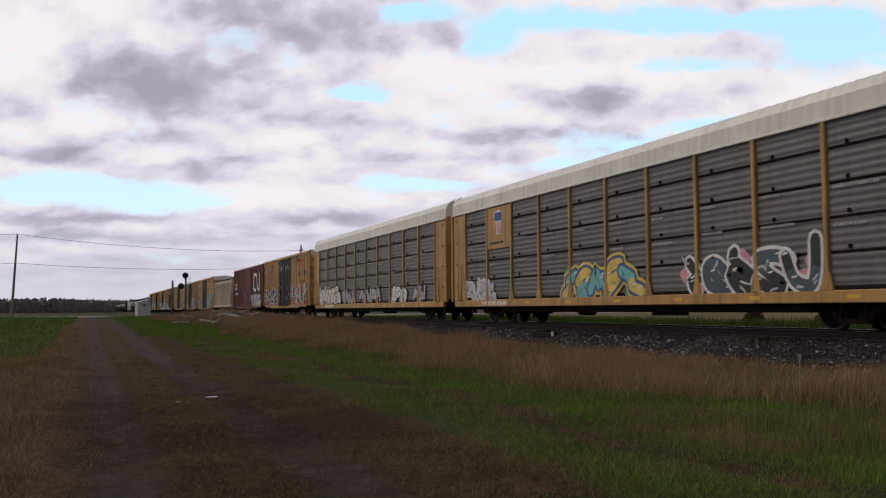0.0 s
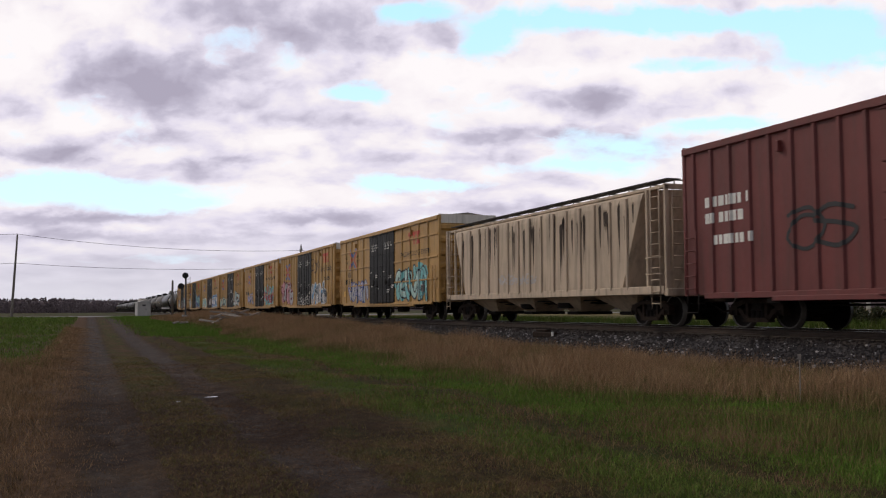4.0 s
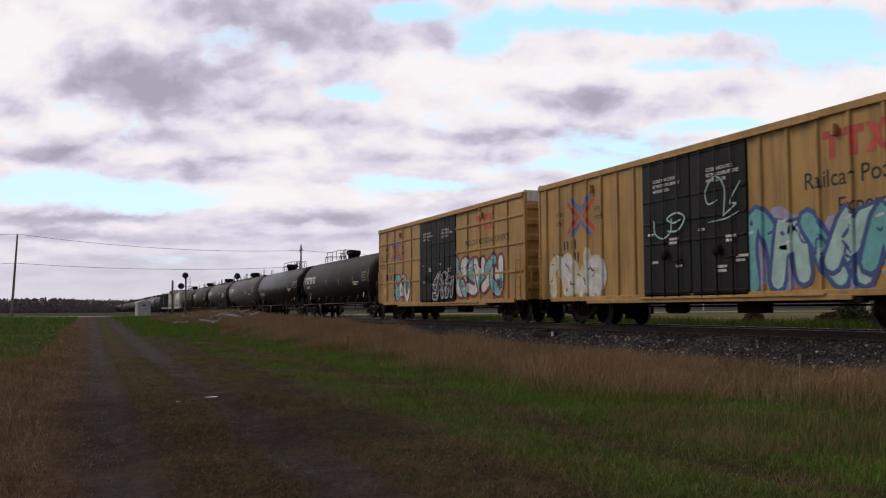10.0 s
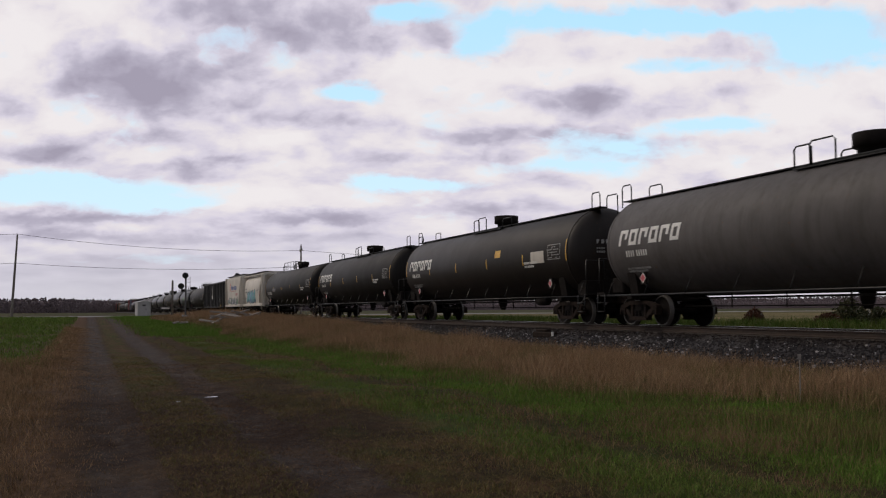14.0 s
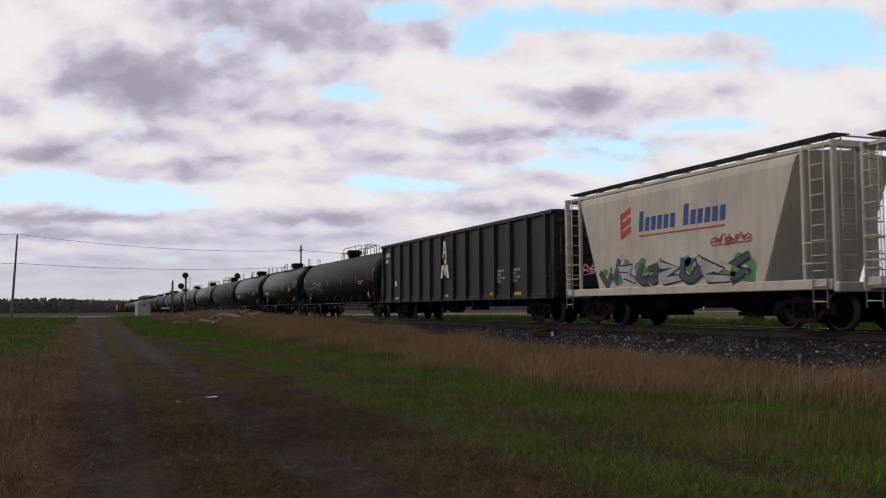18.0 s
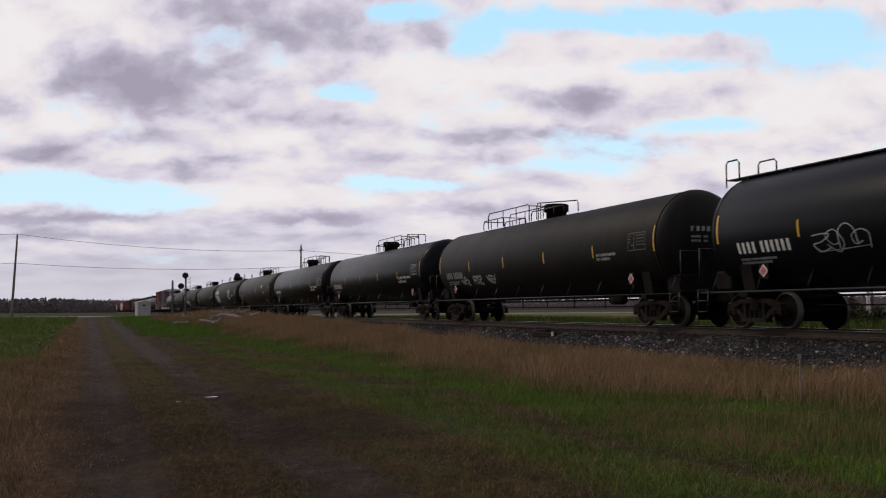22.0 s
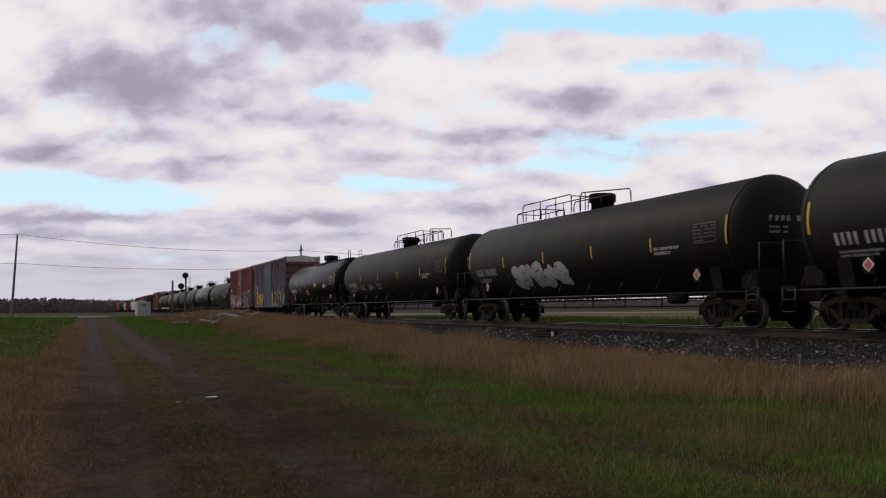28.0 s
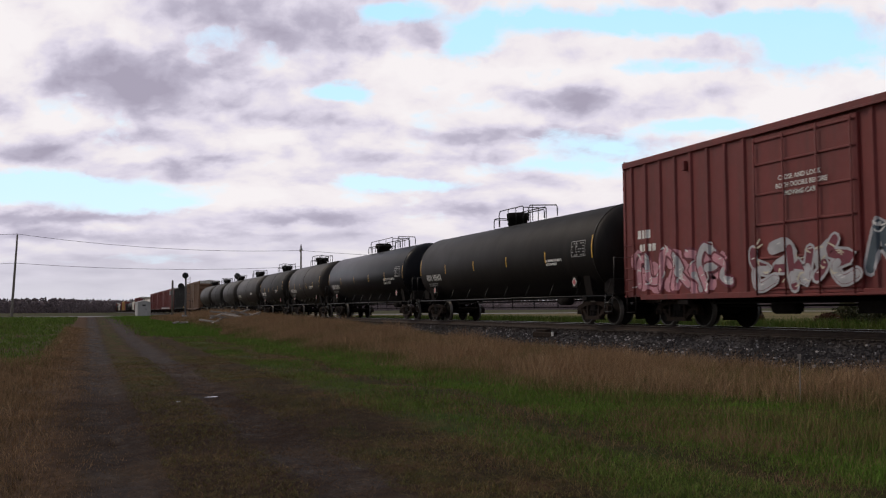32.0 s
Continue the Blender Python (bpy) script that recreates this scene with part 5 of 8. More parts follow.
# ---- covered hoppers ----
def hopper(u0, u1, colour, label, top=4.25, bays=3, curved=True, ribs=0):
    """A shell that bows out, sloped ends behind cages of posts, bays under it, a roof with a walkway on stands."""
    c, L = add_car("covered_hopper", u0, u1, label)
    hl, w = L / 2 - 0.45, 1.56
    shell = hl - 1.0
    zb, zt = 1.15, top - 0.22
    prof = [(-w + 0.10, zb), (-w, zb + 0.6), (-w + 0.00, (zb + zt) / 2), (-w + 0.12, zt - 0.55), (-w + 0.45, zt - 0.12), (-0.6, zt + 0.06), (0, zt + 0.10)]
    if not curved:
        prof = [(-w + 0.02, zb), (-w, zb + 0.1), (-w, zt - 0.3), (-w + 0.03, zt - 0.12), (-w + 0.25, zt), (-0.6, zt + 0.06), (0, zt + 0.08)]
    prof = prof + [(-x, z) for x, z in prof[-2::-1]]
    bm = bmesh.new()
    rows = []
    for s, k in ((-1, 0), (-1, 1), (1, 1), (1, 0)):
        rows.append([bm.verts.new((x, s * (shell - 1.5 if k else shell - 1.35 + 1.3 * (z - zb) / (zt - zb)), z)) for x, z in prof])
    for p0, p1 in zip(rows, rows[1:]):
        for k in range(len(prof) - 1):
            f = bm.faces.new((p0[k], p0[k + 1], p1[k + 1], p1[k]))
            f.smooth = curved
    for r in (rows[0], rows[-1]):
        bm.faces.new(r)
    part("shell", finish(bm), colour, c)
    class Skin(FlatSkin):
        def cuts_z(self, a, b):
            k = max(1, int((b - a) / 0.2))
            return [a + (b - a) * i / k for i in range(1, k)]

        def x(self, y, z):
            for (x0, z0), (x1, z1) in zip(prof, prof[1:7]):
                if z0 <= z <= z1:
                    return x0 + (x1 - x0) * (z - z0) / (z1 - z0)
            return -w
    skin = Skin(-w)
    for i in range(ribs):
        y = -shell + 1.0 + (2 * shell - 2.0) * i / (ribs - 1)
        part("side_rib", B(-w - 0.06, -w + 0.02, y - 0.045, y + 0.045, zb, zt - 0.15, 0.015), colour, c)
    part("side_sill", B(-w - 0.03, -w + 0.14, -hl, hl, 0.98, zb + 0.08, 0.02), colour, c)
    part("side_sill", B(w - 0.14, w + 0.03, -hl, hl, 0.98, zb + 0.08, 0.02), colour, c)
    part("top_chord", B(-w + 0.14, -w + 0.34, -hl + 0.1, hl - 0.1, zt - 0.02, zt + 0.08, 0.015), colour, c)
    for s in (-1, 1):
        for x in (-w + 0.08, w - 0.08):
            part("corner_post", B(x - 0.07, x + 0.07, s * hl - 0.10, s * hl, 1.0, zt + 0.05, 0.015), colour, c)
            part("cage_post", B(x - 0.05, x + 0.05, s * (hl - 0.95) - 0.05, s * (hl - 0.95) + 0.05, 1.0, zt, 0.012), colour, c)
        part("end_beam", B(-w, w, s * hl - 0.10, s * hl, zt - 0.08, zt + 0.08, 0.015), colour, c)
        part("end_sill", B(-w, w, s * hl - 0.18, s * hl, 0.92, 1.15, 0.02), colour, c)
        part("end_post", B(-0.09, 0.09, s * (hl - 0.35), s * (hl - 0.2), 1.0, zt, 0.015), colour, c)
        part("platform", B(-w, w, s * (hl - 1.0), s * hl, 1.10, 1.15), M_UNDER, c)
        ladder(c, -w - 0.06, s * (hl - 0.35), 0.55, zt + 0.05, 0.45, "y", colour)
        ladder(c, -w + 0.5, s * (hl + 0.06), 0.9, zt + 0.05, 0.42, "x", colour)
        for z in (2.1, 1.6):
            bm = bmesh.new()
            tube(bm, [(-w - 0.02, s * (hl - 0.05), z), (-w - 0.02, s * (hl - 0.95), z)], 0.02, 5)
            part("grab_bar", finish(bm), colour, c)
    # walkway on the roof
    for i in range(int(2 * hl / 1.25) + 1):
        y = -hl + 0.2 + i * 1.25
        bm = bmesh.new()
        for x in (-1.0, 1.0):
            tube(bm, [(x, y, zt - 0.05), (x, y, top + 0.02)], 0.025, 4)
        tube(bm, [(-1.25, y, top + 0.02), (1.25, y, top + 0.02)], 0.025, 4)
        part("walkway_stand", finish(bm), M_ROOFGALV, c)
    for x in (-1.12, 1.12):
        part("walkway", B(x - 0.25, x + 0.25, -hl + 0.05, hl - 0.05, top + 0.02, top + 0.05), M_MAST, c, "dark grating roof walkway")
    # discharge bays
    span = 2 * (shell - 0.6)
    for i in range(bays):
        y = -shell + 0.6 + span * (i + 0.5) / bays
        k = span / bays / 2 * 0.92
        bm = bmesh.new()
        a = [bm.verts.new(q) for q in ((-w + 0.2, y - k, zb), (w - 0.2, y - k, zb), (w - 0.2, y + k, zb), (-w + 0.2, y + k, zb))]
        b = [bm.verts.new(q) for q in ((-0.55, y - 0.32, 0.42), (0.55, y - 0.32, 0.42), (0.55, y + 0.32, 0.42), (-0.55, y + 0.32, 0.42))]
        for j in range(4):
            bm.faces.new((a[j], a[(j + 1) % 4], b[(j + 1) % 4], b[j]))
        bm.faces.new(b)
        part("discharge_bay", finish(bm), M_UNDER if bays < 3 else colour, c)
        part("gate_frame", B(-0.75, 0.75, y - 0.4, y + 0.4, 0.34, 0.46, 0.02), M_UNDER, c)
    hinge_line(c, hl, 0.85, M_UNDER)
    bm = box(bmesh.new(), -0.3, 0.3, -hl, hl, 0.72, 1.0)
    part("underframe", bm, M_UNDER, c)
    truck(c, -(hl - 1.45))
    truck(c, hl - 1.45)
    couplers(c, L / 2)
    return c, skin, hl


# ---- high-sided gondola ----
def gondola(u0, u1, label, colour=None, top=4.25):
    colour = colour or M_GON
    c, L = add_car("gondola", u0, u1, label)
    hl, w = L / 2 - 0.35, 1.58
    zb = 1.0
    for s in (-1, 1):
        part("side_wall", B(s * w - 0.03, s * w + 0.03, -hl, hl, zb, top - 0.06), colour, c)
        part("end_wall", B(-w, w, s * hl - 0.03, s * hl + 0.03, zb, top - 0.06), colour, c)
        part("end_chord", B(-w, w, s * hl - 0.09, s * hl + 0.06, top - 0.16, top, 0.015), colour, c)
        for k in range(5):
            z = 1.35 + k * 0.6
            part("end_rib", B(-w + 0.05, w - 0.05, s * (hl + 0.02), s * (hl + 0.12), z, z + 0.13, 0.02), colour, c)
        part("top_chord", B(s * w - 0.11, s * w + 0.07, -hl, hl, top - 0.16, top, 0.02), colour, c)
        part("side_sill", B(s * w - 0.08, s * w + 0.05, -hl, hl, zb - 0.06, zb + 0.14, 0.02), colour, c)
        ladder(c, -w - 0.12, s * (hl - 0.4), 0.55, 2.3, 0.42, "y", colour)
        ladder(c, -w + 0.4, s * (hl + 0.14), 0.9, 3.6, 0.42, "x", colour)
        part("notice_bar", B(-w - 0.10, -w - 0.06, s * hl * 0.72 - 0.3, s * hl * 0.72 + 0.3, 1.12, 1.24), M_STRIPE, c)
    part("floor_plate", B(-w, w, -hl, hl, 1.0, 1.06), colour, c)
    n = 13
    post = None
    ys = [-hl + 0.5 + (2 * hl - 1.0) * i / n for i in range(n + 1)]
    for y in ys:
        if post is None:
            bm = prism(bmesh.new(), [(-0.10, 0.0), (-0.075, 0.17), (0.075, 0.17), (0.10, 0.0)], zb + 0.02, top - 0.12, "yz")
            for v in bm.verts:
                v.co = (-w - v.co.z, v.co.y, v.co.x)
            post = part("side_post", finish(bm), colour, c)
            post.location.y = y
        else:
            again("side_post", post, c, pose(0, y, 0))
    for i in range(3):
        y = -hl * 0.5 + hl * 0.5 * i
        part("notice_bar", B(-w - 0.055, -w - 0.03, y, y + 0.45, 1.16, 1.26), M_STRIPE, c)
    hinge_line(c, hl, 0.8, M_UNDER)
    bm = box(bmesh.new(), -0.35, 0.35, -hl, hl, 0.68, 1.0)
    bearer = part("cross_bearer", B(-w, w, -0.07, 0.07, 0.72, 0.995), M_UNDER, c)
    bearer.location.y = -hl * 0.62
    for i in range(1, 8):
        again("cross_bearer", bearer, c, pose(0, -hl * 0.62 + hl * 1.24 * i / 7, 0))
    part("underframe", bm, M_UNDER, c)
    part("brake_reservoir", finish(lathe(bmesh.new(), [(-0.7, 0.1), (-0.6, 0.22), (0.6, 0.22), (0.7, 0.1)], "y", 12, (-0.9, 0.8, 0.62))), M_UNDER, c)
    truck(c, -(hl - 2.2))
    truck(c, hl - 2.2)
    couplers(c, L / 2)
    return c, FlatSkin(-w - 0.03), hl


# ---- tank cars ----
def tank_car(u0, u1, kind, colour, label, r=1.63, zc=2.60, saddle=True, bands=(), stripes=True, dome=0.02, placards=True, far=False, hoops=(1, -1), layout=1):
    """kind 'gas': a platform with rails round a valve dome; 'oil': a walkway all along the crown with hoops at the ends."""
    c, L = add_car("tank_car", u0, u1, label)
    hl = L / 2
    half = hl - 0.72
    head = 0.72
    prof = [(-half, 0.02)] + [(-half + head * (1 - math.cos(math.pi / 2 * i / 6)), r * math.sin(math.pi / 2 * i / 6)) for i in range(1, 7)]
    full = prof + [(-y, q) for y, q in prof[::-1]]
    tank = part("tank", finish(lathe(bmesh.new(), full, "y", 48, (0, 0, zc))), colour, c)
    skin = RoundSkin(r, zc)
    for b in bands:
        bm = lathe(bmesh.new(), [(b * L - 0.10, r + 0.002), (b * L - 0.09, r + 0.016), (b * L + 0.09, r + 0.016), (b * L + 0.10, r + 0.002)], "y", 48, (0, 0, zc))
        part("tank_band", finish(bm), colour, tank)
    for y in (-half + head, half - head):
        bm = lathe(bmesh.new(), [(y - 0.04, r + 0.001), (y, r + 0.010), (y + 0.04, r + 0.001)], "y", 48, (0, 0, zc))
        part("head_seam", finish(bm), colour, tank)
    # stub sills, saddles, end platforms
    for s in (-1, 1):
        tcy = s * (hl - 2.35)
        part("stub_sill", B(-0.32, 0.32, min(s * (hl - 3.6), s * (hl - 0.5)), max(s * (hl - 3.6), s * (hl - 0.5)), 0.78, 1.12, 0.02), M_UNDER, c)
        bm = bmesh.new()
        arc = [(r * 0.99 * math.sin(a), zc - r * 0.99 * math.cos(a)) for a in (radians(q) for q in range(-58, 59, 8))]
        prism(bm, [(-1.20, 0.86), (1.20, 0.86)] + arc[::-1], tcy - 0.22, tcy + 0.22, "xz")
        part("saddle", finish(bm), M_UNDER, c)
        part("body_bolster", B(-1.45, 1.45, tcy - 0.16, tcy + 0.16, 0.84, 1.0, 0.02), M_UNDER, c)
        part("end_platform", B(-1.45, 1.45, min(s * (hl - 0.85), s * (hl - 0.35)), max(s * (hl - 0.85), s * (hl - 0.35)), 1.02, 1.10, 0.01), M_UNDER, c)
        for x in (-1.40, 1.40):
            bm = tube(bmesh.new(), [(x, s * (hl - 0.45), 1.1), (x, s * (hl - 0.45), 2.25), (x * 0.5, s * (hl - 0.45), 2.25), (x * 0.5, s * (hl - 0.45), 1.1)], 0.025, 5)
            part("end_railing", finish(bm), M_RAILING, c)
        bm = bmesh.new()
        for y in (hl - 0.9, hl - 0.45):
            tube(bm, [(-1.46, s * y, 1.05), (-1.50, s * y, 0.45)], 0.022, 5)
        for z in (0.46, 0.76):
            tube(bm, [(-1.49, s * (hl - 0.9), z), (-1.49, s * (hl - 0.45), z)], 0.022, 5)
        part("step", finish(bm), M_RAILING, c)
        # dark block added under the head to cover bright sky, and a brake stand on the platform
        y0, y1 = sorted((s * (half - 0.80), s * (half - 0.12)))
        part("head_shoe", B(-1.15, 1.15, y0, y1, 1.06, 1.58, 0.04), M_UNDER, c)
        part("brake_stand", B(-0.62, -0.38, s * (hl - 0.52) - 0.06, s * (hl - 0.52) + 0.06, 1.10, 1.95, 0.02), M_UNDER, c)
        truck(c, tcy)
        if placards and not far:
            bm = bmesh.new()
            slab(bm, [(0, 0.17), (0.17, 0), (0.34, 0.17), (0.17, 0.34)])
            pl = part("placard", onto(bm, s * (hl - 3.1) + 0.1, 1.34, FlatSkin(-1.46), 0.0), M_WHITE, c, "red and white diamond placard")
            part("placard_holder", B(-1.455, -1.40, s * (hl - 3.1) - 0.24, s * (hl - 3.1) + 0.10, 1.30, 1.70, 0.01), M_UNDER, c)
            bm = bmesh.new()
            slab(bm, [(0.04, 0.17), (0.17, 0.04), (0.30, 0.17), (0.17, 0.30)])
            part("placard_face", onto(bm, s * (hl - 3.1) + 0.1, 1.34, FlatSkin(-1.46), 0.006), M_GLASSRED, pl)
    # long handrail at the foot of the tank
    for x in (-1.42, 1.42):
        bm = tube(bmesh.new(), [(x, -hl + 0.5, 0.99), (x, hl - 0.5, 0.99)], 0.032, 5)
        n = 9
        for i in range(n + 1):
            y = -hl + 1.0 + (L - 2.0) * i / n
            tube(bm, [(x, y, 0.99), (x * 0.84, y, 1.50)], 0.018, 4)
        part("handrail", finish(bm), M_RAILING, c)
    # low brake pipe frame seen beneath the tank
    bm = bmesh.new()
    y0, y1 = -hl + 4.0, hl - 4.0
    tube(bm, [(-0.5, y0, 0.86), (-0.5, y1, 0.86)], 0.03, 5)
    tube(bm, [(-0.5, y0, 0.62), (-0.5, y1, 0.62)], 0.02, 5)
    for i in range(7):
        y = y0 + (y1 - y0) * i / 6
        tube(bm, [(-0.5, y, 0.58), (-0.5, y, zc - r + 0.12)], 0.025, 4)
    part("brake_rigging", finish(bm), M_UNDER, c)
    part("brake_cylinder", finish(lathe(bmesh.new(), [(-0.4, 0.08), (-0.35, 0.17), (0.35, 0.17), (0.4, 0.08)], "y", 12, (-0.72, -hl + 5.0, 0.86))), M_UNDER, c)
    if kind == "oil":
        part("outlet_valve", finish(lathe(bmesh.new(), [(zc - r + 0.03, 0.22), (zc - r - 0.25, 0.18), (zc - r - 0.45, 0.10)], "z", 12)), M_UNDER, c)
    couplers(c, hl)
    top = zc + r
    # dome and fittings
    yd = dome * L - (0.85 if kind == "oil" else 0.35 if layout == 1 else 0.0)
    if kind == "gas":
        bm = lathe(bmesh.new(), [(top - 0.06, 0.42), (top + 0.22, 0.42), (top + 0.24, 0.50), (top + 0.50, 0.50), (top + 0.54, 0.44)], "z", 18, (0, yd, 0))
        part("valve_dome", finish(bm), M_UNDER, c)
        low, tall = ((1.3, 6.0), (-2.8, 0.6)) if layout == 1 else ((-3.5, 1.6), (-7.6, -4.5))
        if layout == 3:
            low, tall = (-1.4, 1.6), (-4.4, -1.9)
        part("platform", B(-0.62, 0.62, min(low[0], tall[0]), max(low[1], tall[1]), top - 0.13, top - 0.09), M_RAILING, c, "steel grating platform")
        back = 2.2 if layout < 3 else 0.6
        for x in (-0.62, 0.45):
            # a low bay at the far end, then a tall rail past the dome, then a hooped bay
            bays = [(low[1] - back, low[1], 0.36, False), (low[0], low[1] - 0.55, 0.66, False)]
            if x < 0:
                bays += [(tall[0], tall[1], 0.62, True), (tall[0] + 1.1, tall[1] + 0.5, 0.32, False)]
            for pa, pb, up, arm in bays:
                hi = top + up
                near = hi - (0.24 if arm else 0.0)
                bm = tube(bmesh.new(), [(x, pa, top - 0.05), (x, pa, near - 0.08), (x, pa + 0.08, near), (x, pb - 0.12, hi), (x, pb, hi - 0.12), (x, pb, top - 0.05)], 0.024, 5)
                if pb - pa > 2.0 and not arm:
                    for k in (0.30, 0.62):
                        y = pa + (pb - pa) * k
                        tube(bm, [(x, y, top - 0.05), (x, y, hi)], 0.020, 5)
                if arm:
                    tube(bm, [(x, pb - 0.35, top - 0.05), (x, pb - 0.35, hi)], 0.020, 5)
                part("railing", finish(bm), M_RAILING, c)
        bm = bmesh.new()
        for y, z in ((low[1], top + 0.34), (low[1] - back, top + 0.34), (low[0], top + 0.60)):
            tube(bm, [(-0.62, y, z), (0.45, y, z)], 0.02, 5)
        part("end_rail", finish(bm), M_RAILING, c)
    else:
        bm = lathe(bmesh.new(), [(top - 0.06, 0.40), (top + 0.16, 0.40), (top + 0.18, 0.54), (top + 0.52, 0.54), (top + 0.56, 0.2)], "z", 18, (0, yd, 0))
        part("manway", finish(bm), M_UNDER, c)
        part("walkway", B(-0.62, -0.30, -half + 0.05, half - 0.05, top - 0.06, top - 0.02, 0.006), M_RAILING, c, "grating walkway along the crown")
        for i in range(10):
            y = -half + 0.9 + (2 * half - 1.8) * i / 9
            part("walkway_bracket", B(-0.60, -0.34, y - 0.03, y + 0.03, top - 0.22, top - 0.06), M_RAILING, c)
        for s in hoops:
            for x, a, b in ((-0.62, 0.02, 0.58), (0.28, 0.30, 1.05)):
                bm = tube(bmesh.new(), [(x, s * (half - a), top - 0.25), (x, s * (half - a), top + 0.42), (x, s * (half - a - 0.08), top + 0.50), (x, s * (half - b + 0.08), top + 0.50),
                                        (x, s * (half - b), top + 0.42), (x, s * (half - b), top - 0.12)], 0.024, 6)
                part("safety_hoop", finish(bm), M_RAILING, c)
        part("platform", B(-0.85, 0.85, yd - 1.2, yd + 1.9, top - 0.16, top - 0.12), M_RAILING, c, "steel grating platform")
        for x in (-0.78, 0.78):
            for a, b, n in ((1.3, 1.9, 0.44), (0.5, 1.35, 0.50), (-2.2, -1.3, 0.26)):
                bm = tube(bmesh.new(), [(x, yd + a, top - 0.15), (x, yd + a, top + n - 0.08), (x, yd + a + 0.08, top + n), (x, yd + b - 0.08, top + n), (x, yd + b, top + n - 0.08), (x, yd + b, top - 0.15)], 0.025, 5)
                part("railing", finish(bm), M_RAILING, c)
    if stripes and not far:
        for i in range(6):
            y = -half + 0.80 + (2 * half - 1.6) * i / 5
            tall = 0.78 if i in (0, 5) else 0.42
            bm = bmesh.new()
            slab(bm, [(0, 0), (0.075, 0), (0.075, tall), (0, tall)])
            part("reflector", onto(bm, y, zc - 0.30 if tall > 0.6 else zc - 0.33, skin, 0.004), M_STRIPE, c, "upright yellow reflector stripe")
    return c, skin, half


def tank_marks(c, skin, half, seed, table=True, dark=False, gas=False, emblem=False):
    """Car number bars, data tables and notices on a tank's near side."""
    ink = M_PALEGREY if dark else M_WHITE
    if emblem:
        bm = bmesh.new()
        for i in range(6):
            # six slanted block shapes, ring, hook and post by turns
            x, w, h, t = 0.56 * i, 0.44, 0.50, 0.13
            shapes = [((0, 0), (t, 0), (t, h), (0, h)), ((t, h - 0.11), (w, h - 0.11), (w, h), (t, h))]
            if i % 2 == 0:
                shapes.append(((w - t, 0.2), (w, 0.2), (w, h - 0.11), (w - t, h - 0.11)))
            else:
                shapes += [((t, 0), (w, 0), (w, 0.11), (t, 0.11)), ((w - t, 0.11), (w, 0.11), (w, h - 0.11), (w - t, h - 0.11))]
            for q in shapes:
                slab(bm, [(x + a + 0.18 * b, b) for a, b in q])
        part("emblem", onto(bm, half - 1.35, 2.56, skin), M_WHITE, c, "white slanted block emblem")
        number_bars(c, skin, half - 1.75, 2.20, (4, 5), 0.19, ink)
    else:
        number_bars(c, skin, half - 1.6, 1.98, (4, 6), 0.29, ink)
    bars(c, skin, half - 1.6, 1.80, [1.3, 1.1], 0.06, M_PALEGREY, seed + 1)
    if table:
        # an outlined grid of test data
        bm = bmesh.new()
        rng = random.Random(seed)
        for z in (0.0, 0.54):
            slab(bm, [(0, z), (0.98, z), (0.98, z + 0.022), (0, z + 0.022)])
        for x in (0.0, 0.34, 0.96):
            slab(bm, [(x, 0), (x + 0.022, 0), (x + 0.022, 0.55), (x, 0.55)])
        for i in range(5):
            for j in range(6):
                if rng.random() < 0.75:
                    x, z = 0.05 + 0.15 * j, 0.05 + 0.10 * i
                    slab(bm, [(x, z), (x + 0.10, z), (x + 0.10, z + 0.035), (x, z + 0.035)])
        tagged(part("data_table", onto(bm, -half + 2.2, 2.38, skin), M_DIMGREY if dark else M_PALEGREY, c, "outlined test data table in worn paint"), kind="stuff")
    if gas:
        for i, row in enumerate(("LIQUEFIED PETROLEUM GAS", "NON-ODORIZED")):
            letters(c, skin, row, -half + 4.4, 2.24 - 0.2 * i, 0.17, ink, 0.003)
    else:
        bars(c, skin, -half + 4.2, 2.30, [1.2, 0.8], 0.09, ink, seed + 4)
    # number on the end that faces the way it goes
    bm = bmesh.new()
    for i, (n, s, z) in enumerate(((9, 0.15, 2.88), (7, 0.07, 2.68), (7, 0.07, 2.55))):
        for j in range(n):
            if j == 4:
                continue
            x = -0.75 + j * s * 1.15
            rr = math.hypot(x, z - 2.60)
            y = -half + 0.72 * (1 - math.sqrt(max(0, 1 - (rr / 1.63) ** 2))) - 0.012
            f = bm.faces.new([bm.verts.new((x + a, y + 0.004, z + b)) for a, b in ((0, 0), (s * 0.8, 0), (s * 0.8, s), (0, s))])
    part("end_number_bar", finish(bm), M_PALEGREY, c)


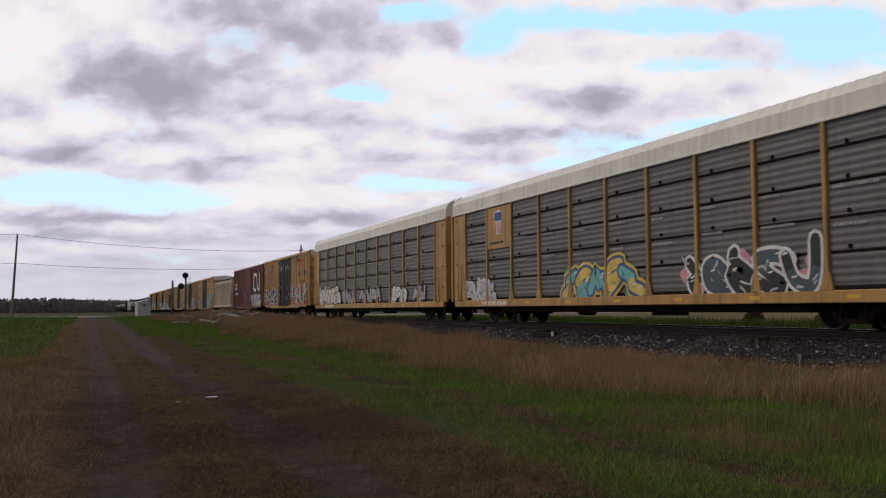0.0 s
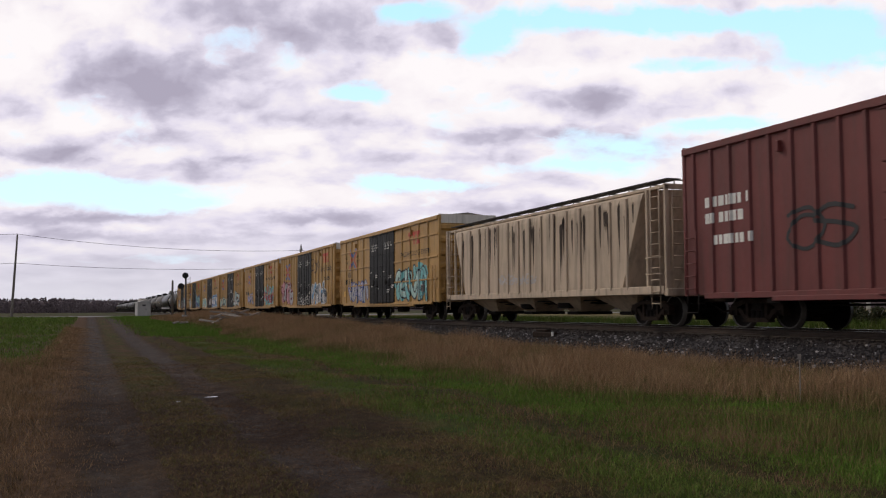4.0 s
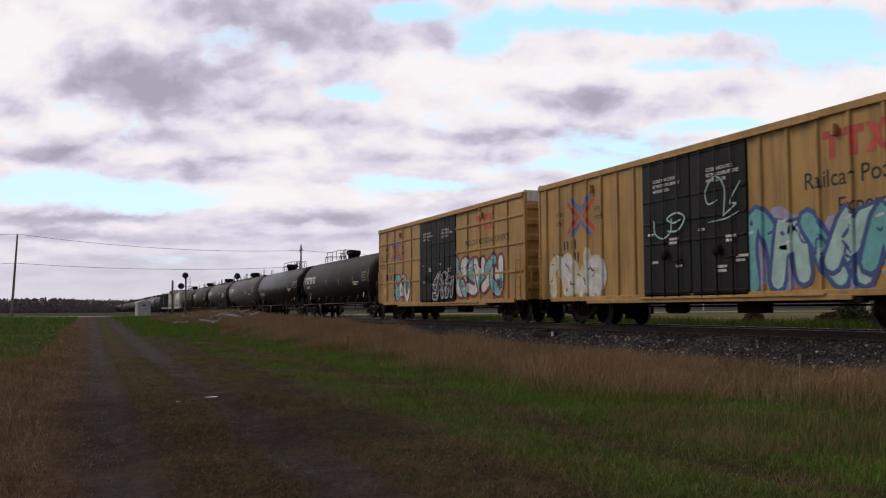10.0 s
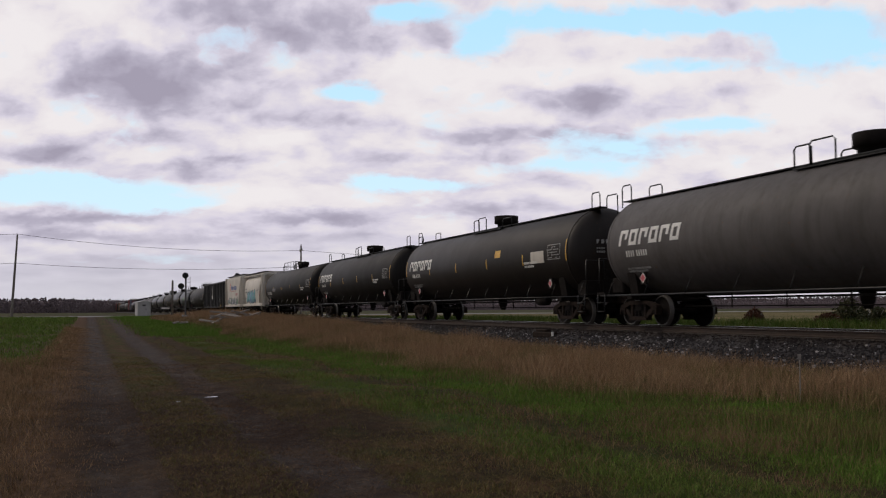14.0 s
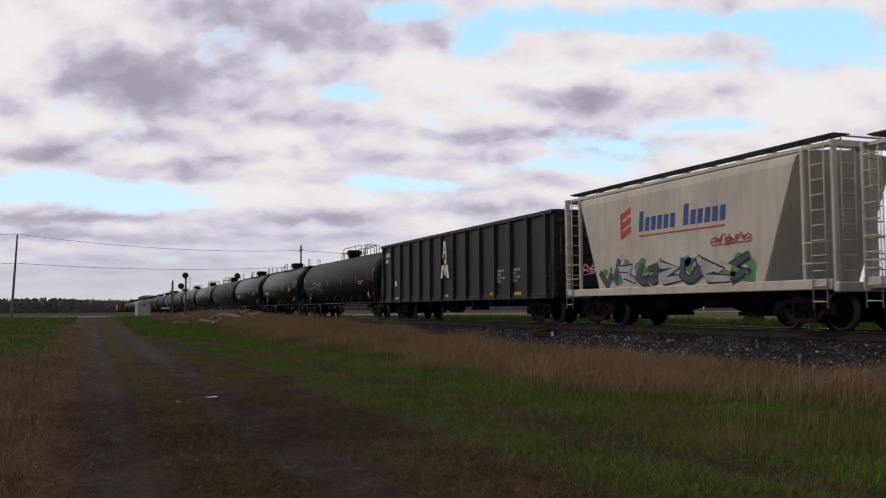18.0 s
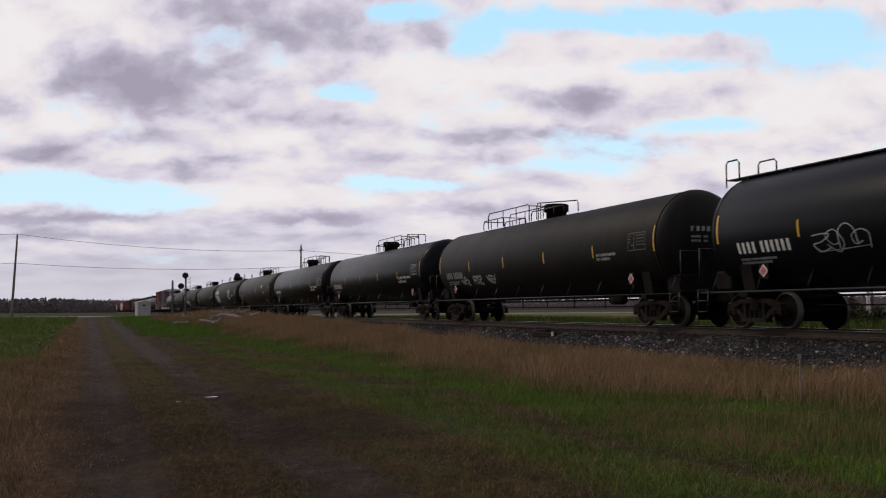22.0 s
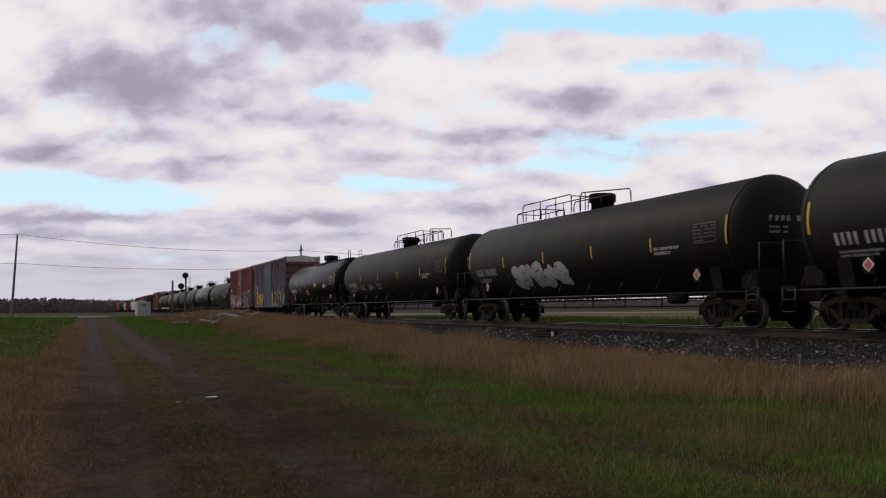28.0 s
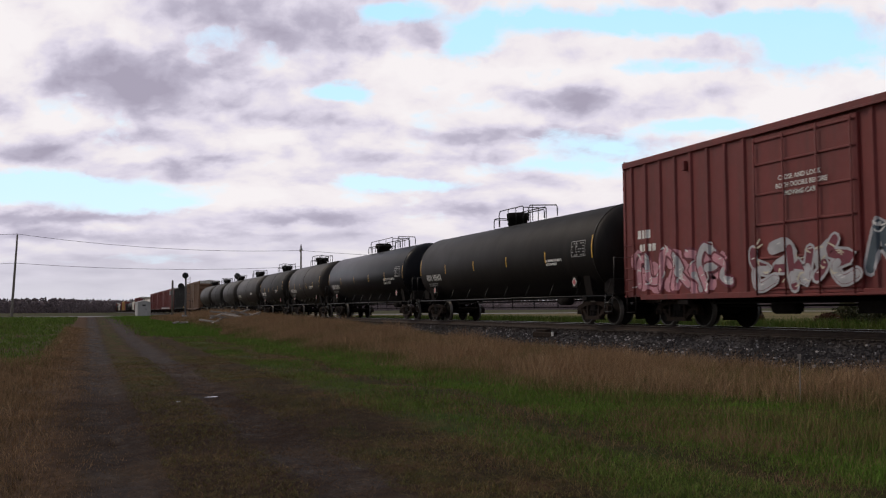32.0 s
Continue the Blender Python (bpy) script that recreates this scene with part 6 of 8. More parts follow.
# ---- the train, car by car from its head ----
def build_train():
    c, sk, hl = autorack(0.826, 2.098, "grey-panelled autorack with a white arched roof and graffiti", board=True)
    graffiti(c, sk, 2.9, 0.82, 4.9, 1.2, ["teal", "yellow"], "deep_blue", "green", 3, "green", 5, 3, 0.15, "yellow")
    graffiti(c, sk, -4.2, 0.80, 5.4, 1.25, ["black", "slate"], "white", "silver", 8, "pink", 5, 4, 0.13)
    graffiti(c, sk, 12.3, 0.85, 3.4, 1.0, ["silver"], "white", "slate", 9, "lilac", 4)
    c, sk, hl = autorack(2.098, 3.37, "grey-panelled autorack with yellow posts and silver graffiti")
    for k, (q, n) in enumerate(((1.2, 6.6), (8.4, 2.6), (12.6, 4.2), (19.2, 2.4), (23.0, 1.6))):
        graffiti(c, sk, hl - q, 0.92, n, 1.2 if k == 0 else 0.9, ["white"] if k % 3 == 0 else ["silver"], "black", "black", 20 + k, "white" if k == 0 else None, 8 if k == 0 else 5 if k == 2 else 3, 2, 0.15)

    c, sk, hl = rail_boxcar(3.439, 4.309, False, "lower", 31, nudge=0.9)
    graffiti(c, sk, -2.4, 0.98, 6.6, 1.7, ["slate", "cream"], "white", "white", 33, "red", 9, 5, 0.12, None, True)
    graffiti(c, sk, hl - 0.4, 0.96, 6.0, 1.6, ["slate", "black"], "white", "white", 34, "red", 8, 14, 0.12)
    c, sk, hl = boxcar(4.361, 5.218, M_OXIDE2, "brown-red ribbed boxcar with a white emblem and graffiti", posts=18, doors="double", white_end=True)
    curve_mark(c, FlatSkin(-1.635), -4.6, 2.55, 3.9, 1.75)
    for i, n in enumerate((1.9, 1.6)):
        bars(c, sk, hl * 0.90, 3.35 - 0.45 * i, [n], 0.28, M_WHITE, 40 + i)
    bars(c, sk, hl * 0.86, 2.3, [1.6], 0.26, M_WHITE, 43)
    scrawl(c, sk, hl * 0.55, 1.9, 1.9, 1.6, "black", 44, 0.07)
    graffiti(c, sk, -3.3, 1.95, 3.2, 1.3, ["slate"], "slate", "slate", 45, None, 4, 2, 0.09)
    graffiti(c, sk, -hl * 0.28, 0.98, 6.0, 1.2, ["cream", "lilac"], "white", "lilac", 46, "pink", 6)
    scrawl(c, FlatSkin(-1.67), 1.9, 1.6, 3.0, 1.0, "silver", 47, 0.04)

    c, sk, hl = hopper(5.245, 6.085, M_HOP_RUST, "rust-stained pale covered hopper with sloped ends", 4.45, 4, False, 15)
    scrawl(c, sk, 3.0, 1.5, 3.5, 0.5, "silver", 51)
    streaks(c, FlatSkin(-1.56), hl - 0.6, 52, 60, 3.1, M_RAILSIDE)

    c, sk, hl = rail_boxcar(6.115, 6.957, True, "upper", 61)
    graffiti(c, sk, hl - 2.3, 1.0, 4.2, 1.35, ["lilac", "silver"], "deep_blue", "slate", 62, None, 6)
    graffiti(c, sk, -2.7, 1.0, 5.0, 1.9, ["mint", "teal"], "black", "slate", 63, "teal", 6)
    c, sk, hl = rail_boxcar(7.035, 7.896, False, "lower", 71, nudge=1.0)
    graffiti(c, sk, hl - 0.9, 0.98, 4.3, 1.9, ["pink", "silver"], "maroon", "maroon", 72, "pink", 4)
    graffiti(c, sk, -2.55, 0.98, 4.6, 1.55, ["silver", "sky_blue", "slate"], "white", "slate", 73, None, 6)
    scrawl(c, sk, -2.6, 3.3, 1.5, 1.3, "black", 74, 0.05)
    scrawl(c, sk, -4.1, 3.6, 1.0, 0.9, "black", 75, 0.03)
    scrawl(c, FlatSkin(-1.66), 2.2, 0.95, 4.5, 0.8, "white", 76, 0.03)
    c, sk, hl = rail_boxcar(7.965, 8.808, True, "upper", 81)
    graffiti(c, sk, hl - 2.2, 1.15, 3.6, 1.1, ["lilac"], "slate", "deep_blue", 82, None, 6)
    graffiti(c, sk, -2.7, 0.98, 4.6, 1.85, ["red", "maroon"], "teal", "black", 83, "teal", 5)
    c, sk, hl = rail_boxcar(8.87, 9.722, False, "upper", 91)
    graffiti(c, sk, hl - 0.6, 1.0, 5.6, 1.15, ["cream", "mint"], "slate", "slate", 92, None, 7)
    graffiti(c, sk, -2.6, 0.98, 4.6, 1.7, ["white", "mint"], "slate", "slate", 93, None, 6)
    scrawl(c, FlatSkin(-1.66), -0.4, 2.6, 1.5, 0.5, "white", 94, 0.03)
    c, sk, hl = rail_boxcar(9.784, 10.642, True, "upper", 101)
    graffiti(c, sk, hl - 1.3, 1.0, 4.5, 1.3, ["teal", "mint"], "white", "deep_blue", 102, "white", 6)
    graffiti(c, sk, -2.45, 0.98, 5.6, 1.4, ["white", "sky_blue"], "deep_blue", "deep_blue", 103, None, 5, 1, 0.17, "sky_blue")
    graffiti(c, FlatSkin(-1.66), -0.3, 1.25, 1.9, 1.1, ["white"], "maroon", "black", 104, None, 3)
    c, sk, hl = rail_boxcar(10.70, 11.55, False, "lower", 111)
    graffiti(c, sk, hl - 1.1, 0.98, 3.4, 1.5, ["cream", "white"], "cream", "slate", 112, None, 4)
    graffiti(c, sk, -2.3, 0.98, 6.2, 2.0, ["teal", "mint"], "deep_blue", "deep_blue", 113, "lilac", 6, 3, 0.15)
    scrawl(c, FlatSkin(-1.66), 1.6, 2.6, 1.3, 1.0, "mint", 114, 0.035)
    scrawl(c, FlatSkin(-1.66), -0.9, 2.9, 1.3, 1.3, "mint", 115, 0.035)
    c, sk, hl = rail_boxcar(11.61, 12.48, True, "upper", 121)
    graffiti(c, sk, hl - 3.2, 1.0, 2.3, 1.5, ["teal", "white"], "maroon", "maroon", 122, None, 3)
    graffiti(c, sk, -2.4, 0.98, 5.2, 2.1, ["teal", "white"], "maroon", "red", 123, None, 6, 2, 0.17)
    scrawl(c, sk, hl - 0.3, 2.9, 1.4, 0.8, "black", 124, 0.03)
    graffiti(c, FlatSkin(-1.66), 0.3, 1.0, 2.6, 1.4, ["black"], "silver", "white", 125, None, 4)

    black = "black pressure tank car with a railed valve platform"
    gloss = "glossy black tank car with a crown walkway and hoops"
    c, sk, h = tank_car(12.51, 13.45, "gas", M_TANK, black, layout=1)
    tank_marks(c, sk, h, 131, emblem=True)
    c, sk, h = tank_car(13.45, 14.385, "gas", M_TANK_GLOSS, black, layout=2)
    tank_marks(c, sk, h, 132)
    c, sk, h = tank_car(14.385, 15.335, "oil", M_TANK_GREY, "dull grey tank car streaked with rust", stripes=False)
    tank_marks(c, sk, h, 133, emblem=True)
    notice(c, sk, -h + 6.6, 2.35, 0.55, 0.3, M_STRIPE)
    notice(c, sk, -h + 5.2, 2.45, 1.3, 0.16, M_BLACKDOOR)
    notice(c, sk, -h + 4.0, 2.30, 1.2, 0.14, M_BLACKDOOR)
    c, sk, h = tank_car(15.335, 16.265, "oil", M_TANK_RUST, "rusty dark brown tank car with hoops at the ends")
    tank_marks(c, sk, h, 134, emblem=True)
    notice(c, sk, -h + 7.0, 2.7, 0.55, 0.3, M_STRIPE)
    notice(c, sk, -h + 3.6, 2.3, 1.1, 0.45, M_HOP)
    c, sk, h = tank_car(16.265, 17.17, "oil", M_TANK, "black tank car with hoops and a white emblem")
    tank_marks(c, sk, h, 135, emblem=True)
    c, sk, h = tank_car(17.17, 18.155, "gas", M_TANK, black, layout=1)
    tank_marks(c, sk, h, 136)
    scrawl(c, sk, h - 4.3, 2.2, 1.5, 0.45, "silver", 137, 0.03)

    c, sk, hl = hopper(18.155, 18.765, M_HOP, "off-white covered hopper with blue sprayed graffiti", 4.40, 2, True)
    graffiti(c, sk, hl - 3.2, 1.25, 5.2, 1.35, ["sky_blue", "teal"], "slate", "maroon", 181, "deep_blue", 6)
    scrawl(c, sk, -hl + 3.6, 2.35, 1.0, 0.6, "black", 182, 0.03)
    scrawl(c, sk, -hl + 2.3, 1.9, 0.7, 0.7, "red", 183, 0.025)
    scrawl(c, sk, hl - 1.9, 1.75, 0.8, 0.35, "black", 184, 0.025)
    bars(c, sk, hl - 1.9, 2.75, [0.75], 0.17, M_BLACKINK, 185)
    bars(c, sk, hl - 1.9, 2.40, [0.9], 0.17, M_BLACKINK, 186)
    c, sk, hl = hopper(18.765, 19.375, M_HOP, "pale grey covered hopper with a red and blue emblem", 4.62, 2, False)
    bm = bmesh.new()
    for i in range(3):
        slab(bm, [(0.0, 0.30 * i), (0.62, 0.30 * i + 0.22), (0.62, 0.30 * i + 0.44), (0.0, 0.30 * i + 0.22)])
    slab(bm, [(0, 0.0), (0.14, 0.05), (0.14, 0.9), (0, 0.85)])
    part("emblem", onto(bm, hl - 3.7, 2.75, sk), M_RED, c, "red slanted block emblem")
    bm = bmesh.new()
    for i in range(13):
        if i != 6:
            w = 0.24
            h = 0.62 if i in (0, 7) else 0.42
            slab(bm, [(i * 0.33, 0), (i * 0.33 + w, 0), (i * 0.33 + w + 0.06, h), (i * 0.33 + 0.06, h)])
    part("emblem_bar", onto(bm, hl - 4.75, 2.95, sk), M_BLUEINK, c, "blue emblem lettering bars")
    part("emblem_line", onto(rect(4.2, 0.05), hl - 4.75, 2.78, sk), M_RED, c)
    graffiti(c, sk, hl - 2.6, 1.2, 7.4, 0.95, ["slate", "silver"], "black", "silver", 191, "green", 7, 2, 0.14, None, True)
    scrawl(c, sk, -hl + 4.4, 2.25, 1.6, 0.35, "red", 192, 0.03)
    scrawl(c, sk, hl - 1.3, 1.7, 0.8, 0.4, "pink", 193, 0.03)

    c, sk, hl = gondola(19.375, 20.36, "dark grey high-sided gondola with upright posts")
    bm = bmesh.new()
    for pts in (((0.30, 0.95), (0.42, 0.95), (0.58, 1.75), (0.44, 1.75)), ((0.72, 0.95), (0.84, 0.95), (0.68, 1.75), (0.52, 1.75)), ((0.44, 1.15), (0.70, 1.15), (0.68, 1.28), (0.46, 1.28)),
                ((0.50, 0.72), (0.82, 0.72), (0.82, 0.85), (0.50, 0.85)), ((0.62, 0.62), (0.72, 0.62), (0.72, 0.98), (0.62, 0.98)),
                ((0.02, 0.0), (0.30, 0.0), (0.42, 0.62), (0.22, 0.62)), ((0.86, 0.0), (1.16, 0.0), (0.94, 0.62), (0.74, 0.62)), ((0.36, 0.62), (0.58, 0.10), (0.66, 0.10), (0.88, 0.62), (0.72, 0.62), (0.62, 0.34), (0.52, 0.62))):
        slab(bm, pts)
    part("emblem", onto(bm, hl - 10.05, 2.05, FlatSkin(-1.79)), M_WHITE, c, "large white block emblem")
    bars(c, sk, hl - 0.75, 3.55, [0.55], 0.22, M_WHITE, 201)
    bars(c, sk, hl - 0.75, 3.20, [0.6], 0.20, M_WHITE, 202)
    notice(c, sk, hl - 2.45, 1.85, 0.3, 0.3, M_WHITE)
    for i in range(4):
        bars(c, sk, -hl + 5.2 - 1.46 * (i % 2), 2.1 - 0.3 * (i // 2), [0.8, 0.5], 0.10, M_PALEGREY, 203 + i)

    c, sk, h = tank_car(20.36, 21.345, "gas", M_TANK, "black pressure tank car with white scrawled graffiti", layout=2)
    tank_marks(c, sk, h, 211, dark=True)
    scrawl(c, sk, h - 4.0, 1.75, 2.6, 0.95, "silver", 212, 0.035)
    for u0, u1, sd in ((21.345, 22.165, 221), (22.165, 22.985, 222), (30.655, 31.475, 223)):
        c, sk, h = tank_car(u0, u1, "oil", M_TANK_GLOSS, gloss, bands=())
        tank_marks(c, sk, h, sd)
        notice(c, sk, -h + 6.9, 2.30, 0.6, 0.28, M_STRIPE if sd == 223 else M_DULLSTRIPE)
        if sd == 223:
            notice(c, sk, h - 7.0, 1.75, 0.7, 0.35, M_STRIPE)
        elif sd == 221:
            scrawl(c, sk, h - 6.2, 2.35, 2.3, 0.7, "green", 225, 0.06)
        scrawl(c, sk, h - 4.4, 1.85, 1.6, 0.6, "silver", sd, 0.02)
    c, sk, h = tank_car(22.985, 23.935, "gas", M_TANK, black, layout=1)
    tank_marks(c, sk, h, 231, dark=True)
    for i in range(3):
        scrawl(c, sk, h - 3.2 - 1.5 * i, 1.65, 0.9, 0.4, "silver", 232 + i, 0.04)
    for u0, u1, sd in ((23.935, 24.905, 241), (24.905, 25.855, 242)):
        c, sk, h = tank_car(u0, u1, "gas", M_TANK_GLOSS, "glossy black pressure tank car with white lettering", layout=2)
        tank_marks(c, sk, h, sd, gas=True)
    c, sk, h = tank_car(25.855, 26.805, "gas", M_TANK_RUST, "sooty brown-black pressure tank car with a platform", layout=2)
    tank_marks(c, sk, h, 251, dark=True)
    notice(c, sk, -h + 5.0, 2.75, 0.6, 0.28, M_STRIPE)
    c, sk, h = tank_car(26.805, 27.765, "oil", M_TANK, "black tank car with silver graffiti and emblem")
    tank_marks(c, sk, h, 261, emblem=True)
    graffiti(c, sk, h - 2.6, 1.65, 2.6, 0.75, ["silver"], "white", "black", 262, None, 5)
    graffiti(c, sk, -h + 7.6, 1.75, 1.8, 1.5, ["silver"], "black", "black", 263, None, 3)
    c, sk, h = tank_car(27.765, 28.755, "gas", M_TANK, black, layout=1)
    tank_marks(c, sk, h, 271, dark=True)
    c, sk, h = tank_car(28.755, 29.69, "gas", M_TANK, "black pressure tank car with silver graffiti letters", layout=1)
    tank_marks(c, sk, h, 281, dark=True)
    graffiti(c, sk, h - 5.2, 1.42, 4.4, 0.85, ["silver"], "silver", "black", 282, None, 7, 3, 0.12)
    c, sk, h = tank_car(29.69, 30.655, "gas", M_TANK, black, layout=2)
    tank_marks(c, sk, h, 291, dark=True)
    for i in range(4):
        scrawl(c, sk, h - 2.6 - 1.7 * i, 1.75, 0.9, 0.5, "silver", 292 + i, 0.03)

    c, sk, hl = boxcar(31.51, 32.222, M_BLUE, "faded blue boxcar with rust-red streaks and graffiti", 5.22, 16, "single", roof=M_ENDWHITE)
    graffiti(c, sk, -1.5, 0.98, 6.1, 1.75, ["slate", "orange", "black"], "black", "cream", 311, "cream", 8, 9, 0.15)
    graffiti(c, sk, hl - 2.0, 0.98, 3.2, 1.35, ["yellow", "orange"], "maroon", "lilac", 312, "yellow", 5, 3, 0.13)
    notice(c, sk, hl - 0.75, 2.62, 0.45, 0.32, M_WHITE)
    notice(c, sk, hl - 1.65, 2.62, 0.45, 0.32, M_WHITE)
    notice(c, sk, hl - 0.75, 2.15, 0.55, 0.32, M_WHITE)
    notice(c, sk, hl - 1.65, 2.15, 0.45, 0.32, M_WHITE)
    bars(c, sk, hl - 0.8, 2.66, [0.3], 0.24, M_BLACKINK, 313, proud=0.008)
    bars(c, sk, hl - 0.8, 2.19, [0.4], 0.24, M_BLACKINK, 314, proud=0.008)
    streaks(c, sk, hl, 315, 110)
    for i, o in enumerate(q for q in c.children if q.name.startswith("side_post")):
        if i % 3 != 1:
            o.material_slots[0].link = "OBJECT"
            o.material_slots[0].material = M_BLUE_RUST
    for o in c.children:
        if o.name.startswith(("top_chord", "end_rib", "end_wall")):
            o.material_slots[0].link = "OBJECT"
            o.material_slots[0].material = M_BLUE_RUST
    part("red_patch", onto(rect(1.05, 0.55), 0.62, 3.95, FlatSkin(-1.64)), M_RED, c, "faded red painted patch")
    c, sk, hl = boxcar(32.285, 32.998, M_OXIDE, "oxide red boxcar with pale pink and white graffiti", 5.22, 16, "single")
    graffiti(c, sk, hl - 0.7, 0.98, 4.5, 1.35, ["pink", "silver"], "maroon", "white", 321, "pink", 7, 6, 0.12)
    graffiti(c, FlatSkin(-1.665), 1.75, 1.0, 3.4, 1.2, ["maroon", "silver"], "silver", "cream", 322, None, 5, 4, 0.11)
    graffiti(c, sk, -2.0, 1.0, 4.2, 1.65, ["slate", "maroon"], "silver", "white", 323, None, 5, 3, 0.11)
    letters(c, FlatSkin(-1.67), "CLOSE AND LOCK", 0.75, 3.72, 0.17, M_WHITE, 0.003)
    letters(c, FlatSkin(-1.67), "BOTH DOORS BEFORE", 0.85, 3.52, 0.17, M_WHITE, 0.003)
    letters(c, FlatSkin(-1.67), "MOVING CAR", 0.55, 3.32, 0.17, M_WHITE, 0.003)
    bars(c, sk, hl - 0.75, 2.72, [0.8], 0.26, M_WHITE, 324)
    bars(c, sk, hl - 0.85, 2.32, [0.8], 0.22, M_WHITE, 325)
    bars(c, sk, -hl + 2.0, 2.6, [0.5] * 5, 0.10, M_WHITE, 326)

    c, sk, h = tank_car(33.02, 33.93, "gas", M_TANK, black, layout=3)
    tank_marks(c, sk, h, 331)
    c, sk, h = tank_car(33.93, 34.80, "gas", M_TANK_GLOSS, black, layout=2)
    tank_marks(c, sk, h, 332, gas=True)
    small = "short dark tank car with a manway rail"
    for i, (u0, u1) in enumerate(((34.80, 35.43), (35.43, 36.05), (36.05, 36.75), (36.75, 37.28), (37.28, 37.83), (37.83, 38.42))):
        c, sk, h = tank_car(u0, u1, "gas", (M_TANK_RUST, M_TANK, M_TANK_RUST)[i % 3], small, bands=(0.0,), layout=3, far=i > 1)
        if i < 3:
            tank_marks(c, sk, h, 340 + i, table=False)
    boxcar(38.45, 39.33, M_BROWN, "tan-brown boxcar of ribbed steel", 5.15, 14, "double")
    gondola(39.36, 40.40, "dark high-sided gondola car", M_GON, 4.9)
    u = 40.46
    rng = random.Random(5)
    plan = "RRRRHHTRRHTTGRYYRTHTTRGTTHRRTTHR"
    proto = {}
    for k in plan:
        n = {"R": 0.86, "H": 0.80, "T": 0.90, "G": 0.92, "Y": 0.86}[k]
        if k not in proto:
            before = len(CARS)
            if k == "R":
                proto[k] = boxcar(u, u + n - 0.06, M_OXIDE, "distant oxide red boxcar of ribbed steel", 5.1, 12, "single")[0]
            elif k == "Y":
                proto[k] = boxcar(u, u + n - 0.06, M_YELLOW_OLD, "distant dull yellow boxcar of ribbed steel", 5.1, 12, "double")[0]
            elif k == "H":
                proto[k] = hopper(u, u + n, M_HOP, "distant pale covered hopper", 4.4, 3)[0]
            elif k == "G":
                proto[k] = gondola(u, u + n, "distant dark gondola car", M_GON, 3.6)[0]
            else:
                proto[k] = tank_car(u, u + n, "oil", M_TANK, "distant black tank car", far=True)[0]
        else:
            twin = copy_thing(proto[k], pose(0, 0, 0))
            for o in twin.children_recursive:
                if o.name.startswith("wheelset"):
                    WHEELS.append(o)
            CARS.append((twin, car_at(u, u + (n - 0.06 if k in "RY" else n))))
        u += n


def curve_mark(c, skin, y, z, w, h):
    """A broad white ribbon that bends through three strokes."""
    bm = bmesh.new()
    t = 0.078 * w
    pts = [(0.38, 0.05), (0.12, 0.05), (0.03, 0.20), (0.03, 0.78), (0.12, 0.95), (0.40, 0.95), (0.50, 0.82), (0.64, 0.14), (0.72, 0.05), (0.84, 0.05), (0.90, 0.16), (0.92, 1.0)]
    pts = [Vector((a * w, b * h)) for a, b in pts]
    for a, b in zip(pts, pts[1:]):
        d = (b - a).normalized()
        n = Vector((-d.y, d.x)) * t / 2
        e = d * t * 0.18
        slab(bm, [tuple(a - n - e), tuple(b - n + e), tuple(b + n + e), tuple(a + n - e)])
    part("emblem", onto(bm, y, z, skin, 0.006), M_WHITE, c, "broad white ribbon emblem")


def notice(c, skin, y, z, w, h, material):
    part("notice", onto(rect(w, h), y, z, skin, 0.005), material, c)


def streaks(c, skin, hl, seed, count=34, high=4.1, material=None):
    """Rust-red bare patches running down from the roof, each a part of its own."""
    rng = random.Random(seed)
    for i in range(count):
        x = rng.uniform(0.2, 2 * hl - 1.0)
        w, n = rng.uniform(0.05, 0.20), rng.uniform(0.3, 2.2)
        top = high - rng.uniform(0, 0.5)
        if high > 4 and hl * 0.74 < x < hl * 1.26:
            continue
        bm = bmesh.new()
        slab(bm, [(x, top), (x + w * 0.2, top - n * 0.6), (x + w * 0.5, top - n), (x + w * 0.8, top - n * 0.5), (x + w, top - 0.05), (x + w * 0.7, top + 0.12)])
        part("rust_patch", onto(bm, hl, 0.9, skin, 0.003 + 0.0004 * (i % 9)), material or M_OXIDE, c)


build_train()


# ---- road, poles, wires, signals, cabin ----
def asphalt_material():
    g = Graph("worn_road_surface")
    vec = g.coords(shift=False)
    base = g.mix(g.ramp(g.noise(vec, 0.4, 5), 0.35, 0.65), (0.13, 0.125, 0.13), (0.22, 0.21, 0.215))
    base = g.mix(g.math("MULTIPLY", g.ramp(g.noise(vec, 9.0, 6, 0.7), 0.4, 0.7), 0.4), base, (0.30, 0.285, 0.28))
    g.bump(g.noise(vec, 40.0, 4), 0.4, 0.01)
    return g.done(base, 0.85)


def build_road():
    bm = bmesh.new()
    rows = []
    for x in axis_steps([(-400, -20, 30), (-20, 14, 34), (14, 22, 6), (22, 120, 20)]):
        lift = 0.0
        row = []
        for y in (124.0, 125.2, 128.5, 131.8, 133.0):
            z = ground_z(x, y) + (0.10 if 125 < y < 132 else 0.03)
            k = 1 - smooth01(2.5, 9, abs(x - TRACK_X))
            z += (RAIL_Z + 0.005 - z) * k
            row.append(bm.verts.new((x, y, z)))
        rows.append(row)
    for a, b in zip(rows, rows[1:]):
        for k in range(4):
            bm.faces.new((a[k], b[k], b[k + 1], a[k + 1])).smooth = True
    tagged(part("road", finish(bm), asphalt_material()), "pale worn country road over the level crossing", "road", kind="structure")


build_road()


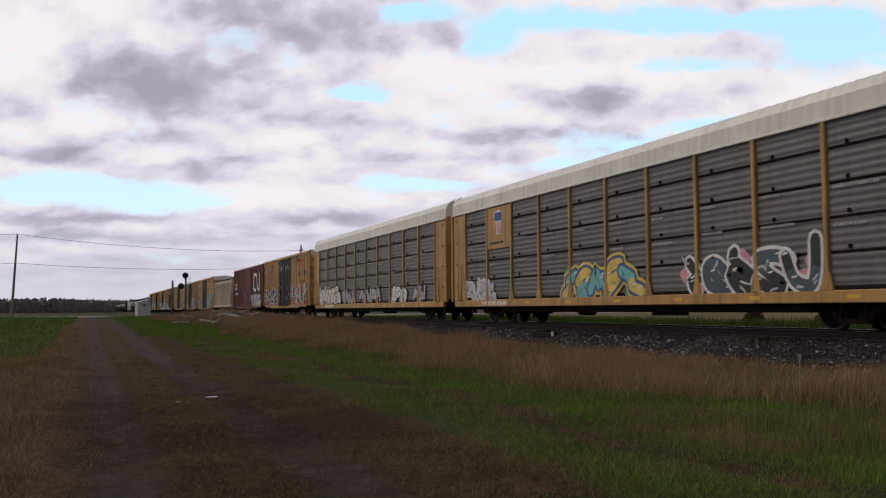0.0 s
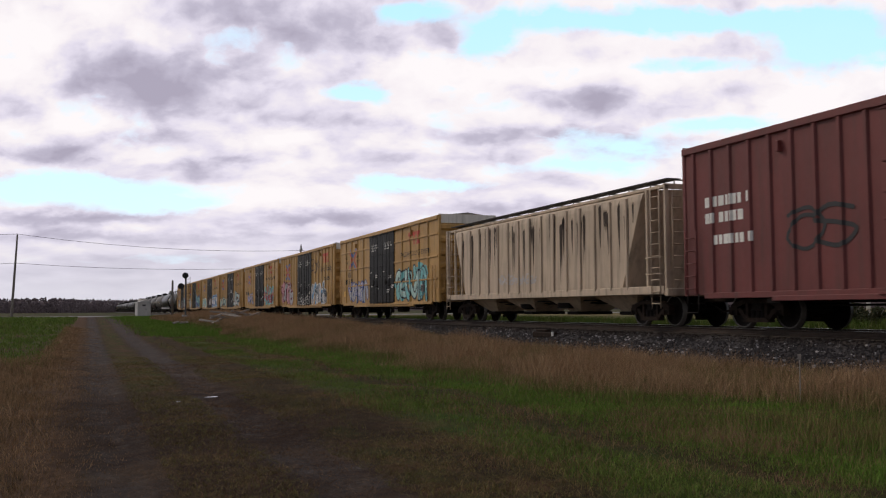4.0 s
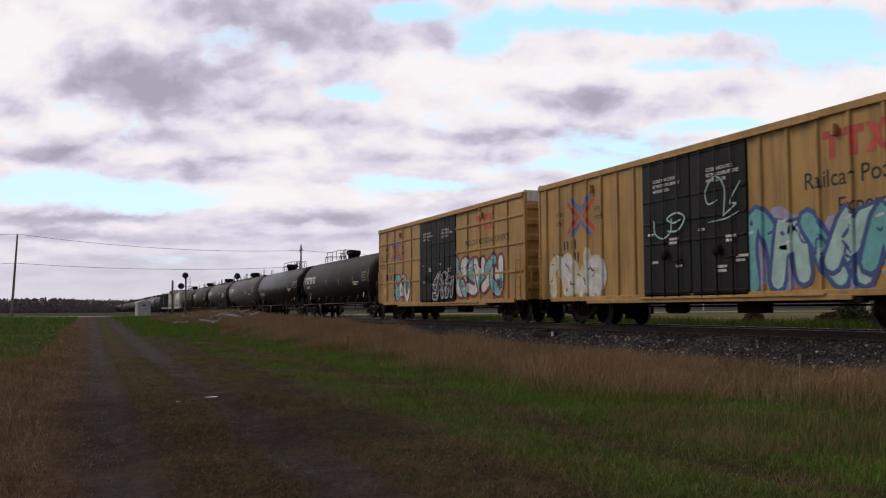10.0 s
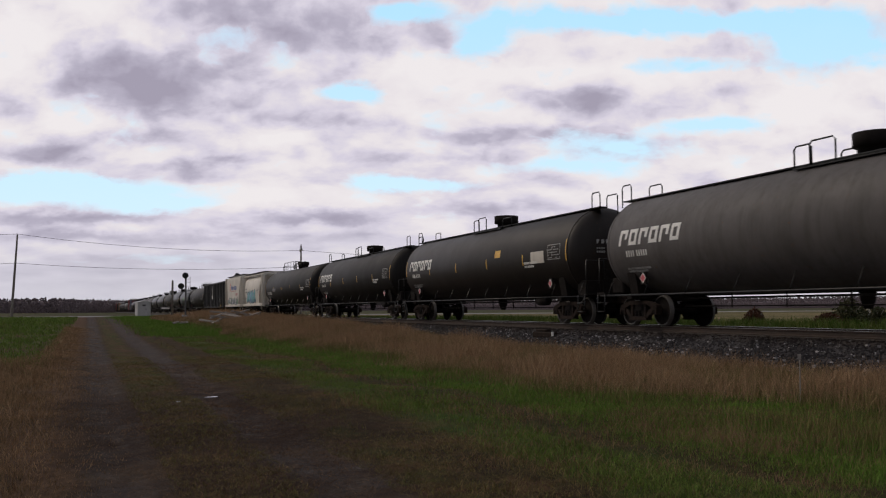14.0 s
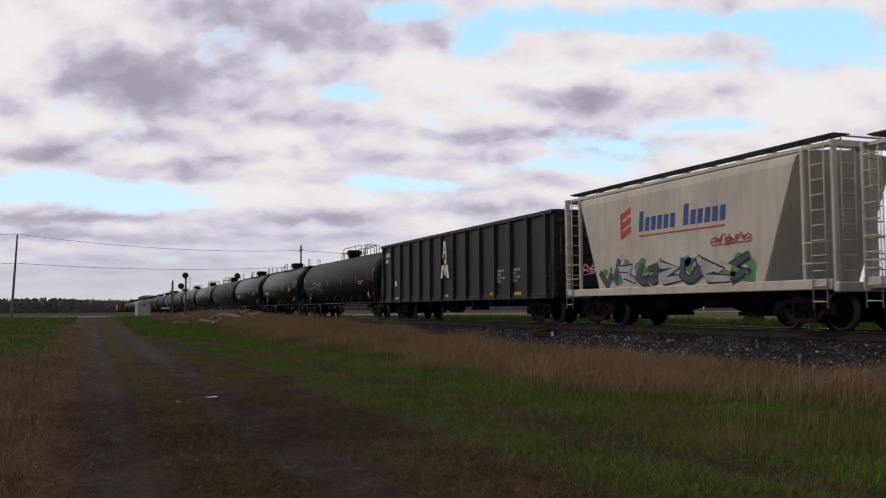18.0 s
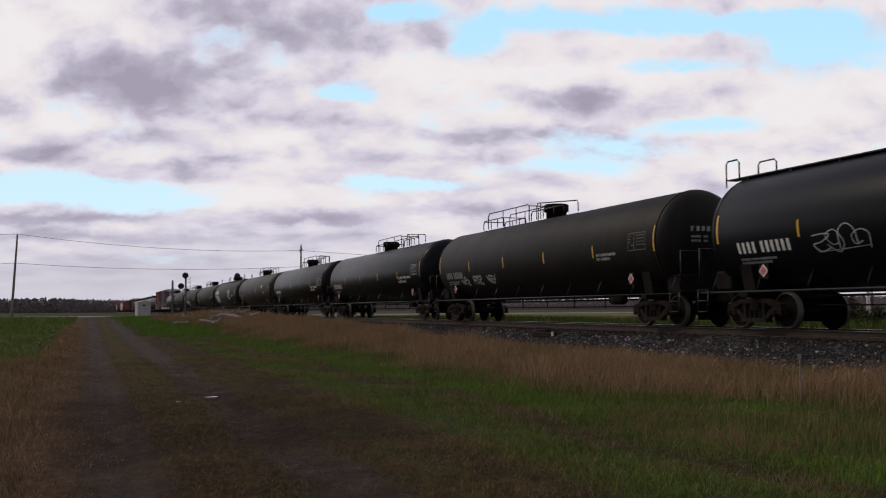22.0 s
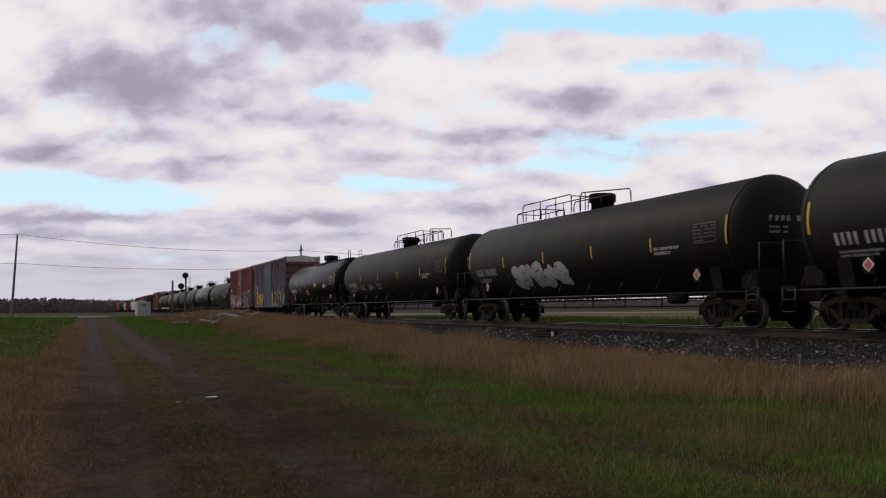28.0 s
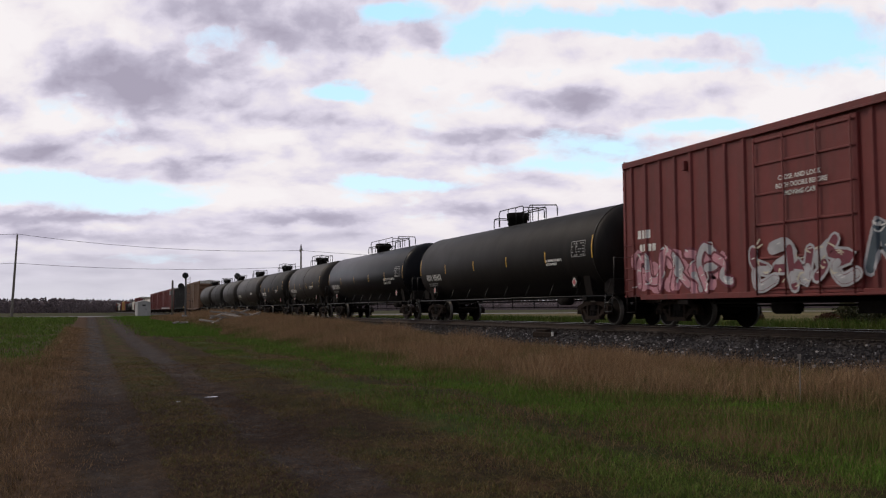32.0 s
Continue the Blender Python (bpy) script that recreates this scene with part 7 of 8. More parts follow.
def utility_pole(x, y, top, lean, label, arm):
    e = empty("utility_pole", pose(x, y, ground_z(x, y) - 0.05))
    tagged(e, label, "utility pole", "poles along the road")
    h = top - ground_z(x, y)
    bm = bmesh.new()
    n = 10
    rings = []
    for i in range(7):
        k = i / 6
        rings.append([bm.verts.new((lean * k + (0.16 - 0.06 * k) * math.cos(6.283 * j / n), (0.16 - 0.06 * k) * math.sin(6.283 * j / n), h * k)) for j in range(n)])
    for a, b in zip(rings, rings[1:]):
        for j in range(n):
            bm.faces.new((a[j], a[(j + 1) % n], b[(j + 1) % n], b[j])).smooth = True
    bm.faces.new(rings[-1])
    part("pole", finish(bm), M_POLE, e)
    if arm:
        part("crossarm", B(lean - 0.06, lean + 0.06, -0.75, 0.75, h - 0.75, h - 0.63, 0.01), M_POLE, e)
        for q in (-0.65, 0.65):
            part("insulator", finish(lathe(bmesh.new(), [(h - 0.63, 0.03), (h - 0.55, 0.06), (h - 0.45, 0.06), (h - 0.42, 0.03)], "z", 8, (lean, q, 0))), M_GALV, e)
    part("insulator", finish(lathe(bmesh.new(), [(h - 0.02, 0.03), (h + 0.06, 0.06), (h + 0.16, 0.06), (h + 0.2, 0.02)], "z", 8, (lean, 0, 0))), M_GALV, e)
    part("spool", finish(lathe(bmesh.new(), [(-0.12, 0.05), (0.12, 0.05)], "x", 8, (lean * 0.68, -0.15, h - 3.5))), M_GALV, e)
    return e


utility_pole(-8.55, 121, 10.75, 0.45, "weathered timber utility pole leaning beside the road", False)
utility_pole(26.2, 120.6, 10.15, 0.0, "weathered timber utility pole with a short crossarm", True)
utility_pole(-46.0, 121.5, 10.6, 0.0, "weathered timber utility pole beside the road", False)


def wire(a, b, sag, label):
    a, b = Vector(a), Vector(b)
    pts = []
    for i in range(25):
        k = i / 24
        q = a.lerp(b, k)
        q.z -= sag * 4 * k * (1 - k)
        pts.append(q)
    tagged(part("overhead_wire", tube(bmesh.new(), pts, 0.022, 5), M_WIRE), label, "wire", "overhead wires")


wire((-8.1, 121, 10.85), (26.2, 120.6, 9.45), 0.75, "thin dark overhead power wire")
wire((-8.2, 120.85, 7.35), (26.2, 120.45, 7.3), 0.55, "thin dark overhead telephone cable")
wire((-46.0, 121.5, 10.75), (-8.1, 121, 10.85), 0.6, "thin dark overhead power wire")
wire((-46.0, 121.35, 7.3), (-8.2, 120.85, 7.35), 0.6, "thin dark overhead telephone cable")
wire((26.2, 120.6, 9.45), (62, 120.2, 9.4), 0.6, "thin dark overhead power wire")


def signal_mast(x, y, heads, label, big=1.0):
    """A mast with a ladder and round searchlight heads that face the approaching train."""
    z0 = ground_z(x, y)
    e = empty("railway_signal", pose(x, y, z0))
    tagged(e, label, "railway signal", "signals by the track")
    top = max(z for _, z in heads) - z0 + 0.1
    part("mast", tube(bmesh.new(), [(0, 0, -0.1), (0, 0, top)], 0.065, 8), M_MAST, e)
    part("base", B(-0.3, 0.3, -0.3, 0.3, -0.1, 0.35, 0.04), M_GALV, e)
    ladder(e, 0.28, 0.1, 0.2, top - 0.2, 0.36, "x", M_MAST)
    for dx, z in heads:
        zz = z - z0
        h = part("signal_head", finish(lathe(bmesh.new(), [(-0.16, 0.30 * big), (-0.13, 0.31 * big), (-0.10, 0.30 * big), (-0.09, 0.16), (0.22, 0.15), (0.25, 0.08)], "y", 22, (dx, 0, zz))), M_SIGNAL, e)
        hood = bmesh.new()
        arcs = [radians(a) for a in range(-20, 201, 20)]
        a = [hood.verts.new((dx + 0.12 * math.cos(q), -0.14, zz + 0.12 * math.sin(q))) for q in arcs]
        b = [hood.verts.new((dx + 0.12 * math.cos(q), -0.45, zz + 0.12 * math.sin(q))) for q in arcs]
        for i in range(len(arcs) - 1):
            hood.faces.new((a[i], a[i + 1], b[i + 1], b[i]))
        part("hood", hood, M_SIGNAL, h)
        part("bracket", tube(bmesh.new(), [(0, 0, zz - 0.1), (dx, 0.1, zz)], 0.03, 6), M_SIGNAL, e)


signal_mast(9.10, 96, [(-0.04, 5.10), (-0.44, 4.03)], "black two-headed searchlight signal on a steel mast")
signal_mast(21.1, 142, [(-0.05, 6.75), (0.5, 5.7)], "black searchlight signal beyond the track", 1.5)


def build_cabin():
    x, y = 7.7, 147.0
    z = ground_z(x, y)
    e = empty("equipment_cabin", pose(x, y, z, 0, 0, 8))
    tagged(e, "silver metal signal equipment cabin near the crossing", "cabin")
    w, d, h = 0.95, 1.0, 2.05
    part("wall", B(-w, w, -d, d, -0.1, h, 0.02), M_CABIN, e)
    bm = prism(bmesh.new(), [(-w - 0.1, h), (0, h + 0.28), (w + 0.1, h), (w + 0.1, h - 0.06), (-w - 0.1, h - 0.06)], -d - 0.1, d + 0.1, "xz")
    part("roof", finish(bm), M_CABIN, e)
    door = part("door", B(-0.4, 0.4, -d - 0.03, -d, 0.1, 1.85, 0.01), M_CABIN, e)
    part("handle", B(0.26, 0.30, -d - 0.08, -d - 0.03, 0.9, 1.1), M_UNDER, door)
    part("vent", B(-0.25, 0.25, -d - 0.045, -d - 0.03, 1.5, 1.7), M_UNDER, door)
    part("plinth", B(-w - 0.05, w + 0.05, -d - 0.05, d + 0.05, -0.25, 0.05), M_GALV, e)


build_cabin()
p0 = empty("timber_post", pose(8.9, 109, ground_z(8.9, 109) - 0.05))
tagged(p0, "grey weathered timber post with a small box", "post")
part("post", finish(lathe(bmesh.new(), [(0, 0.13), (4.2, 0.11), (4.25, 0.08)], "z", 10)), M_POLE, p0)
part("box", B(-0.32, -0.12, -0.15, 0.1, 2.6, 3.05, 0.02), M_GALV, p0)
part("sign_bar", B(-1.15, -0.3, -0.05, 0.0, 1.02, 1.16, 0.01), M_WHITE, p0, "pale horizontal rail")


# ---- old timbers dumped on the bank ----
def build_timbers():
    rng = random.Random(8)
    rows = [(10.2, 74, 0.02, 3.4, 70, 10), (10.9, 75, 0.16, 3.2, 40, -8), (11.6, 75.5, 0.18, 3.0, 110, 6), (10.6, 76.5, 0.33, 3.6, 62, 12), (11.9, 77, 0.12, 3.4, 85, -6),
            (12.6, 78, 0.28, 3.2, 55, 14), (11.2, 77.5, 0.42, 2.6, 20, -10), (12.9, 76, 0.10, 4.2, 74, 3), (9.6, 73.5, 0.10, 2.2, 130, 9), (12.2, 74.5, 0.3, 3.0, 48, -12), (7.5, 79, 0.03, 3.8, 80, 1), (8.1, 78.4, 0.05, 2.4, 72, 0), (13.4, 75.5, 0.16, 3.6, 66, 8), (13.9, 77, 0.05, 3.0, 82, -5), (11.5, 73.8, 0.02, 3.2, 76, 4)]
    for x, y, dz, n, yaw, tilt in rows:
        x -= 0.75
        m = pose(x, y, ground_z(x, y) + 0.20 + dz, tilt * 0.6, 0, yaw - 90)
        bm = B(-0.085, 0.085, -n / 2, n / 2, -0.065, 0.065, 0.02)
        for v in bm.verts:
            v.co += Vector((rng.uniform(-0.015, 0.015), rng.uniform(-0.05, 0.05), rng.uniform(-0.015, 0.015)))
        ob = part("old_timber", bm, M_TIMBER)
        ob.matrix_world = m
        tagged(ob, "grey weathered timber dumped on the grass bank", "timber", "dumped timbers")


build_timbers()

# ---- lineside bits ----
e = empty("rail_anchor_box", pose(15.45, 29.9, ballast_z(15.45), 0, 0, 6))
tagged(e, "small rusty junction box lying on the ballast", "junction box")
part("case", B(-0.16, 0.16, -0.62, 0.62, -0.05, 0.15, 0.03), M_CAST, e)
part("lid", B(-0.12, 0.12, -0.20, 0.45, 0.16, 0.24, 0.02), M_CAST, e)
part("tag", B(-0.16, -0.10, -0.70, -0.62, 0.0, 0.16, 0.01), M_WHITE, e)
e = empty("marker_stake", pose(11.0, 12.2, ground_z(11.0, 12.2) - 0.05))
tagged(e, "thin stake with a small tan reflector in tall grass", "marker stake")
part("stake", tube(bmesh.new(), [(0, 0, 0), (0.01, 0, 0.82)], 0.010, 6), M_POLE, e)
part("reflector", B(-0.038, 0.038, -0.012, 0.0, 0.76, 0.85, 0.008), M_TIMBER, e)
for x, y, r, n, label in ((48.9, 47.6, 0.13, 2.9, "white painted post at the field edge"), (93.3, 124.8, 0.10, 3.2, "thin white post across the field")):
    e = empty("white_post", pose(x, y, ground_z(x, y) - 0.05))
    tagged(e, label, "post", "posts in the field")
    part("post", finish(lathe(bmesh.new(), [(0, r), (n - 0.1, r * 0.9), (n, r * 0.5)], "z", 10)), M_WHITE, e)
    part("cap", finish(lathe(bmesh.new(), [(n - 0.02, r * 1.2), (n + 0.05, r * 1.1), (n + 0.1, r * 0.3)], "z", 10)), M_WHITE, e)


# ---- plants ----
def leaf_mesh(count, seed, spread, tall, size, droop=0.4):
    """Many small folded leaves in a loose dome."""
    rng = np.random.default_rng(seed)
    a = rng.random(count) * 6.283
    rr = spread * np.sqrt(rng.random(count))
    lump = 0.75 + 0.25 * np.sin(3 * a + seed) * np.cos(2 * a)
    x, y = rr * np.cos(a) * lump, rr * np.sin(a) * lump
    z = tall * rng.random(count) * (1 - 0.65 * (rr / spread) ** 2)
    s = size * (0.5 + rng.random(count))
    d = rng.normal(size=(count, 3))
    d /= np.linalg.norm(d, axis=1)[:, None]
    u = np.cross(d, rng.normal(size=(count, 3)))
    u /= np.linalg.norm(u, axis=1)[:, None]
    c = np.stack((x, y, z), -1)
    quads = np.stack((c, c + s[:, None] * (0.5 * d + 0.3 * u), c + s[:, None] * d, c + s[:, None] * (0.5 * d - 0.3 * u)), 1)
    f = np.arange(count * 4).reshape(-1, 4)
    return quads.reshape(-1, 3).tolist(), f.tolist()


M_BUSH = foliage_material("bush_leaves", (0.022, 0.030, 0.012), (0.075, 0.062, 0.028))
M_BUSH_RED = foliage_material("russet_leaves", (0.050, 0.024, 0.014), (0.12, 0.055, 0.035))


def bush(x, y, spread, tall, mat, seed, label):
    e = empty("bush", pose(x, y, ground_z(x, y) - 0.03))
    tagged(e, label, "bush", "bushes beyond the track")
    v, f = leaf_mesh(2600, seed, spread, tall, 0.13)
    me = bpy.data.meshes.new("crown")
    me.from_pydata(v, [], f)
    me.materials.append(mat)
    crown = new("crown", me)
    crown.parent = e
    rng = random.Random(seed)
    bm = bmesh.new()
    for i in range(9):
        a = 6.283 * i / 9
        tube(bm, [(0.08 * math.cos(a), 0.08 * math.sin(a), 0), (0.35 * spread * math.cos(a), 0.35 * spread * math.sin(a), tall * 0.5), (0.6 * spread * math.cos(a + 0.3), 0.6 * spread * math.sin(a + 0.3), tall * rng.uniform(0.5, 0.85))], 0.018, 5)
    part("stem", finish(bm), M_POLE, e)


bush(34.6, 34.9, 1.15, 1.35, M_BUSH, 3, "rounded dark green bush with some brown leaves")
bush(33.7, 40.6, 0.65, 0.85, M_BUSH_RED, 5, "small brown bush in the rough grass")
bush(31.5, 33.0, 0.8, 0.55, M_BUSH_RED, 7, "low reddish weeds by the field")
bush(36.8, 35.2, 0.7, 0.9, M_BUSH, 9, "low green bush by the field")


def grass_material(name, stops, scale=0.6):
    g = Graph(name)
    geo = g.n("ShaderNodeNewGeometry")
    co = g.n("ShaderNodeTexCoord")
    r = g.n("ShaderNodeValToRGB")
    els = r.color_ramp.elements
    for i, rgb in enumerate(stops):
        k = i / (len(stops) - 1)
        el = els[i] if i < 2 else els.new(k)
        el.position, el.color = k, (*rgb, 1)
    mixn = g.math("ADD", g.math("MULTIPLY", geo.outputs["Random Per Island"], 0.7), g.math("MULTIPLY", g.math("SUBTRACT", g.noise(co.outputs["Object"], scale, 4), 0.35), 1.0), True)
    g.link(mixn, r.inputs[0])
    return g.done(r.outputs[0], 0.85, 0.0, 0.08)


GRID_X, GRID_Y = np.arange(-40, 40.01, 0.25), np.arange(0, 130.01, 0.5)
GRID_Z = np.array([[ground_z(a, b) for a in GRID_X] for b in GRID_Y])


def ground_many(x, y):
    """Ground heights read off a grid, between its points."""
    fx = np.clip((x - GRID_X[0]) / 0.25, 0, len(GRID_X) - 1.001)
    fy = np.clip((y - GRID_Y[0]) / 0.5, 0, len(GRID_Y) - 1.001)
    i, j = fx.astype(int), fy.astype(int)
    u, v = fx - i, fy - j
    return (GRID_Z[j, i] * (1 - u) + GRID_Z[j, i + 1] * u) * (1 - v) + (GRID_Z[j + 1, i] * (1 - u) + GRID_Z[j + 1, i + 1] * u) * v


def grass(name, label, material, x, y, height, width, seed, lean=0.35):
    """Bent blades, each a quad and a tip, joined in one mesh."""
    rng = np.random.default_rng(seed)
    n = len(x)
    z = ground_many(x, y) - 0.02
    ang = rng.random(n) * 6.283
    ln = height * lean * rng.random(n)
    la = rng.random(n) * 6.283
    dx, dy = np.cos(ang) * width, np.sin(ang) * width
    ox, oy = ln * np.cos(la), ln * np.sin(la)
    base = np.stack((x, y, z), -1)
    side = np.stack((dx, dy, np.zeros(n)), -1)
    mid = base + np.stack((ox * 0.35, oy * 0.35, height * 0.55), -1)
    tip = base + np.stack((ox, oy, height), -1)
    v = np.stack((base - side, base + side, mid + side * 0.75, mid - side * 0.75, tip), 1).reshape(-1, 3)
    k = 5 * np.arange(n)[:, None]
    loops = np.concatenate((k + [[0, 1, 2, 3]], k + [[3, 2, 4]]), 1).reshape(-1)
    starts = (7 * np.arange(n)[:, None] + [[0, 4]]).reshape(-1)
    totals = np.tile([4, 3], n)
    me = bpy.data.meshes.new(name)
    me.vertices.add(len(v))
    me.vertices.foreach_set("co", v.reshape(-1))
    me.loops.add(len(loops))
    me.loops.foreach_set("vertex_index", loops.astype(np.int32))
    me.polygons.add(len(starts))
    me.polygons.foreach_set("loop_start", starts.astype(np.int32))
    me.polygons.foreach_set("loop_total", totals.astype(np.int32))
    me.update(calc_edges=True)
    me.materials.append(material)
    tagged(new(name, me), label, "grass", kind="stuff")


def patchy(x, y, a=0.6, seed=0.0):
    """0 to 1, uneven over a few metres."""
    return 0.5 + 0.25 * (np.sin(a * x + 1.3 * np.sin(0.7 * a * y + seed)) + np.sin(0.83 * a * y + 1.1 * np.sin(0.9 * a * x + 2 + seed)))


def meadow(count, x0, x1, y0, y1, seed, bias=1.7, keep=0.0, tuft=10, spread=0.10):
    """Blades gathered in tufts: x, y and a height factor that each tuft shares in part."""
    rng = np.random.default_rng(seed)
    m = max(1, count // tuft)
    cx = x0 + (x1 - x0) * rng.random(m)
    cy = y0 + (y1 - y0) * rng.random(m) ** bias
    ok = patchy(cx, cy, 1.1, seed) + 0.35 * rng.random(m) > keep
    cx, cy = cx[ok], cy[ok]
    vigour = rng.random(len(cx))
    x = np.repeat(cx, tuft)
    y = np.repeat(cy, tuft)
    s = spread * (1 + 0.03 * y)
    x = x + rng.normal(size=len(x)) * s
    y = np.maximum(y + rng.normal(size=len(x)) * s, 4.8)
    r = 0.45 * np.repeat(vigour, tuft) + 0.55 * rng.random(len(x))
    return x, y, r


M_DITCH = grass_material("ditch_grass", [(0.030, 0.052, 0.010), (0.070, 0.115, 0.020), (0.16, 0.16, 0.05)])
M_STRAW = grass_material("straw_grass", [(0.185, 0.112, 0.062), (0.32, 0.198, 0.112), (0.46, 0.315, 0.185)])
M_GREEN = grass_material("green_grass", [(0.070, 0.112, 0.020), (0.120, 0.185, 0.032), (0.205, 0.235, 0.065)])
M_MIXED = grass_material("mixed_grass", [(0.085, 0.100, 0.028), (0.160, 0.135, 0.052), (0.25, 0.170, 0.080)])
M_RUSSET = grass_material("russet_grass", [(0.10, 0.060, 0.036), (0.22, 0.132, 0.076), (0.33, 0.21, 0.12)])
M_LUSH = grass_material("lush_grass", [(0.062, 0.125, 0.016), (0.115, 0.205, 0.028), (0.19, 0.25, 0.055)])
M_VERGE = grass_material("verge_grass", [(0.085, 0.070, 0.030), (0.27, 0.165, 0.090), (0.44, 0.29, 0.165)])
M_DARK = grass_material("dead_grass", [(0.045, 0.027, 0.0165), (0.15, 0.084, 0.045), (0.315, 0.1875, 0.0975)])


def build_grass():
    # tall dead grass along the foot of the ballast, thinning towards the lane
    x, y, r = meadow(230000, 7.2, 15.3, 7, 115, 21, 1.8, 0.0, 12, 0.13)
    rng = np.random.default_rng(77)
    edge = 9.4 + 0.9 * np.sin(0.35 * y) * np.sin(0.13 * y + 1) + 0.6 * np.sin(0.9 * y + 2) + 3.0 * np.clip((14.5 - y) / 3.0, 0, 1)
    ok = (x > edge - 1.3 * rng.random(len(x)) ** 2.2) & (x < 15.3)
    x, y, r = x[ok], y[ok], r[ok]
    h = (0.14 + 0.66 * r ** 1.5) * (0.45 + 0.8 * patchy(x, y, 0.9)) * np.clip((x - 6.6) / 3.2, 0.25, 1) * np.clip((15.6 - x) / 1.5, 0.25, 1)
    grass("tall_grass", "tall straw-brown dead grass below the ballast", M_STRAW, x, y, h, 0.0016 + 0.00012 * y, 31, 1.1)
    x, y, r = meadow(60000, 8.0, 15.2, 7, 90, 23, 1.6, 0.50, 20, 0.2)
    grass("weeds", "green weeds among the dead grass", M_MIXED, x, y, 0.10 + 0.32 * r, 0.0022 + 0.00013 * y, 33, 0.9)
    # green strip between lane and tall grass
    x, y, r = meadow(170000, 4.4, 9.8, 5.5, 85, 25, 1.9, 0.46, 16, 0.14)
    ok = (abs(x - 6.1 - 0.4 * np.sin(0.5 * y)) > 0.6 * (1 - r)) & (abs(x - 3.8) > 0.4)
    x, y, r = x[ok], y[ok], r[ok]
    grass("green_grass", "short bright green grass strip", M_GREEN, x, y, 0.03 + 0.11 * r * (0.4 + patchy(x, y, 0.7)), 0.0020 + 0.00014 * y, 35, 1.3)
    x, y, r = meadow(150000, 6.7, 12.8, 6.5, 80, 71, 1.9, 0.22, 16, 0.15)
    ok = (x < 9.6) | (y < 14.5)
    x, y, r = x[ok], y[ok], r[ok]
    grass("lush_grass", "lush green grass strip before the dead grass", M_LUSH, x, y, 0.03 + 0.10 * r, 0.0021 + 0.00014 * y, 73, 1.4)
    x, y, r = meadow(70000, 3.4, 9.4, 5.5, 95, 27, 1.7, 0.40, 18, 0.16)
    ok = (abs(x - 3.8) > 0.45 * (1 - 0.5 * r)) & (abs(x - 6.1) > 0.5 * r) & (abs(x - 8.0) > 1.2 - 0.6 * r)
    x, y, r = x[ok], y[ok], r[ok]
    grass("rough_grass", "rough brown and green verge grass", M_MIXED, x, y, 0.02 + 0.12 * r ** 1.5, 0.0020 + 0.00014 * y, 37, 1.4)
    # thin growth on the lane and its crown
    x, y, r = meadow(230000, -0.9, 5.4, 4.9, 118, 29, 2.3, 0.30, 26, 0.20)
    far = np.minimum(np.minimum(abs(x - 0.33), abs(x - 2.25)), abs(x - 3.8))
    ok = far + 0.40 * r > 0.26
    grass("lane_grass", "sparse dead grass on the dirt lane", M_DARK, x[ok], y[ok], 0.006 + 0.035 * r[ok] ** 2, 0.0022 + 0.00016 * y[ok], 39, 3.2)
    x, y, r = meadow(90000, 0.6, 4.6, 5.0, 34, 81, 1.7, 0.52, 20, 0.16)
    ok = (abs(x - 0.33) > 0.4) & (abs(x - 2.25) > 0.35)
    grass("lane_weeds", "patchy low green and brown weeds on the lane's crown", M_MIXED, x[ok], y[ok], 0.015 + 0.06 * r[ok], 0.0020 + 0.00012 * y[ok], 83, 2.0)
    x, y, r = meadow(70000, 0.5, 4.9, 5.0, 30, 85, 1.6, 0.60, 24, 0.14)
    grass("lane_litter", "rust-brown dead weeds matted on the lane", M_DARK, x, y, 0.010 + 0.05 * r, 0.0018 + 0.00012 * y, 87, 2.4)
    x, y, r = meadow(16000, 6.6, 12.5, 7.5, 12.5, 89, 1.0, 0.72, 60, 0.16)
    grass("dark_weeds", "brown clumps of dying weeds in the near verge", M_RUSSET, x, y, 0.05 + 0.20 * r, 0.0020, 91, 1.2)
    x, y, r = meadow(13000, 5.4, 6.8, 6.5, 60, 65, 1.6, 0.30, 30, 0.16)
    grass("dead_strip", "strip of flattened brown weeds in the green", M_RUSSET, x, y, 0.02 + 0.09 * r ** 1.4, 0.0017 + 0.00012 * y, 67, 1.5)
    x, y, r = meadow(12000, 4.0, 9.4, 5.2, 45, 61, 1.6, 0.55, 70, 0.17)
    grass("weed_clumps", "dark clumps of dead weeds in the verge", M_RUSSET, x, y, 0.04 + 0.15 * r, 0.0016 + 0.0001 * y, 63, 1.3)
    # west verge
    x, y, r = meadow(120000, -5.5, 0.1, 5.5, 75, 41, 1.9, 0.10, 16, 0.14)
    ok = (x > -1.6) | (y < 26 + 10 * r)
    x, y, r = x[ok], y[ok], r[ok]
    grass("verge_grass", "low straw-coloured grass beside the lane", M_VERGE, x, y, (0.03 + 0.20 * r) * np.clip(-x / 1.0, 0.3, 1.2), 0.0020 + 0.00015 * y, 43, 1.1)
    x, y, r = meadow(90000, -34, -0.8, 20, 122, 45, 1.2, 0.16, 16, 0.25)
    ok = (x < -0.9 - 0.5 * r) & (y > 24 + 8 * r)
    grass("field_grass", "green meadow grass west of the lane", M_GREEN, x[ok], y[ok], 0.06 + 0.20 * r[ok], 0.005 + 0.00022 * y[ok], 47, 0.9)
    x, y, r = meadow(36000, 3.6, 13.6, 55, 123, 49, 1.0, 0.15, 16, 0.2)
    west = x < 7.5 + 1.5 * np.sin(0.11 * y)
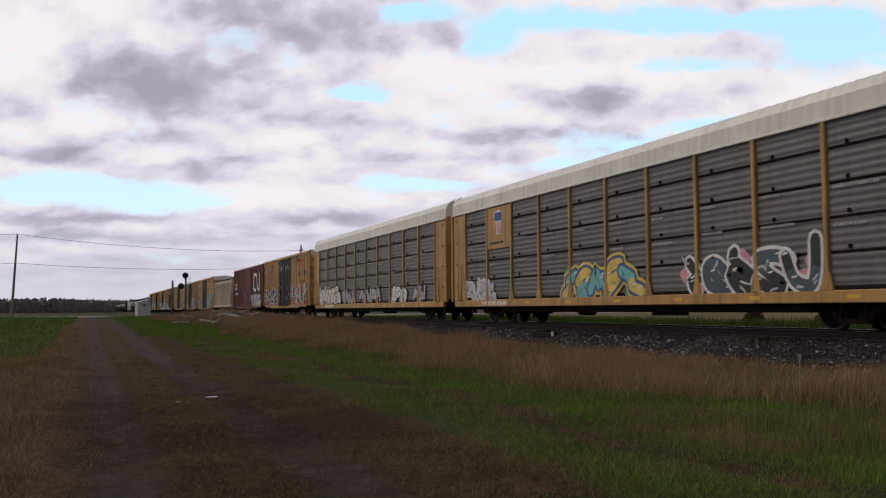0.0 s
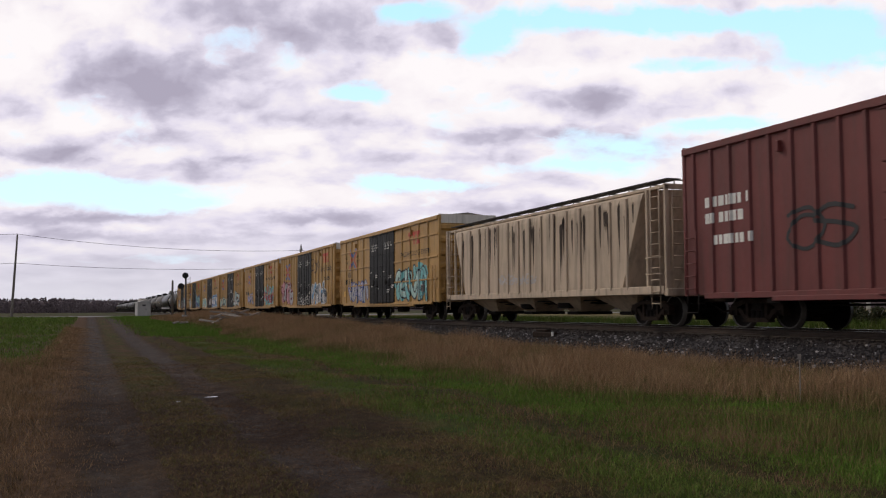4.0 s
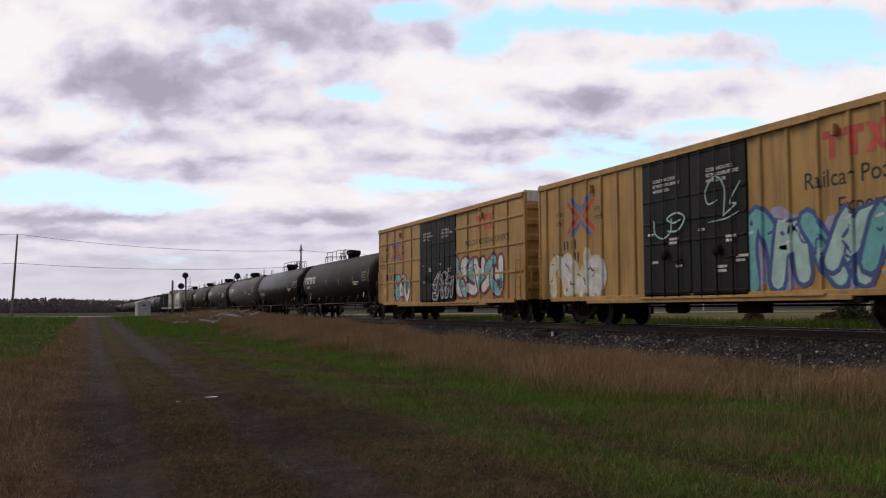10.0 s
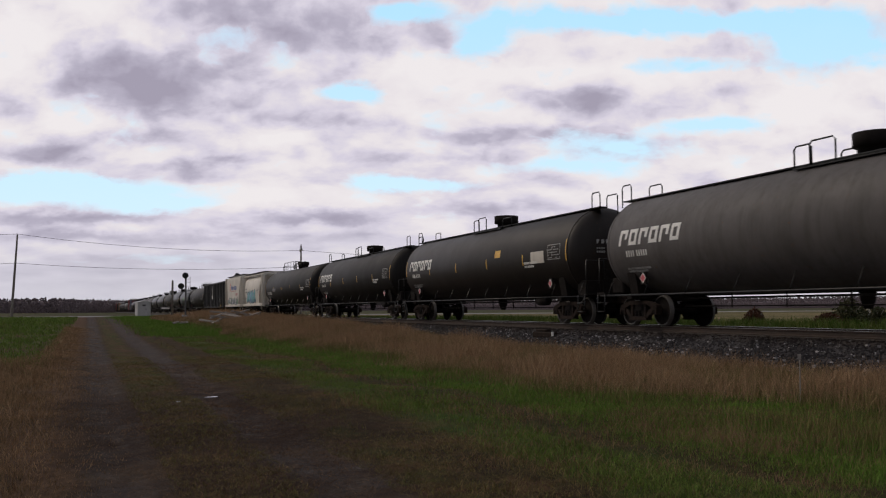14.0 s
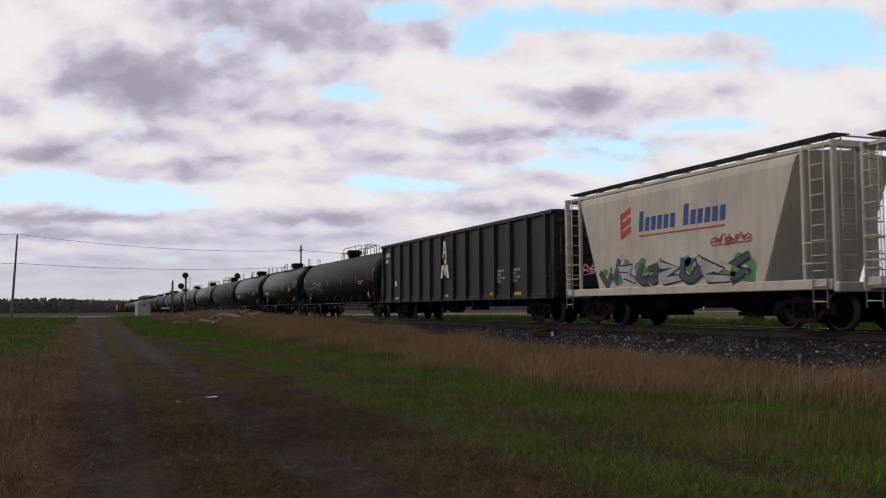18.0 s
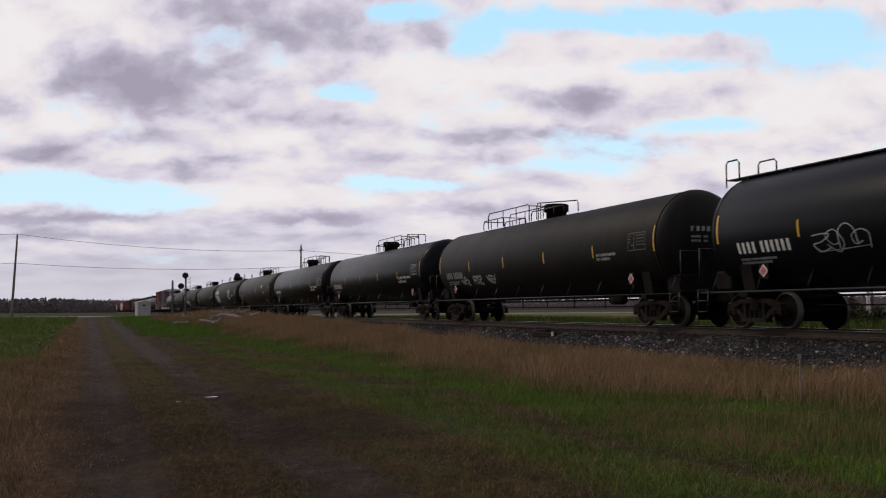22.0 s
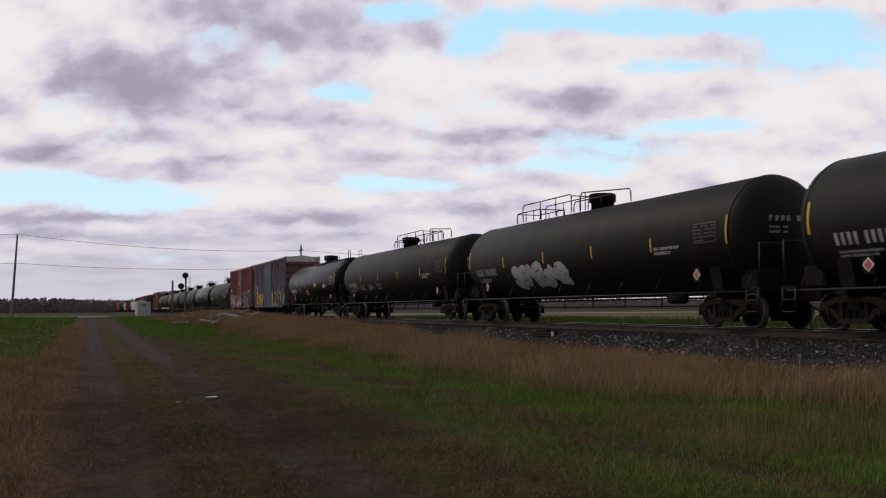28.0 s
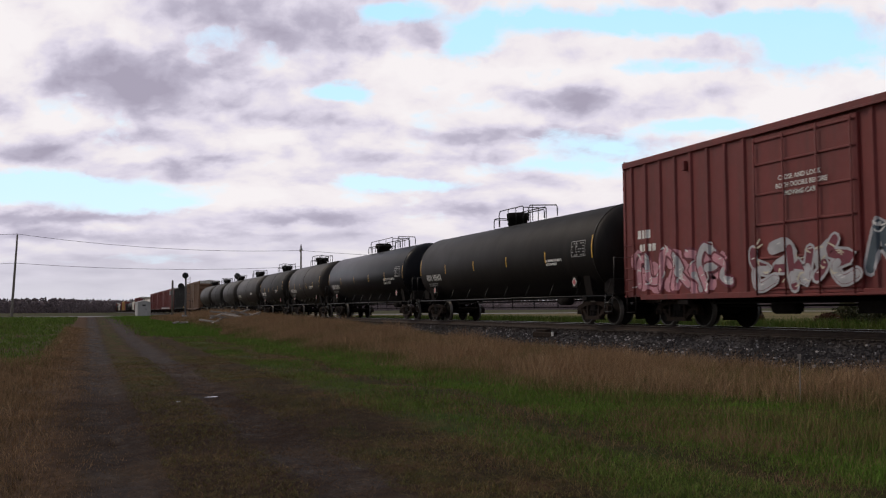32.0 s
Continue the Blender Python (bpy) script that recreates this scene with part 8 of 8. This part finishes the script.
    grass("bank_grass", "straw-brown and green grass on the bank", M_VERGE, x[~west], y[~west], 0.08 + 0.32 * r[~west], 0.008 + 0.0002 * y[~west], 51, 0.9)
    grass("lane_edge_grass", "bright green grass at the far lane's edge", M_LUSH, x[west], y[west], 0.06 + 0.20 * r[west], 0.008 + 0.0002 * y[west], 57, 0.9)
    x, y, r = meadow(26000, 20.8, 30.5, 6, 80, 53, 1.3, 0.1, 16, 0.2)
    grass("ditch_grass", "green grass in the ditch beyond the track", M_DITCH, x, y, 0.10 + 0.42 * r, 0.006 + 0.0002 * y, 55, 0.9)


build_grass()


def puddle(x, y, a, b, yaw, seed):
    rng = random.Random(seed)
    bm = bmesh.new()
    z = max(ground_z(x + dx, y + dy) for dx in (-a * 0.4, 0, a * 0.4) for dy in (-b * 0.4, 0, b * 0.4)) + 0.006
    rim = [(math.cos(q) * a * rng.uniform(0.7, 1.1), math.sin(q) * b * rng.uniform(0.7, 1.1)) for q in (6.283 * i / 18 for i in range(18))]
    top = [bm.verts.new((p[0], p[1], 0)) for p in rim]
    low = [bm.verts.new((p[0] * 1.15, p[1] * 1.15, -0.05)) for p in rim]
    bm.faces.new(top)
    for i in range(18):
        bm.faces.new((top[i], low[i], low[(i + 1) % 18], top[(i + 1) % 18]))
    ob = part("puddle", finish(bm), M_WATER)
    ob.matrix_world = pose(x, y, z, 0, 0, yaw)
    tagged(ob, "small rain puddle that mirrors the sky", "puddle", "puddles on the lane")


g_water = Graph("puddle_water")
M_WATER = g_water.done((0.02, 0.018, 0.016), 0.05, 0.0, 0.5)
puddle(2.2, 17.9, 0.16, 0.10, 20, 1)
puddle(1.5, 16.9, 0.05, 0.05, 0, 2)
puddle(1.6, 7.86, 0.07, 0.04, 40, 3)
puddle(1.9, 7.8, 0.04, 0.03, 10, 4)


# ---- what moves ----
def motions():
    times = (0, 8, 16, 24, SECONDS)
    walk(SKY, [(t, pose(0, 0, EYE_Z, 0, 0, 1.22 * (t - 16) / 32)) for t in times])
    for c, y in CARS:
        walk(c, [(t, pose(TRACK_X, y - SPEED * t, RAIL_Z)) for t in times])
    # all wheels roll alike: one action, keyed at every frame, shared
    first = WHEELS[0]
    turn = math.degrees(SPEED / WHEEL_R) / FPS
    walk(first, [(i / FPS, pose(0, 0, 0, (i * turn) % 360)) for i in range(int(SECONDS * FPS) + 1)])
    data = first.animation_data
    for w in WHEELS[1:]:
        w.rotation_mode = "QUATERNION"
        keys = w.animation_data_create()
        keys.action = data.action
        keys.action_slot = data.action_slot


motions()
